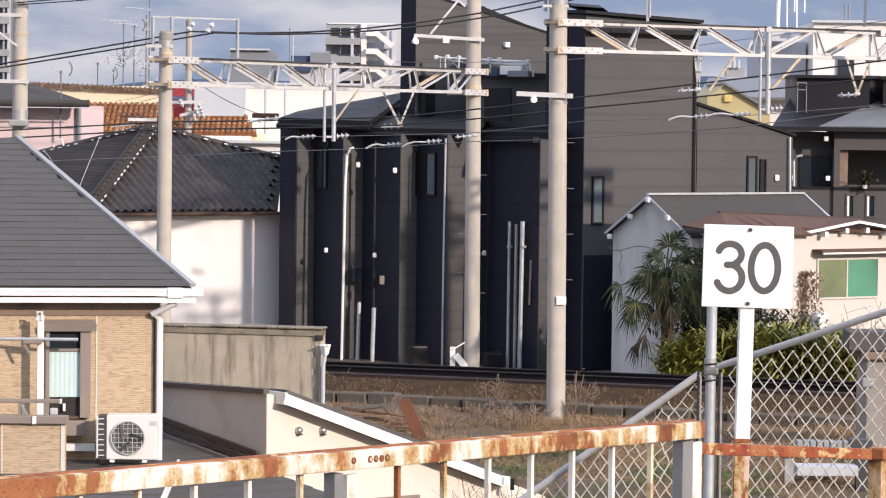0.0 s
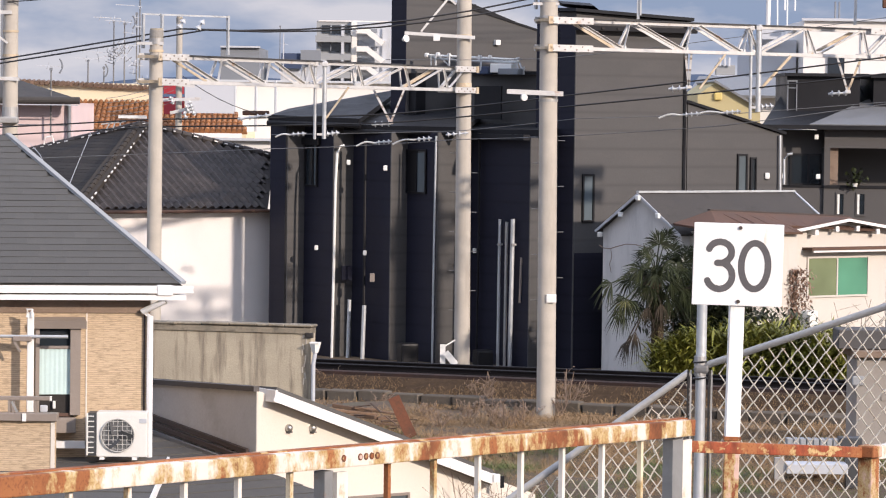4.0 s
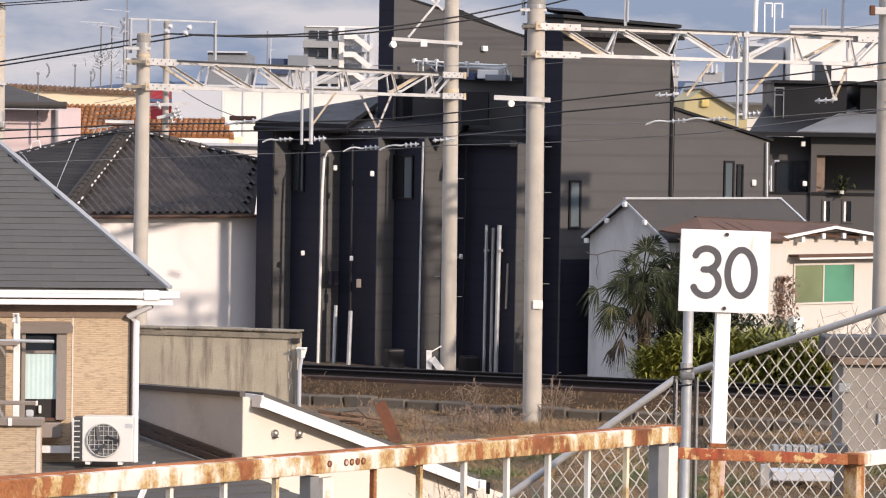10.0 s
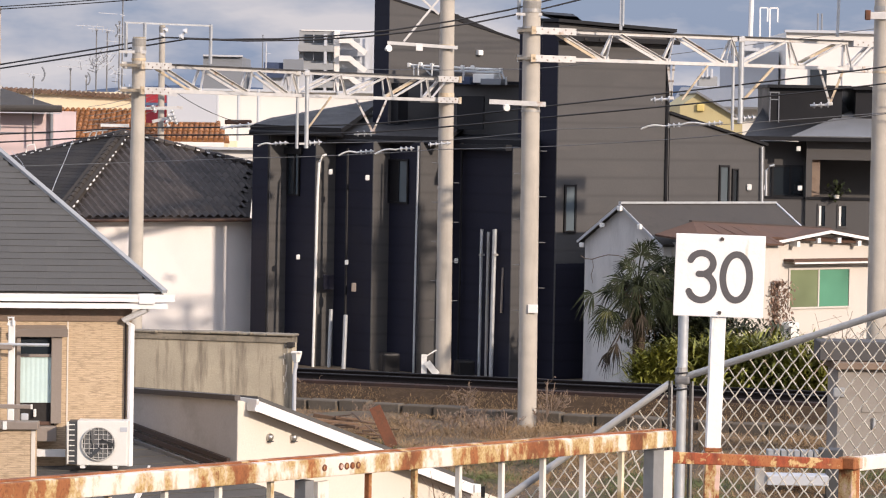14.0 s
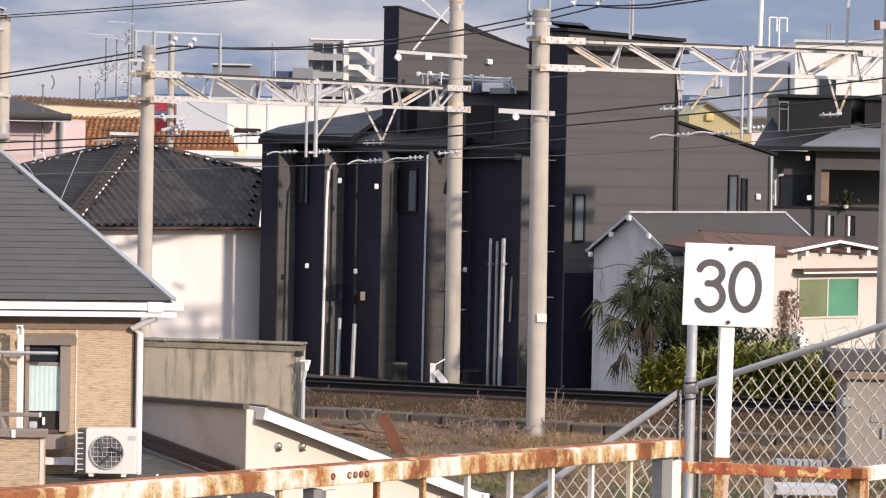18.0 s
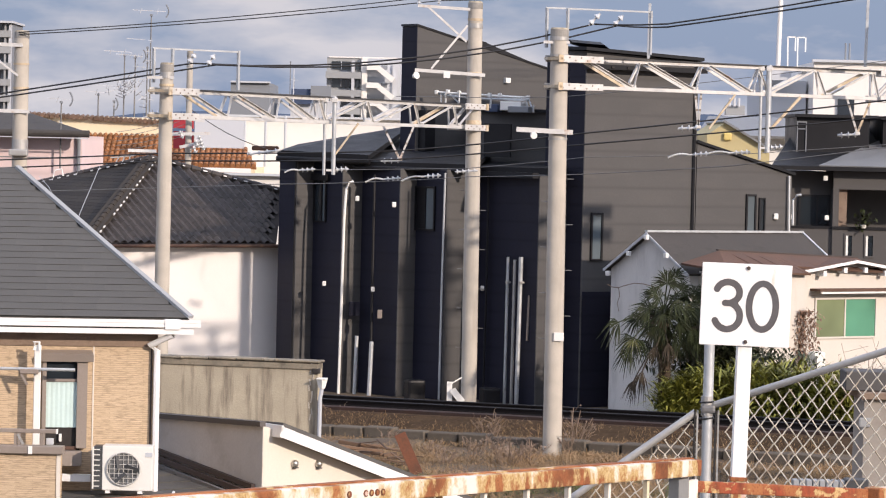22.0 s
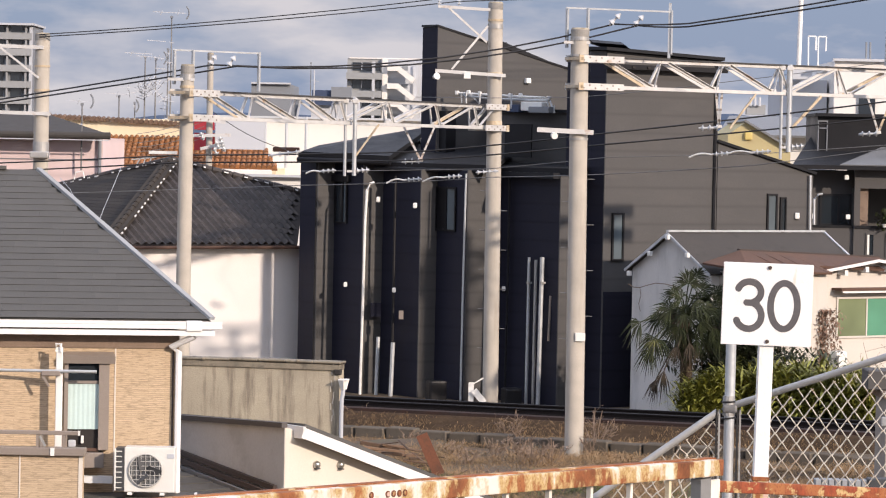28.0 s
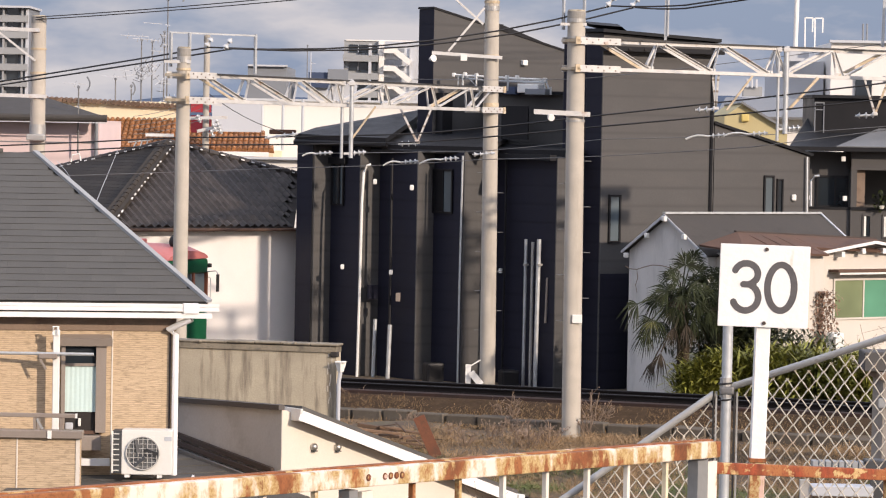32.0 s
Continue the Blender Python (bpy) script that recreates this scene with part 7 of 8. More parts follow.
    for a, b in (((4.427, 72.000, 8.418), (4.435, 72.000, 9.629)), ((9.313, 73.000, 8.378), (9.362, 73.000, 10.732))):
        single("steel_upright", span(BM(), a, b, 0.06), M["zinc"], "pale steel upright on the lattice beam", "post")
    single("far_mast", rod(BM(), (15.45, 153.0, 9.897), (15.53, 153.0, 15.017), 0.11, seg=10), M["far_white"], "tall white far mast", "mast")
    for i, q in enumerate(((18.593, 153.000, 10.986), (18.777, 153.000, 10.988))):
        single("far_mast", rod(BM(), v3(q) - Vector((0, 0, 1.0)), v3(q) + Vector((0, 0, 0.75)), 0.05, seg=6), M["far_grey"], "thin grey far mast", "mast")
    # hill on the horizon
    bm = BM()
    n = 60
    lo = [bm.verts.new((-700 + 1400 * i / n, 1800, -5)) for i in range(n + 1)]
    hi = [bm.verts.new((-700 + 1400 * i / n, 1800 + 200, 18 + 14 * noise.noise(Vector((i * 0.23, 0.4, 0))) + 16 * math.exp(-((i - 36.5) / 4.0) ** 2))) for i in range(n + 1)]
    for i in range(n):
        bm.faces.new((lo[i], lo[i + 1], hi[i + 1], hi[i]))
    single("hill", bm, M["mountain"], "distant blue wooded hills on the horizon", "hill", kind="structure", smooth=True)
    # antennas over the tiled roofs
    antenna(-11.09, 123.0, 6.49, 11.15, [(-0.12, -0.70, 0.55, 2, True), (0.95, -0.9, -0.2, 0, False), (1.43, -1.75, -0.70, 2, False), (1.0, -0.08, 0.08, 1, False), (1.75, -0.22, 0.14, 2, False), (3.2, -0.15, 0.15, 0, False)])
    antenna(-11.96, 122.0, 6.48, 9.60, [(0.02, -0.32, 0.42, 2, False), (1.19, -1.20, -0.04, 1, False), (1.05, -0.30, 0.30, 4, False), (1.5, -0.2, 0.15, 2, False)])
    antenna(-11.61, 122.5, 6.48, 9.55, [(0.0, -0.10, 0.30, 3, True), (0.85, -0.1, 0.45, 3, False), (0.4, -0.05, 0.4, 2, False)])
    antenna(-11.25, 123.5, 6.49, 9.95, [(0.2, -0.12, 0.25, 4, False), (0.6, 0.0, 0.2, 2, False), (1.9, -0.2, 0.2, 2, False)])
    # tangle of crossed aerials on the two middle masts
    t = thing("aerial_cluster", "tangled pale television aerials crossed on roof masts", "antenna", pose(-11.8, 121.5, 6.5), "roof antennas")
    for cx, cz, dx, dz, ln, n in AERIALS:
        d, c = Vector((dx, 0.35, dz)).normalized(), Vector((cx, 121.5, cz))
        boom = wpart("boom", span(BM(), c - d * ln / 2, c + d * ln / 2, 0.022), M["far_light"], t, "pale aluminium boom")
        e = Vector((-dz, 0.9, dx)).normalized()
        for i in range(n):
            p = c + d * ln * ((i + 0.5) / n - 0.5)
            k = random.uniform(0.16, 0.27)
            wpart("element", rod(BM(), p - e * k, p + e * k, 0.013, seg=5), M["far_light" if i % 2 else "grey_wire"], boom)
    antenna(-12.91, 122.0, 6.467, 8.13, [(-0.04, -0.50, 0.36, 1, False)])
    antenna(-12.84, 109.7, 5.397, 7.66, [(-0.06, -0.50, 0.28, 1, True), (0.72, -0.06, 0.06, 0, False)])
    antenna(-12.42, 123.0, 6.474, 7.90, [(0.15, -0.06, 0.05, 1, True)])
    antenna(-9.347, 197.0, 8.735, 11.444, [(0.3, -0.12, 0.12, 0, False)])
    antenna(-9.110, 197.0, 8.738, 10.431, [(0.1, -0.2, 0.25, 1, False)])


# ---- plants ----
def build_palm():
    base = Vector((5.256, 76.600, 0.0))
    t = thing("fan_palm", "shaggy fan palm with green and dry drooping fronds", "palm", Matrix.Translation(base))
    top = Vector((5.218, 76.600, 2.462))
    bm = BM()
    pts = [base + Vector((0, 0, -0.2)), base.lerp(top, 0.5) + Vector((0.04, 0, 0)), top]
    tube(bm, pts, 0.15, 10)
    for i in range(420):
        z = random.uniform(0.3, 1.0)
        a = random.uniform(0, 6.28)
        p = base.lerp(top, z) + Vector((0.14 * math.cos(a), 0.14 * math.sin(a), 0))
        leaf(bm, p, Vector((math.cos(a), math.sin(a), random.uniform(-1.2, 0.6))), random.uniform(0.1, 0.25), 0.03)
    wpart("trunk", bm, M["palm_trunk"], t, "fibrous brown trunk")
    # hub, direction of the fan across and up, size, spread, lean towards the viewer, sag of the tips, dry or not
    spots = (
        ((5.258, 76.200, 3.326), 0.1, 1.0, 0.60, 250, 0.5, 0.10, 0), ((4.846, 76.000, 2.751), -1.0, 0.25, 0.62, 190, 0.7, 0.22, 0), ((4.150, 75.900, 2.420), -1.0, -0.35, 0.60, 150, 0.9, 0.55, 0),
        ((4.495, 75.900, 2.070), -0.5, -1.0, 0.66, 200, 0.8, 0.35, 0), ((4.406, 76.100, 1.742), -0.6, -0.8, 0.50, 150, 0.5, 0.55, 0), ((5.598, 76.500, 3.159), 0.7, 0.8, 0.50, 190, 0.4, 0.2, 0),
        ((5.681, 76.300, 2.747), 1.0, 0.1, 0.55, 180, 0.6, 0.3, 0), ((5.547, 76.200, 2.421), 0.8, -0.7, 0.50, 170, 0.7, 0.4, 0), ((5.018, 76.900, 3.043), -0.8, 0.7, 0.50, 170, 0.2, 0.2, 0),
        ((4.662, 76.800, 2.472), -1.0, 0.0, 0.58, 160, 0.3, 0.4, 0), ((5.195, 75.900, 2.629), -0.1, -0.4, 0.42, 160, 1.0, 0.3, 0), ((5.923, 76.900, 2.880), 0.9, 0.6, 0.50, 180, 0.3, 0.2, 0),
        ((5.408, 76.000, 2.889), 0.5, -0.2, 0.5, 180, 0.9, 0.35, 0), ((5.085, 75.900, 2.995), -0.4, 0.5, 0.5, 200, 0.8, 0.25, 0), ((5.800, 76.600, 2.469), 0.9, -0.3, 0.5, 170, 0.5, 0.4, 0), ((5.490, 76.900, 3.447), 0.5, 1.0, 0.5, 180, 0.3, 0.15, 0), ((5.049, 76.000, 2.333), -0.7, -0.9, 0.45, 170, 0.7, 0.4, 0),
        ((5.915, 76.500, 3.110), 0.6, 0.5, 0.5, 180, 0.5, 0.3, 0), ((6.019, 76.400, 2.746), 0.6, -0.4, 0.5, 180, 0.6, 0.3, 0), ((4.734, 76.200, 1.291), -0.2, -1.0, 0.62, 70, 0.3, 0.35, 1), ((4.559, 76.300, 1.071), -0.4, -1.0, 0.48, 70, 0.3, 0.45, 1), ((5.297, 76.100, 1.962), 0.2, -1.0, 0.50, 80, 0.4, 0.3, 1), ((5.036, 76.100, 1.854), -0.3, -1.0, 0.42, 90, 0.4, 0.3, 1))
    extra = []
    for k in range(12):
        extra.append(((random.uniform(5.05, 6.1), random.uniform(76.0, 76.6), random.uniform(1.35, 2.35)), random.uniform(-0.8, 0.9), random.uniform(-0.9, 0.5), random.uniform(0.34, 0.5), random.uniform(110, 180), random.uniform(0.3, 0.8), random.uniform(0.35, 0.65), 1 if k % 3 == 0 else 0))
    for k in range(20):
        a = radians(random.uniform(-150, 150))
        reach = random.uniform(0.25, 0.75)
        extra.append(((5.45 + reach * math.sin(a), random.uniform(76.2, 77.1), 2.55 + 0.62 * reach * math.cos(a) + random.uniform(-0.5, 0.2)), math.sin(a), math.cos(a) - 0.35, random.uniform(0.38, 0.55), random.uniform(120, 200), random.uniform(0.3, 0.8), random.uniform(0.3, 0.6), 1 if k % 7 == 0 else 0))
    for c, dx, dz, size, spread, lean, sag, dry in (*spots, *extra):
        size, sag = size * 0.92, sag + 0.18
        c, crown = Vector(c), top + Vector((0, 0, 0.15 - 0.5 * dry))
        ax = Vector((dx, -0.25 * lean, dz)).normalized()
        nrm = Vector((0.15, -1.0, lean)).normalized()
        side = ax.cross(nrm).normalized()
        nrm = side.cross(ax)
        bm = BM()
        tube(bm, [crown, crown.lerp(c, 0.55) + Vector((0, -0.03, 0.10)), c], 0.017, 5)
        n = max(9, int(spread / 8.5))
        half = radians(spread) / n / 2
        for i in range(n):
            a = radians(-spread / 2 + spread * (i + 0.5) / n + random.uniform(-2, 2))
            d = ax * math.cos(a) + side * math.sin(a) + nrm * random.uniform(-0.16, 0.10)
            e = side * math.cos(a) - ax * math.sin(a)
            ln = size * random.uniform(0.82, 1.05) * (1 - 0.12 * abs(a))
            k = random.uniform(0.42, 0.55)
            m0 = c + d * ln * k - Vector((0, 0, sag * ln * 0.12))
            w = min(ln * k * math.tan(half) * 1.02, 0.040)
            tip = c + d * ln - Vector((0, 0, sag * ln * random.uniform(0.7, 1.3)))
            va, vm = bm.verts.new(c), bm.verts.new(m0 + nrm * 0.012)
            v0, v1, vt = bm.verts.new(m0 - e * w), bm.verts.new(m0 + e * w), bm.verts.new(tip)
            for tri in ((va, v0, vm), (va, vm, v1), (v0, vt, vm), (vm, vt, v1)):
                bm.faces.new(tri)
        wpart("frond", bm, M["dry_frond" if dry else "palm_leaf"], t, "dry brown frond" if dry else "")


def clump(bm, c, n, spread, ln, wd, up=0.6, droop=0.3):
    for i in range(n):
        p = c + Vector((random.gauss(0, spread[0]), random.gauss(0, spread[1]), random.uniform(0, spread[2])))
        a = random.uniform(0, 6.28)
        leaf(bm, p, Vector((math.cos(a), math.sin(a), random.uniform(up - 0.6, up + 0.5))), ln * random.uniform(0.6, 1.2), wd * random.uniform(0.7, 1.2), droop * random.random())


def build_shrubs():
    # sunlit strap-leaved shrubs below the palm and behind the fence
    def shrub(label, lo, hi, m, n, ln, wd, spread, z0=0.0):
        t = thing("shrub", label, "shrub", Matrix.Translation((*lo[:2], 0)))
        bm = BM()
        for i in range(n):
            k = random.random()
            c = Vector(lo).lerp(Vector(hi), k)
            c.z = 0.0
            top = lo[2] + (hi[2] - lo[2]) * k + random.uniform(-0.25, 0.12)
            clump(bm, Vector((c.x, c.y, random.uniform(0.1, 1) * max(0.2, top - 0.15))), 9, (spread, spread, 0.2), ln, wd)
        wpart("foliage", bm, M[m], t)["kind"] = "stuff"
        stems = BM()
        for i in range(14):
            c = Vector(lo).lerp(Vector(hi), random.random())
            rod(stems, (c.x, c.y, -0.1), (c.x + random.uniform(-0.3, 0.3), c.y, c.z * 0.8), 0.02, 0.008, 5)
        wpart("undergrowth", stems, M["twig"], t)["kind"] = "stuff"
        return t
    shrub("yellow-green strap-leaved shrub below the palm", (5.331, 75.600, 0.840), (6.247, 75.400, 1.362), "shrub", 380, 0.62, 0.060, 0.15)
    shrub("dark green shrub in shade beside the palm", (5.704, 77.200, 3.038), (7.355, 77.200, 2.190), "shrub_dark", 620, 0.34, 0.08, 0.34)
    shrub("yellow-green strap-leaved shrub beside the cream house", (6.611, 75.400, 1.431), (9.779, 74.200, 1.225), "shrub", 520, 0.66, 0.060, 0.26)
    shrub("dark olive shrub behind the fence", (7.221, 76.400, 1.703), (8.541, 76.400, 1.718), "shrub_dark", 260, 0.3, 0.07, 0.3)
    v = thing("creeper", "brown withered creeper on the cream house corner", "creeper", Matrix.Translation((8.693, 78.900, 1.021)))
    bm = BM()
    for i in range(1300):
        k = random.random()
        p = Vector((8.638, 78.900, 1.020)).lerp(Vector((8.775, 78.900, 2.686)), k) + Vector((random.gauss(0, 0.22 * (1.15 - 0.5 * k)), random.gauss(0, 0.08), 0))
        leaf(bm, p, Vector((random.uniform(-1, 1), random.uniform(-1, 0.2), random.uniform(-1, 0.5))), 0.11, 0.055, 0.2)
    wpart("foliage", bm, M["dead_leaf"], v)
    vine = thing("dry_vine", "thin bare vine creeping over the plaster gable", "vine", Matrix.Translation((4.124, 80.200, 3.070)))
    wpart("stem", tube(BM(), [(4.075, 80.350, 3.119), (4.177, 80.150, 3.059), (4.332, 79.950, 3.055), (4.486, 79.750, 3.120), (4.690, 79.500, 3.188), (4.894, 79.250, 3.186), (5.095, 78.950, 3.146), (5.273, 78.750, 3.088)], 0.012, 5), M["twig"], vine)
    wpart("stem", tube(BM(), [(4.332, 79.950, 3.055), (4.360, 79.900, 2.864), (4.310, 79.950, 2.668), (4.351, 79.900, 2.478)], 0.008, 4), M["twig"], vine)
    # bare saplings by the cream house
    twiggy("bare_sapling", "bare brown sapling in front of the cream house", Vector((10.013, 77.000, 0)), 2.5, 22, 0.75, thick=0.010)


def twiggy(name, label, base, height, n, spread, m="twig", thick=0.014):
    t = thing(name, label, "bush", Matrix.Translation(base))
    bm = BM()
    for i in range(n):
        a = random.uniform(0, 6.28)
        d = Vector((math.cos(a) * spread, math.sin(a) * spread * 0.6, 1)).normalized()
        p = base + Vector((random.gauss(0, 0.05), random.gauss(0, 0.05), -0.1))
        q = p + d * height * random.uniform(0.6, 1.0)
        mid = p.lerp(q, 0.5) + Vector((random.gauss(0, 0.05), 0, 0.03))
        tube(bm, [p, mid, q], thick * random.uniform(0.5, 1), 4)
        for j in range(6):
            s = p.lerp(q, random.uniform(0.35, 0.95))
            b = random.uniform(0, 6.28)
            e = s + Vector((math.cos(b), math.sin(b) * 0.6, random.uniform(0.2, 1.2))).normalized() * height * random.uniform(0.12, 0.3)
            tube(bm, [s, e], thick * 0.4, 3)
            if random.random() < 0.6:
                leaf(bm, e, Vector((random.uniform(-1, 1), random.uniform(-1, 1), random.uniform(-0.5, 1))), 0.07, 0.04)
    wpart("growth", bm, M[m], t)


def build_grass():
    tr = Vector((6.83, -3.35, 0)).normalized()
    bm, bg = BM(), BM()
    for i in range(42000):
        x, y = random.uniform(-3.2, 10.5), random.uniform(54.0, 68.6)
        lim = 71.4 - 0.49 * (x + 2.28)
        if y > lim - 0.2:
            continue
        patch = noise.noise(Vector((x * 0.5, y * 0.35, 1.0)))
        if patch < -0.25 and random.random() < 0.35:
            continue
        z = ground_height(x, y)
        h = (0.12 + 0.16 * random.random()) * (1.15 + patch)
        tgt = bg if (noise.noise(Vector((x * 0.7, y * 0.5, 9.0))) > 0.06 and y < 64) else bm
        for k in range(3):
            a = random.uniform(0, 6.28)
            leaf(tgt, Vector((x + random.gauss(0, 0.08), y + random.gauss(0, 0.08), z - 0.02)), Vector((math.cos(a), math.sin(a), random.uniform(0.0, 0.75))), h * random.uniform(0.7, 1.6), 0.008, 0.4 * random.random())
    for i in range(19000):
        x = random.uniform(-3.0, 9.0)
        p = on_track((x + 2.66) / 0.9409, random.uniform(-5.2, -0.85))
        n = (p.x - TRACK_O[0]) * TRACK_N[0] + (p.y - TRACK_O[1]) * TRACK_N[1]
        if noise.noise(Vector((p.x * 0.9, p.y * 0.9, 5.0))) > 0.05 - 0.35 * random.random():
            leaf(bm, Vector((p.x, p.y, max(0.0, 0.353 * (n + 1.6)) - 0.01)), Vector((random.uniform(-1, 1), random.uniform(-1, 1), random.uniform(0.1, 0.9))), random.uniform(0.06, 0.20), 0.010, 0.3 * random.random())
    # straw tussocks heaped along the verge
    for i in range(150):
        x, y = random.uniform(-1.0, 8.5), random.uniform(57.0, 67.0)
        if y > 70.6 - 0.49 * (x + 2.28) or noise.noise(Vector((x * 0.5, y * 0.35, 1.0))) < -0.1:
            continue
        c, wide = Vector((x, y, ground_height(x, y))), random.uniform(0.25, 0.55)
        for k in range(90):
            q = Vector((random.gauss(0, wide), random.gauss(0, wide * 0.7), 0))
            lift = 0.16 * math.exp(-(q.length / wide) ** 2) * random.random()
            leaf(bm, c + q + Vector((0, 0, lift)), Vector((random.uniform(-1, 1), random.uniform(-1, 0.6), random.uniform(0.0, 0.9))), random.uniform(0.14, 0.36), 0.011, 0.5 * random.random())
    single("dry_grass", bm, M["straw"], "straw-coloured dry grass on the railway verge", "grass", kind="stuff")
    single("green_weeds", bg, M["weed"], "low green weeds among the dry grass", "weeds", kind="stuff")
    for x, y, h, n in ((873, 715, 0.75, 10), (1030, 725, 1.0, 10), (1015, 735, 0.6, 7), (945, 755, 0.7, 9), (700, 720, 0.4, 7), (915, 760, 0.7, 9), (890, 738, 0.6, 8), (960, 742, 0.45, 8), (850, 745, 0.6, 9), (905, 748, 0.5, 8), (600, 690, 0.6, 7), (800, 760, 0.5, 9), (770, 745, 0.5, 9)):
        d = 6.25 * 5800 / (y - 207)
        twiggy("dry_weed", "bare brown dried weed on the railway verge", Vector(((x - 784) / 5800 * d, d, 0.0)), h, n, 0.55, thick=0.012)


def build_verge_things():
    r = thing("rusty_girder", "leaning rusted steel channel stuck in the verge", "scrap steel", pose(-0.7, 62.5, 0))
    wpart("flange", span(BM(), (-0.723, 62.500, 0.872), (-0.369, 62.500, 0.106), 0.22, 0.035), M["rust_plate"], r)
    wpart("web", span(BM(), (-0.80, 62.62, 0.80), (-0.50, 62.62, 0.15), 0.03, 0.16), M["rust_plate"], r)
    for i in range(44):
        x, y = random.uniform(-2.15, -0.62), random.uniform(61.4, 65.2)
        half, a = random.uniform(0.14, 0.55), math.radians(random.gauss(-8, 30))
        z = ground_height(x, y) + 0.10 + random.uniform(0.04, 0.52) * (1 - abs(x + 1.35) / 0.9)
        d = Vector((math.cos(a), math.sin(a), random.uniform(-0.25, 0.2))) * half
        w = random.uniform(0.03, 0.11)
        single("old_timber", bevel(span(BM(), Vector((x, y, z)) - d, Vector((x, y, z)) + d, w, w * random.uniform(0.3, 0.8)), 0.006, 1), M["timber"],
               "weathered brown timber lying on a heap on the verge", "timber", group="heap of old timber")
    # low steel stand and cabinet behind the fence
    b = thing("steel_stand", "low pale steel stand on the verge behind the fence", "stand", pose(6.8, 56.8, 0))
    for i in range(8):
        x = 6.25 + 0.115 * i
        wpart("rib_panel", bevel(box(BM(), (x, 57.0, 0.62), (0.10, 0.30, 0.20)), 0.012, 1), M["far_mid"], b, "pale ribbed panel")
    wpart("dark_box", bevel(box(BM(), (7.31, 57.0, 0.62), (0.40, 0.4, 0.26)), 0.02, 1), M["ac_dark"], b, "dark grey box")
    slabs = bevel(box(BM(), (6.62, 56.1, 0.30), (1.05, 0.5, 0.17)), 0.01, 1)
    wpart("slab", slabs, M["far_light"], b, "pale stone-like slab")
    wpart("leg", span(BM(), (5.98, 56.0, 0.476), (5.98, 56.0, -0.266), 0.17, 0.16), M["galv"], b)
    wpart("leg", span(BM(), (7.262, 56.200, 0.652), (7.277, 56.200, -0.275), 0.26, 0.2), M["ac_dark"], b)
    wpart("rod", rod(BM(), (6.674, 56.500, 0.125), (6.681, 56.500, -0.317), 0.05, seg=8), M["rust_plate"], b)
    c = thing("cable_cabinet", "beige steel cabinet with brown lid behind the fence", "cabinet", pose(8.6, 61, 0))
    wpart("body", box(BM(), (8.87, 61.5, 0.85), (1.95, 1.0, 2.0), 4), M["box_grey"], c)
    wpart("lid", bevel(box(BM(), (8.85, 61.45, 1.92), (2.06, 1.16, 0.13), 4), 0.01, 1), M["lid"], c, "faded brown lid")
    wpart("rear_hood", bevel(box(BM(), (8.77, 61.55, 2.175), (2.36, 0.9, 0.37)), 0.02, 1), M["grey_house"], c, "dark grey hood")
    wpart("handle", rod(BM(), (8.62, 60.95, 0.75), (8.62, 60.95, 0.95), 0.03, seg=8), M["zinc"], c)
    wpart("hinge", bevel(box(BM(), (7.95, 60.93, 1.42), (0.22, 0.08, 0.18)), 0.03), M["far_mid"], c)
    wpart("label_plate", bevel(box(BM(), (8.58, 60.97, 1.12), (0.38, 0.02, 0.14), 4), 0.004, 1), M["box_grey"], c, "small raised blank plate")


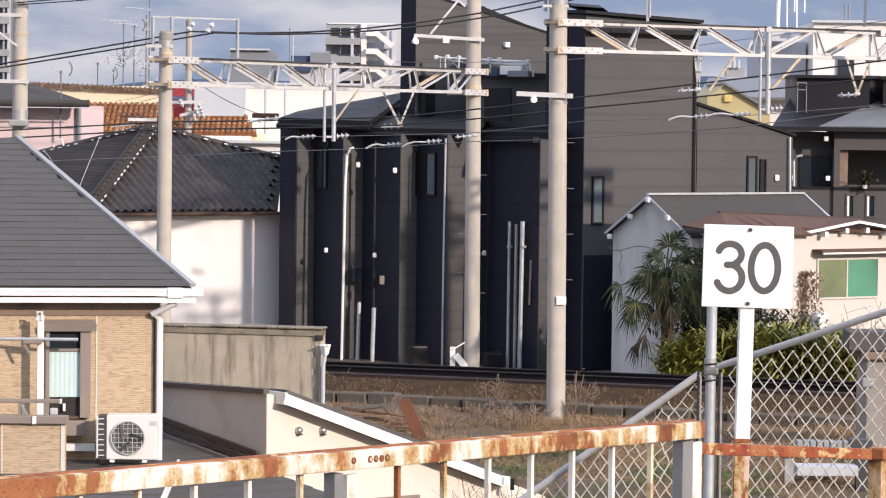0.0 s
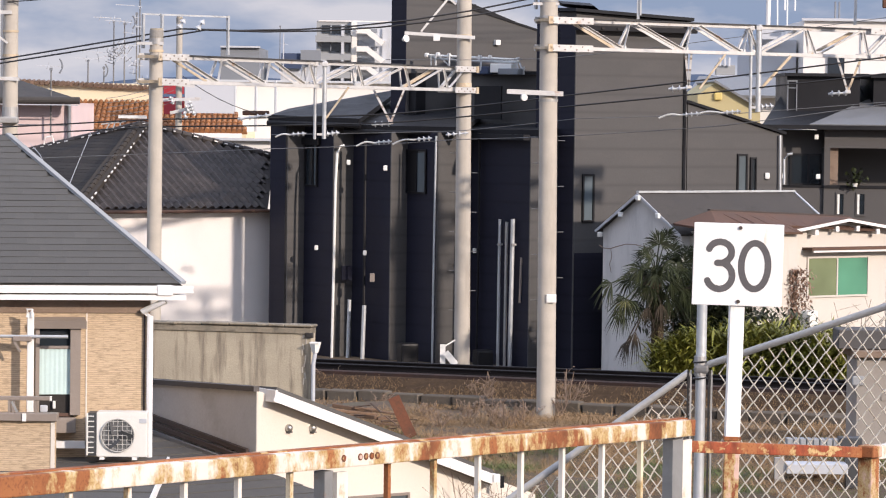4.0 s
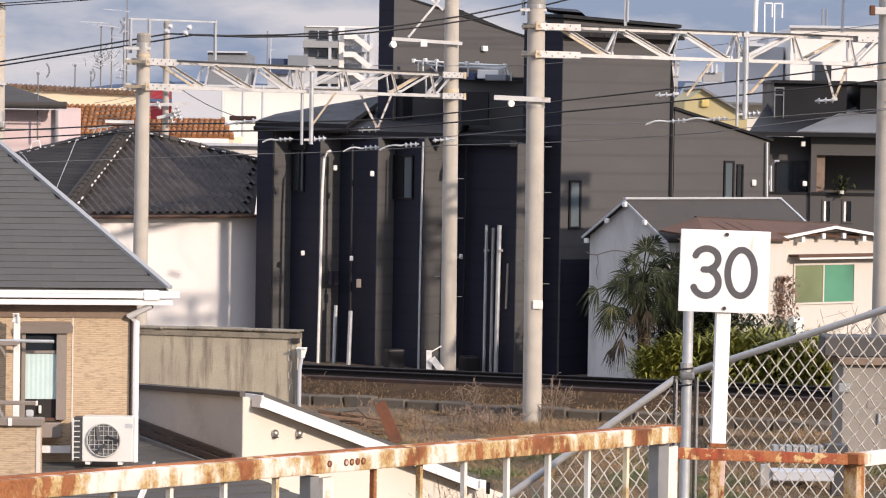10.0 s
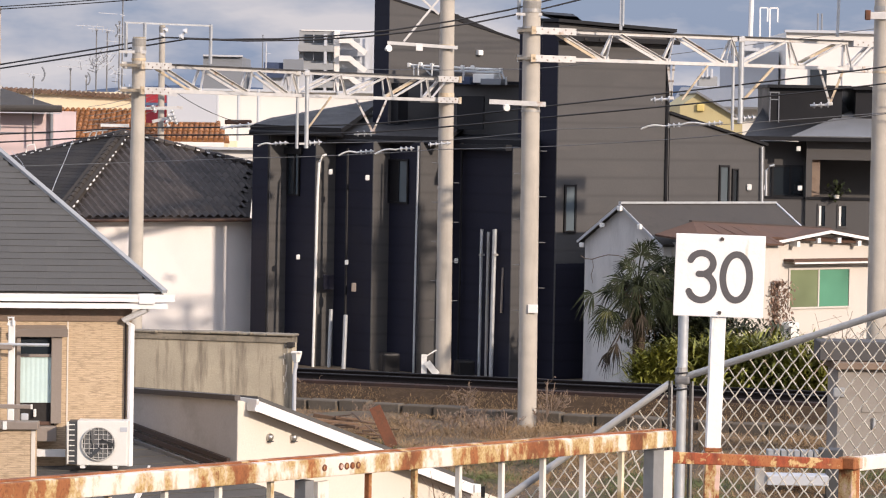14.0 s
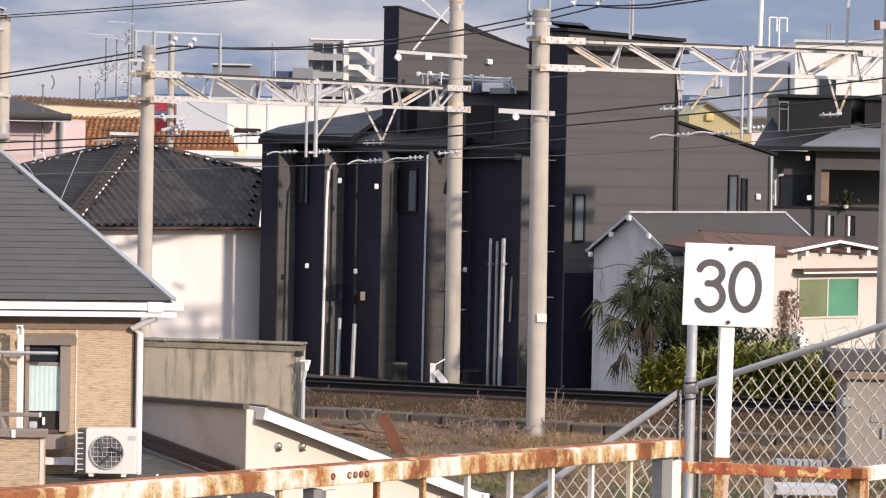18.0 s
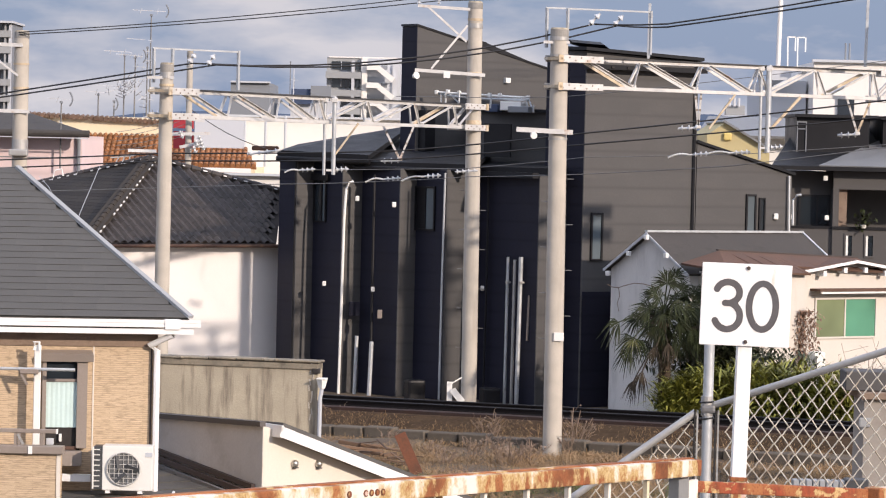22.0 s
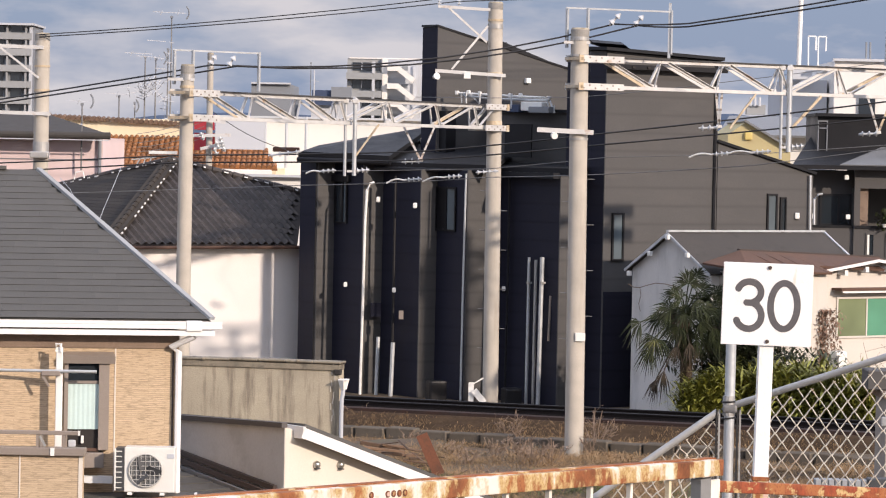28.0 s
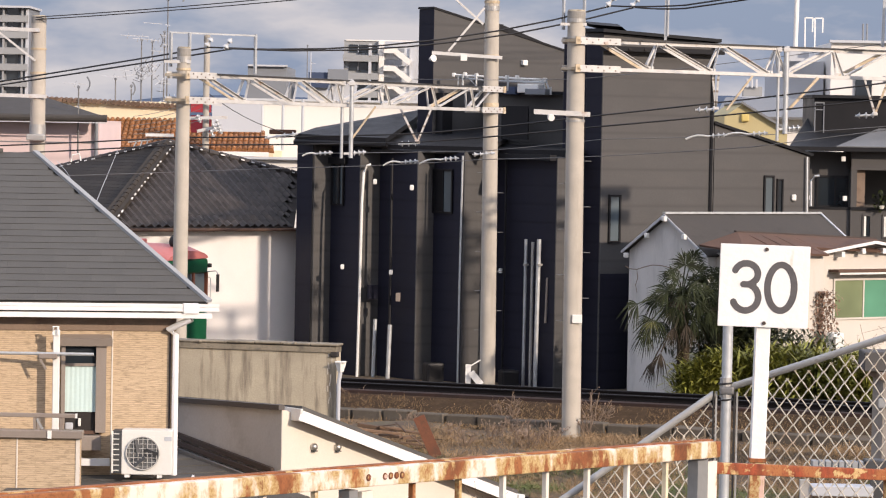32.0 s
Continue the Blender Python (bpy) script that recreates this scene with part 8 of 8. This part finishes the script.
# ---- railing, fence and sign close by ----
def build_railing():
    p0, d = Vector((-0.63, 5.60, 0)), Vector((0.593, 0.805, 0))
    deg = math.degrees(math.atan2(d.y, d.x))

    def zt(s):
        return 5.680 - 0.024 * s

    def at(s, z):
        q = p0 + d * s
        return Vector((q.x, q.y, z))
    r = thing("guard_railing", "rusted pale-painted steel guard railing on the deck edge", "railing", Matrix.Translation(at(0.5, 4.6)))
    h = 0.036
    top = span(BM(), at(-1.3, zt(-1.3) - h / 2), at(2.022, zt(2.022) - h / 2), 0.040, h)
    wpart("top_rail", bevel(top, 0.003, 2), M["rust_rail"], r, "rust-streaked flaking top rail")
    wpart("bottom_rail", span(BM(), at(-1.3, 4.86), at(2.022, 4.80), 0.03, 0.03), M["rust_rail"], r)
    for i in range(-8, 13):
        s = 0.151 * i + 0.0155
        if i == 5:
            continue
        m = M["rust_heavy" if i == 6 else "rust_mid" if i in (4, 7, 12) else "rust_bar"]
        b = box(BM(), None, (0.0095, 0.0105, 0.80), m=Matrix.Translation(at(s, zt(s) - h - 0.402)) @ pose(0, 0, 0, 0, 0, deg))
        wpart("baluster", b, m, r)
    wpart("post_flange", box(BM(), None, (0.034, 0.010, 1.0), m=Matrix.Translation(at(0.774, zt(0.774) - h - 0.51)) @ pose(0, 0, 0, 0, 0, deg)), M["rust_bar"], r, "pale painted post flange")
    # posts are coloured dark for their shaded left faces
    for s in (0.7215, 1.96):
        b = box(BM(), None, (1, 1, 1), m=Matrix.Translation(at(s, zt(s) - h - 0.51)) @ pose(0, 0, 0, 0, 0, deg) @ Matrix.Diagonal((0.026 if s < 1 else 0.042, 0.026, 1.01, 1)))
        wpart("post", b, M["post_shade"], r, "post with its shaded face put into dark grey")
    wpart("post_flange", box(BM(), None, (0.042, 0.010, 1.0), m=Matrix.Translation(at(2.010, zt(2.0) - h - 0.51)) @ pose(0, 0, 0, 0, 0, deg)), M["rust_bar"], r, "pale painted post flange")
    n = Vector((d.y, -d.x, 0))
    for s in (0.757, 0.808, 0.826, 0.844, 0.862):
        hole = wpart("bolt_hole", disc(BM(), at(s, zt(s) - h * 0.50) + n * 0.0195, 0.0068, 0.004, n, 14), M["rust_plate"], r, "rusty bolt hole")
        wpart("washer", disc(BM(), at(s, zt(s) - h * 0.50) + n * 0.0205, 0.0042, 0.004, n, 12), M["rust_pink"], hole, "faded pink bolt stub")
    wpart("top_lip", span(BM(), at(-1.3, zt(-1.3) + 0.001) - n * 0.012, at(2.022, zt(2.022) + 0.001) - n * 0.012, 0.020, 0.003), M["rust_heavy"], r, "bare rusted upper edge")
    # lower rusty gate panel beyond the corner
    g = thing("gate_panel", "heavily rusted low steel gate panel beyond the railing", "gate", pose(0.6, 7.6, 4.6))
    a, b = Vector((0.560, 7.45, 5.567)), Vector((1.085, 8.2, 5.481))
    wpart("top_bar", bevel(span(BM(), a + Vector((0, 0, -0.018)), b + Vector((0, 0, -0.018)), 0.028, 0.027), 0.003, 2), M["rust_gate"], g)
    for q, w in ((Vector((0.582, 7.48, 0)), 0.026), (Vector((1.100, 8.2, 0)), 0.040)):
        zz = 5.545 if w < 0.03 else 5.48
        wpart("upright", bevel(box(BM(), (q.x, q.y, (4.6 + zz) / 2 - 0.01), (w, w, zz - 4.6 - 0.02), deg), 0.002, 1), M["rust_pink"], g)
    wpart("cap_plate", bevel(box(BM(), (1.100, 8.18, 5.468), (0.047, 0.047, 0.03), deg), 0.003, 1), M["rust_heavy"], g)
    wpart("far_bar", bevel(span(BM(), (1.115, 8.25, 5.458), (1.75, 9.0, 5.45), 0.034, 0.034), 0.003, 2), M["rust_bar"], g)
    wpart("far_upright", box(BM(), (1.118, 8.23, 5.0), (0.02, 0.02, 0.88), deg), M["rust_bar"], g)


def stroke(pts, w, y, depth, closed=False):
    """A flat rounded stroke along a line in the sign's plane."""
    bm = BM()
    n = len(pts)
    left, right = [], []
    for i, (x, z) in enumerate(pts):
        a, b = pts[i - 1 if i else (-2 if closed else 0)], pts[i + 1 if i < n - 1 else (1 if closed else -1)]
        dx, dz = b[0] - a[0], b[1] - a[1]
        k = math.hypot(dx, dz) or 1
        left.append((x - dz / k * w / 2, z + dx / k * w / 2))
        right.append((x + dz / k * w / 2, z - dx / k * w / 2))

    def cap(c, a0):
        return [(c[0] + w / 2 * math.cos(a0 + math.pi * k / 8), c[1] + w / 2 * math.sin(a0 + math.pi * k / 8)) for k in range(1, 8)]
    for (l0, l1, r0, r1) in zip(left, left[1:], right, right[1:]):
        f = [bm.verts.new((x, y, z)) for x, z in (l0, l1, r1, r0)]
        bm.faces.new(f)
    for c, (ax, az) in (() if closed else ((pts[0], left[0]), (pts[-1], right[-1]))):
        a0 = math.atan2(az - c[1], ax - c[0])
        ring = [(ax, az), *cap(c, a0), (2 * c[0] - ax, 2 * c[1] - az)]
        bm.faces.new([bm.verts.new((x, y, z)) for x, z in ring])
    bmesh.ops.remove_doubles(bm, verts=bm.verts[:], dist=1e-5)
    ext = bmesh.ops.extrude_face_region(bm, geom=bm.faces[:])
    bmesh.ops.translate(bm, verts=[v for v in ext["geom"] if isinstance(v, bmesh.types.BMVert)], vec=(0, -depth, 0))
    return bm


def build_sign():
    c = Vector((1.0245, 11.0, 5.805))
    m = Matrix.Translation(c) @ pose(0, 0, 0, 0, 1.15, 0)
    t = thing("speed_sign", "white square speed limit board with grey 30 on a post", "sign", m)
    w, h = 0.302, 0.277
    plate = part("board", bevel(box(BM(), (0, 0, 0), (w, 0.008, h)), 0.0025, 2), M["sign_white"], t, "white enamelled board")

    def arc(cx, cz, rx, rz, a0, a1, n=22):
        return [(cx + rx * math.cos(radians(a0 + (a1 - a0) * k / n)), cz + rz * math.sin(radians(a0 + (a1 - a0) * k / n))) for k in range(n + 1)]
    three = arc(-0.0615, 0.0400, 0.0390, 0.0350, 162, -68) + arc(-0.0615, -0.0390, 0.0430, 0.0445, 70, -158)
    part("digit_3", stroke(three, 0.0225, -0.0042, 0.0008), M["sign_ink"], t, "grey numeral 3")
    part("digit_3", stroke([(-0.070, 0.0045), (-0.055, 0.0045), (-0.036, 0.0045)], 0.0215, -0.0043, 0.0012), M["sign_ink"], t)
    part("digit_0", stroke(arc(0.0560, -0.003, 0.0450, 0.0770, 90, 450, 48), 0.0225, -0.0042, 0.0008, True), M["sign_ink"], t, "grey numeral 0")
    for z in (0.124, -0.124):
        part("bolt", disc(BM(), (0.004, -0.006, z), 0.0065, 0.006, (0, 1, 0), 12), M["brown_trim"], t)
    part("post", bevel(box(BM(), (0.0035, 0.028, -0.30), (0.050, 0.045, 0.58)), 0.003, 1), M["sign_white"], t, "white painted post")
    part("post_foot", bevel(box(BM(), (0.0035, 0.028, -0.93), (0.052, 0.047, 0.68)), 0.003, 1), M["rust_pink"], t, "faded pink paint over the rusted post foot")
    part("collar", bevel(box(BM(), (0.0035, 0.028, -0.588), (0.058, 0.052, 0.014)), 0.002, 1), M["rust_heavy"], t, "rusted collar")


def build_fence():
    y = 11.62
    t = thing("chain_link_fence", "sloping galvanised chain-link fence with tubular top rail", "fence", pose(0.95, y, 4.4))
    wpart("post", rod(BM(), (0.952, y, 4.3), (0.958, y, 5.70), 0.0185, seg=16), M["zinc"], t, "pale galvanised post", smooth=True)
    wpart("clamp", rod(BM(), (0.954, y, 5.38), (0.954, y, 5.45), 0.0215, seg=12), M["galv"], t)
    for z, tilt in ((5.372, 0.003), (5.40, -0.003), (5.43, 0.002)):
        ring = [(0.954 + 0.0235 * math.cos(a), y + 0.0235 * math.sin(a), z + tilt * math.cos(a)) for a in (2 * math.pi * k / 14 for k in range(15))]
        wpart("tie_wire", tube(BM(), ring, 0.0032, 5), M["wire"], t, "dark twisted tie wire")
    for x in (0.921, 0.995):
        wpart("tension_bar", span(BM(), (x, y - 0.004, 4.3), (x, y - 0.004, 5.40), 0.012, 0.006), M["galv"], t)
        wpart("stretcher_wire", rod(BM(), (x - 0.012, y - 0.012, 4.3), (x - 0.010, y - 0.012, 5.40), 0.0035, seg=6), M["wire"], t, "dark stretcher wire")
    wpart("top_rail", rod(BM(), (0.05, y, 4.762), (0.915, y, 5.392), 0.0130, seg=12), M["galv"], t, smooth=True)
    wpart("top_rail", rod(BM(), (0.968, y, 5.415), (2.1, y - 0.626, 5.868), 0.0125, seg=12), M["galv"], t, smooth=True)
    wpart("rail_end", bevel(box(BM(), (0.957, y - 0.016, 5.405), (0.052, 0.02, 0.030), 0), 0.009, 2), M["grey_wire"], t, "flattened rail joint on the post")
    me_r = 0.0029
    cell_w, cell_h = 0.0473, 0.0637

    def panel(x0, x1, top, z0, yf, sag):
        """Bent strands that hook round each other, each drawn as a rounded zigzag; sag loosens the wires here and there."""
        bm = BM()
        for k in range(int((x1 - x0) / (cell_w / 2)) + 1):
            x = x0 + k * cell_w / 2
            j0 = math.ceil((5.9 - top(x + cell_w / 4) + 0.012) / (cell_h / 2))
            j1 = int((5.9 - z0) / (cell_h / 2))
            line = []
            for j in range(j0, j1 + 1):
                hook = (j + k) % 2
                z = 5.9 - j * cell_h / 2
                q = Vector((x, z, 0.3)) * 9.0
                loose = sag * max(0.0, noise.noise(Vector((x * 3.0, z * 3.0, 1.7))) + 0.15)
                dx, dz = loose * noise.noise(q), loose * noise.noise(q + Vector((0, 0, 5)))
                s_ = 1 if hook else -1
                px = x + (cell_w / 2 if hook else 0.0) + dx
                w = 0.17
                for f, e, yy in ((-1, w, 0.0), (0, -0.02, 0.0042), (1, w, 0.0)):
                    line.append((px - s_ * e * cell_w / 2, yf(x) + s_ * yy, z + dz - f * w * 0.9 * cell_h / 2))
            rings = [[bm.verts.new((px + a * me_r, py + b * me_r, pz)) for a, b in ((-1, 0), (0, -1), (1, 0), (0, 1))] for px, py, pz in line]
            for r0, r1 in zip(rings, rings[1:]):
                for q in range(4):
                    bm.faces.new((r0[q], r0[(q + 1) % 4], r1[(q + 1) % 4], r1[q]))
        ob = wpart("mesh", bm, M["mesh"], t, "rust-flecked diamond wire mesh")
        ob["kind"] = "stuff"
    # the weave's crossings lie on one grid across both panels
    step = cell_w / 2
    panel(1.208 - 48 * step, 0.915, lambda x: 4.762 + (x - 0.05) * 0.728, 4.45, lambda x: y, 0.030)
    panel(1.208 - 8 * step, 2.05, lambda x: 5.415 + (x - 0.968) * 0.400, 4.45, lambda x: y - (x - 0.968) * 0.553, 0.012)


# ---- tram ----
def build_tram():
    """Its own space: x forward along the track, y to its left, z up from the rail; the front end at x = 0."""
    t = thing("tram", "old dark green tram with faded red roof coming along the track", "tram")
    L, W = 11.6, 2.30
    part("lower_body", bevel(box(BM(), (-L / 2, 0, 1.05), (L, W, 0.95)), 0.10, 3), M["tram_green"], t, "dark green panelled body")
    part("belt_rail", box(BM(), (-L / 2, 0, 1.545), (L - 0.06, W + 0.03, 0.05)), M["tram_wood"], t)
    part("letter_board", bevel(box(BM(), (-L / 2, 0, 2.60), (L, W, 0.36)), 0.09, 3), M["tram_green"], t, "dark green band over the windows")
    bm = BM()
    n = 9
    ring = []
    for x, k in ((0.0, 0.55), (-0.25, 0.9), (-0.8, 1.0), (-L + 0.8, 1.0), (-L + 0.25, 0.9), (-L, 0.55)):
        ring.append([bm.verts.new((x, (W / 2 - 0.02) * math.cos(math.pi * j / n), 2.78 + 0.36 * k * math.sin(math.pi * j / n))) for j in range(n + 1)])
    for r0, r1 in zip(ring, ring[1:]):
        for j in range(n):
            bm.faces.new((r0[j], r0[j + 1], r1[j + 1], r1[j]))
        bm.faces.new((r0[0], r1[0], r1[-1], r0[-1]))
    bm.faces.new(ring[0])
    bm.faces.new(ring[-1])
    part("roof", bm, M["tram_red"], t, "faded red rounded roof", smooth=True)
    part("floor_frame", box(BM(), (-L / 2, 0, 0.5), (L - 0.4, W - 0.5, 0.2)), M["tram_dark"], t)
    for i in range(11):
        x = -0.12 - i * (L - 0.24) / 10
        for y in (-W / 2 + 0.03, W / 2 - 0.03):
            part("window_post", box(BM(), (x, y, 2.0), (0.14 if i % 10 else 0.22, 0.07, 0.90)), M["tram_wood"], t)
    for i in range(10):
        x = -0.12 - (i + 0.5) * (L - 0.24) / 10
        for y in (-W / 2 + 0.05, W / 2 - 0.05):
            part("pane", box(BM(), (x, y, 2.0), (1.0, 0.015, 0.88)), M["glass_pale"], t)
    for y in (-0.72, 0.0, 0.72):
        part("front_pane", box(BM(), (-0.06, y, 2.0), (0.015, 0.62, 0.84)), M["glass_pale"], t)
    for y in (-0.36, 0.36):
        part("front_post", box(BM(), (-0.05, y, 2.0), (0.07, 0.09, 0.9)), M["tram_wood"], t)
    lamp = part("headlamp", disc(BM(), (-0.17, -0.30, 3.20), 0.16, 0.22, (1, -0.6, 0), 24, 0.12), M["tram_dark"], t, "round roof headlamp", smooth=True)
    part("lens", disc(BM(), (-0.07, -0.362, 3.20), 0.115, 0.02, (1, -0.6, 0), 24), M["lamp"], lamp)
    part("lamp_bracket", box(BM(), (-0.19, -0.30, 3.06), (0.16, 0.12, 0.14)), M["tram_dark"], lamp)
    for s in (-1, 1):
        y = s * (W / 2 + 0.06)
        mirror = part("mirror_arm", tube(BM(), [(-0.05, y - 0.1 * s, 2.45), (0.16, y, 2.47), (0.22, y, 2.42), (0.22, y, 2.36)], 0.014, 6), M["zinc"], t)
        part("mirror", bevel(box(BM(), (0.22, y, 2.18), (0.05, 0.10, 0.42)), 0.015), M["tram_dark"], mirror)
        part("grab_rail", tube(BM(), [(0.01, y * 0.93, 1.7), (0.07, y * 0.93, 1.72), (0.07, y * 0.93, 2.30), (0.01, y * 0.93, 2.32)], 0.014, 6), M["zinc"], t)
        part("hinge_block", bevel(box(BM(), (0.02, y * 0.95, 2.60), (0.10, 0.12, 0.10)), 0.03), M["tram_dark"], t)
    part("marker_lamp", bevel(box(BM(), (0.02, -W / 2 + 0.1, 2.62), (0.14, 0.14, 0.18)), 0.04), M["tram_dark"], t)
    part("roof_vent", bevel(box(BM(), (-1.6, 0, 3.17), (0.8, 0.5, 0.14)), 0.04), M["tram_red"], t)
    part("trolley_base", box(BM(), (-L / 2, 0, 3.2), (1.2, 0.8, 0.14)), M["tram_dark"], t)
    for s in (-1, 1):
        part("pantograph_arm", span(BM(), (-L / 2 + s * 0.9, 0, 3.26), (-L / 2 - s * 0.2, 0, 4.2), 0.04), M["galv"], t)
    part("buffer_beam", bevel(box(BM(), (-0.02, 0, 0.62), (0.22, 1.7, 0.22)), 0.04), M["tram_dark"], t)
    for bx in (-2.6, -9.0):
        truck = part("truck", box(BM(), (bx, 0, 0.36), (2.2, 1.5, 0.22)), M["tram_dark"], t)
        for wx in (-0.75, 0.75):
            for wy in (-0.55, 0.55):
                part("wheel", disc(BM(), (bx + wx, wy, 0.335), 0.33, 0.11, (0, 1, 0), 24), M["rail"], truck)
    return t


def motions(tram):
    """The tram rolls in along the track from far off and shows at the very end."""
    front, speed = -4.20, 4.2
    def at(t):
        p = on_track(front - speed * (32.0 - t), 0.57, RAIL_Z - 0.09)
        return pose(p.x, p.y, p.z, 0, 0, TRACK_DEG)
    walk(tram, [(t, at(t)) for t in (0, 8, 16, 24, 28, 30, 31, 31.4, 31.6, 31.7, 31.8, 31.9, 32.0)])


build_ground()
build_track()
build_trough()
build_overhead()
build_terrace()
build_tile_house()
build_palm_house()
build_grey_house()
build_town()
build_brick_house()
build_outbuilding()
build_palm()
build_shrubs()
build_grass()
build_verge_things()
build_fence()
build_sign()
build_railing()
tram = build_tram()
motions(tram)
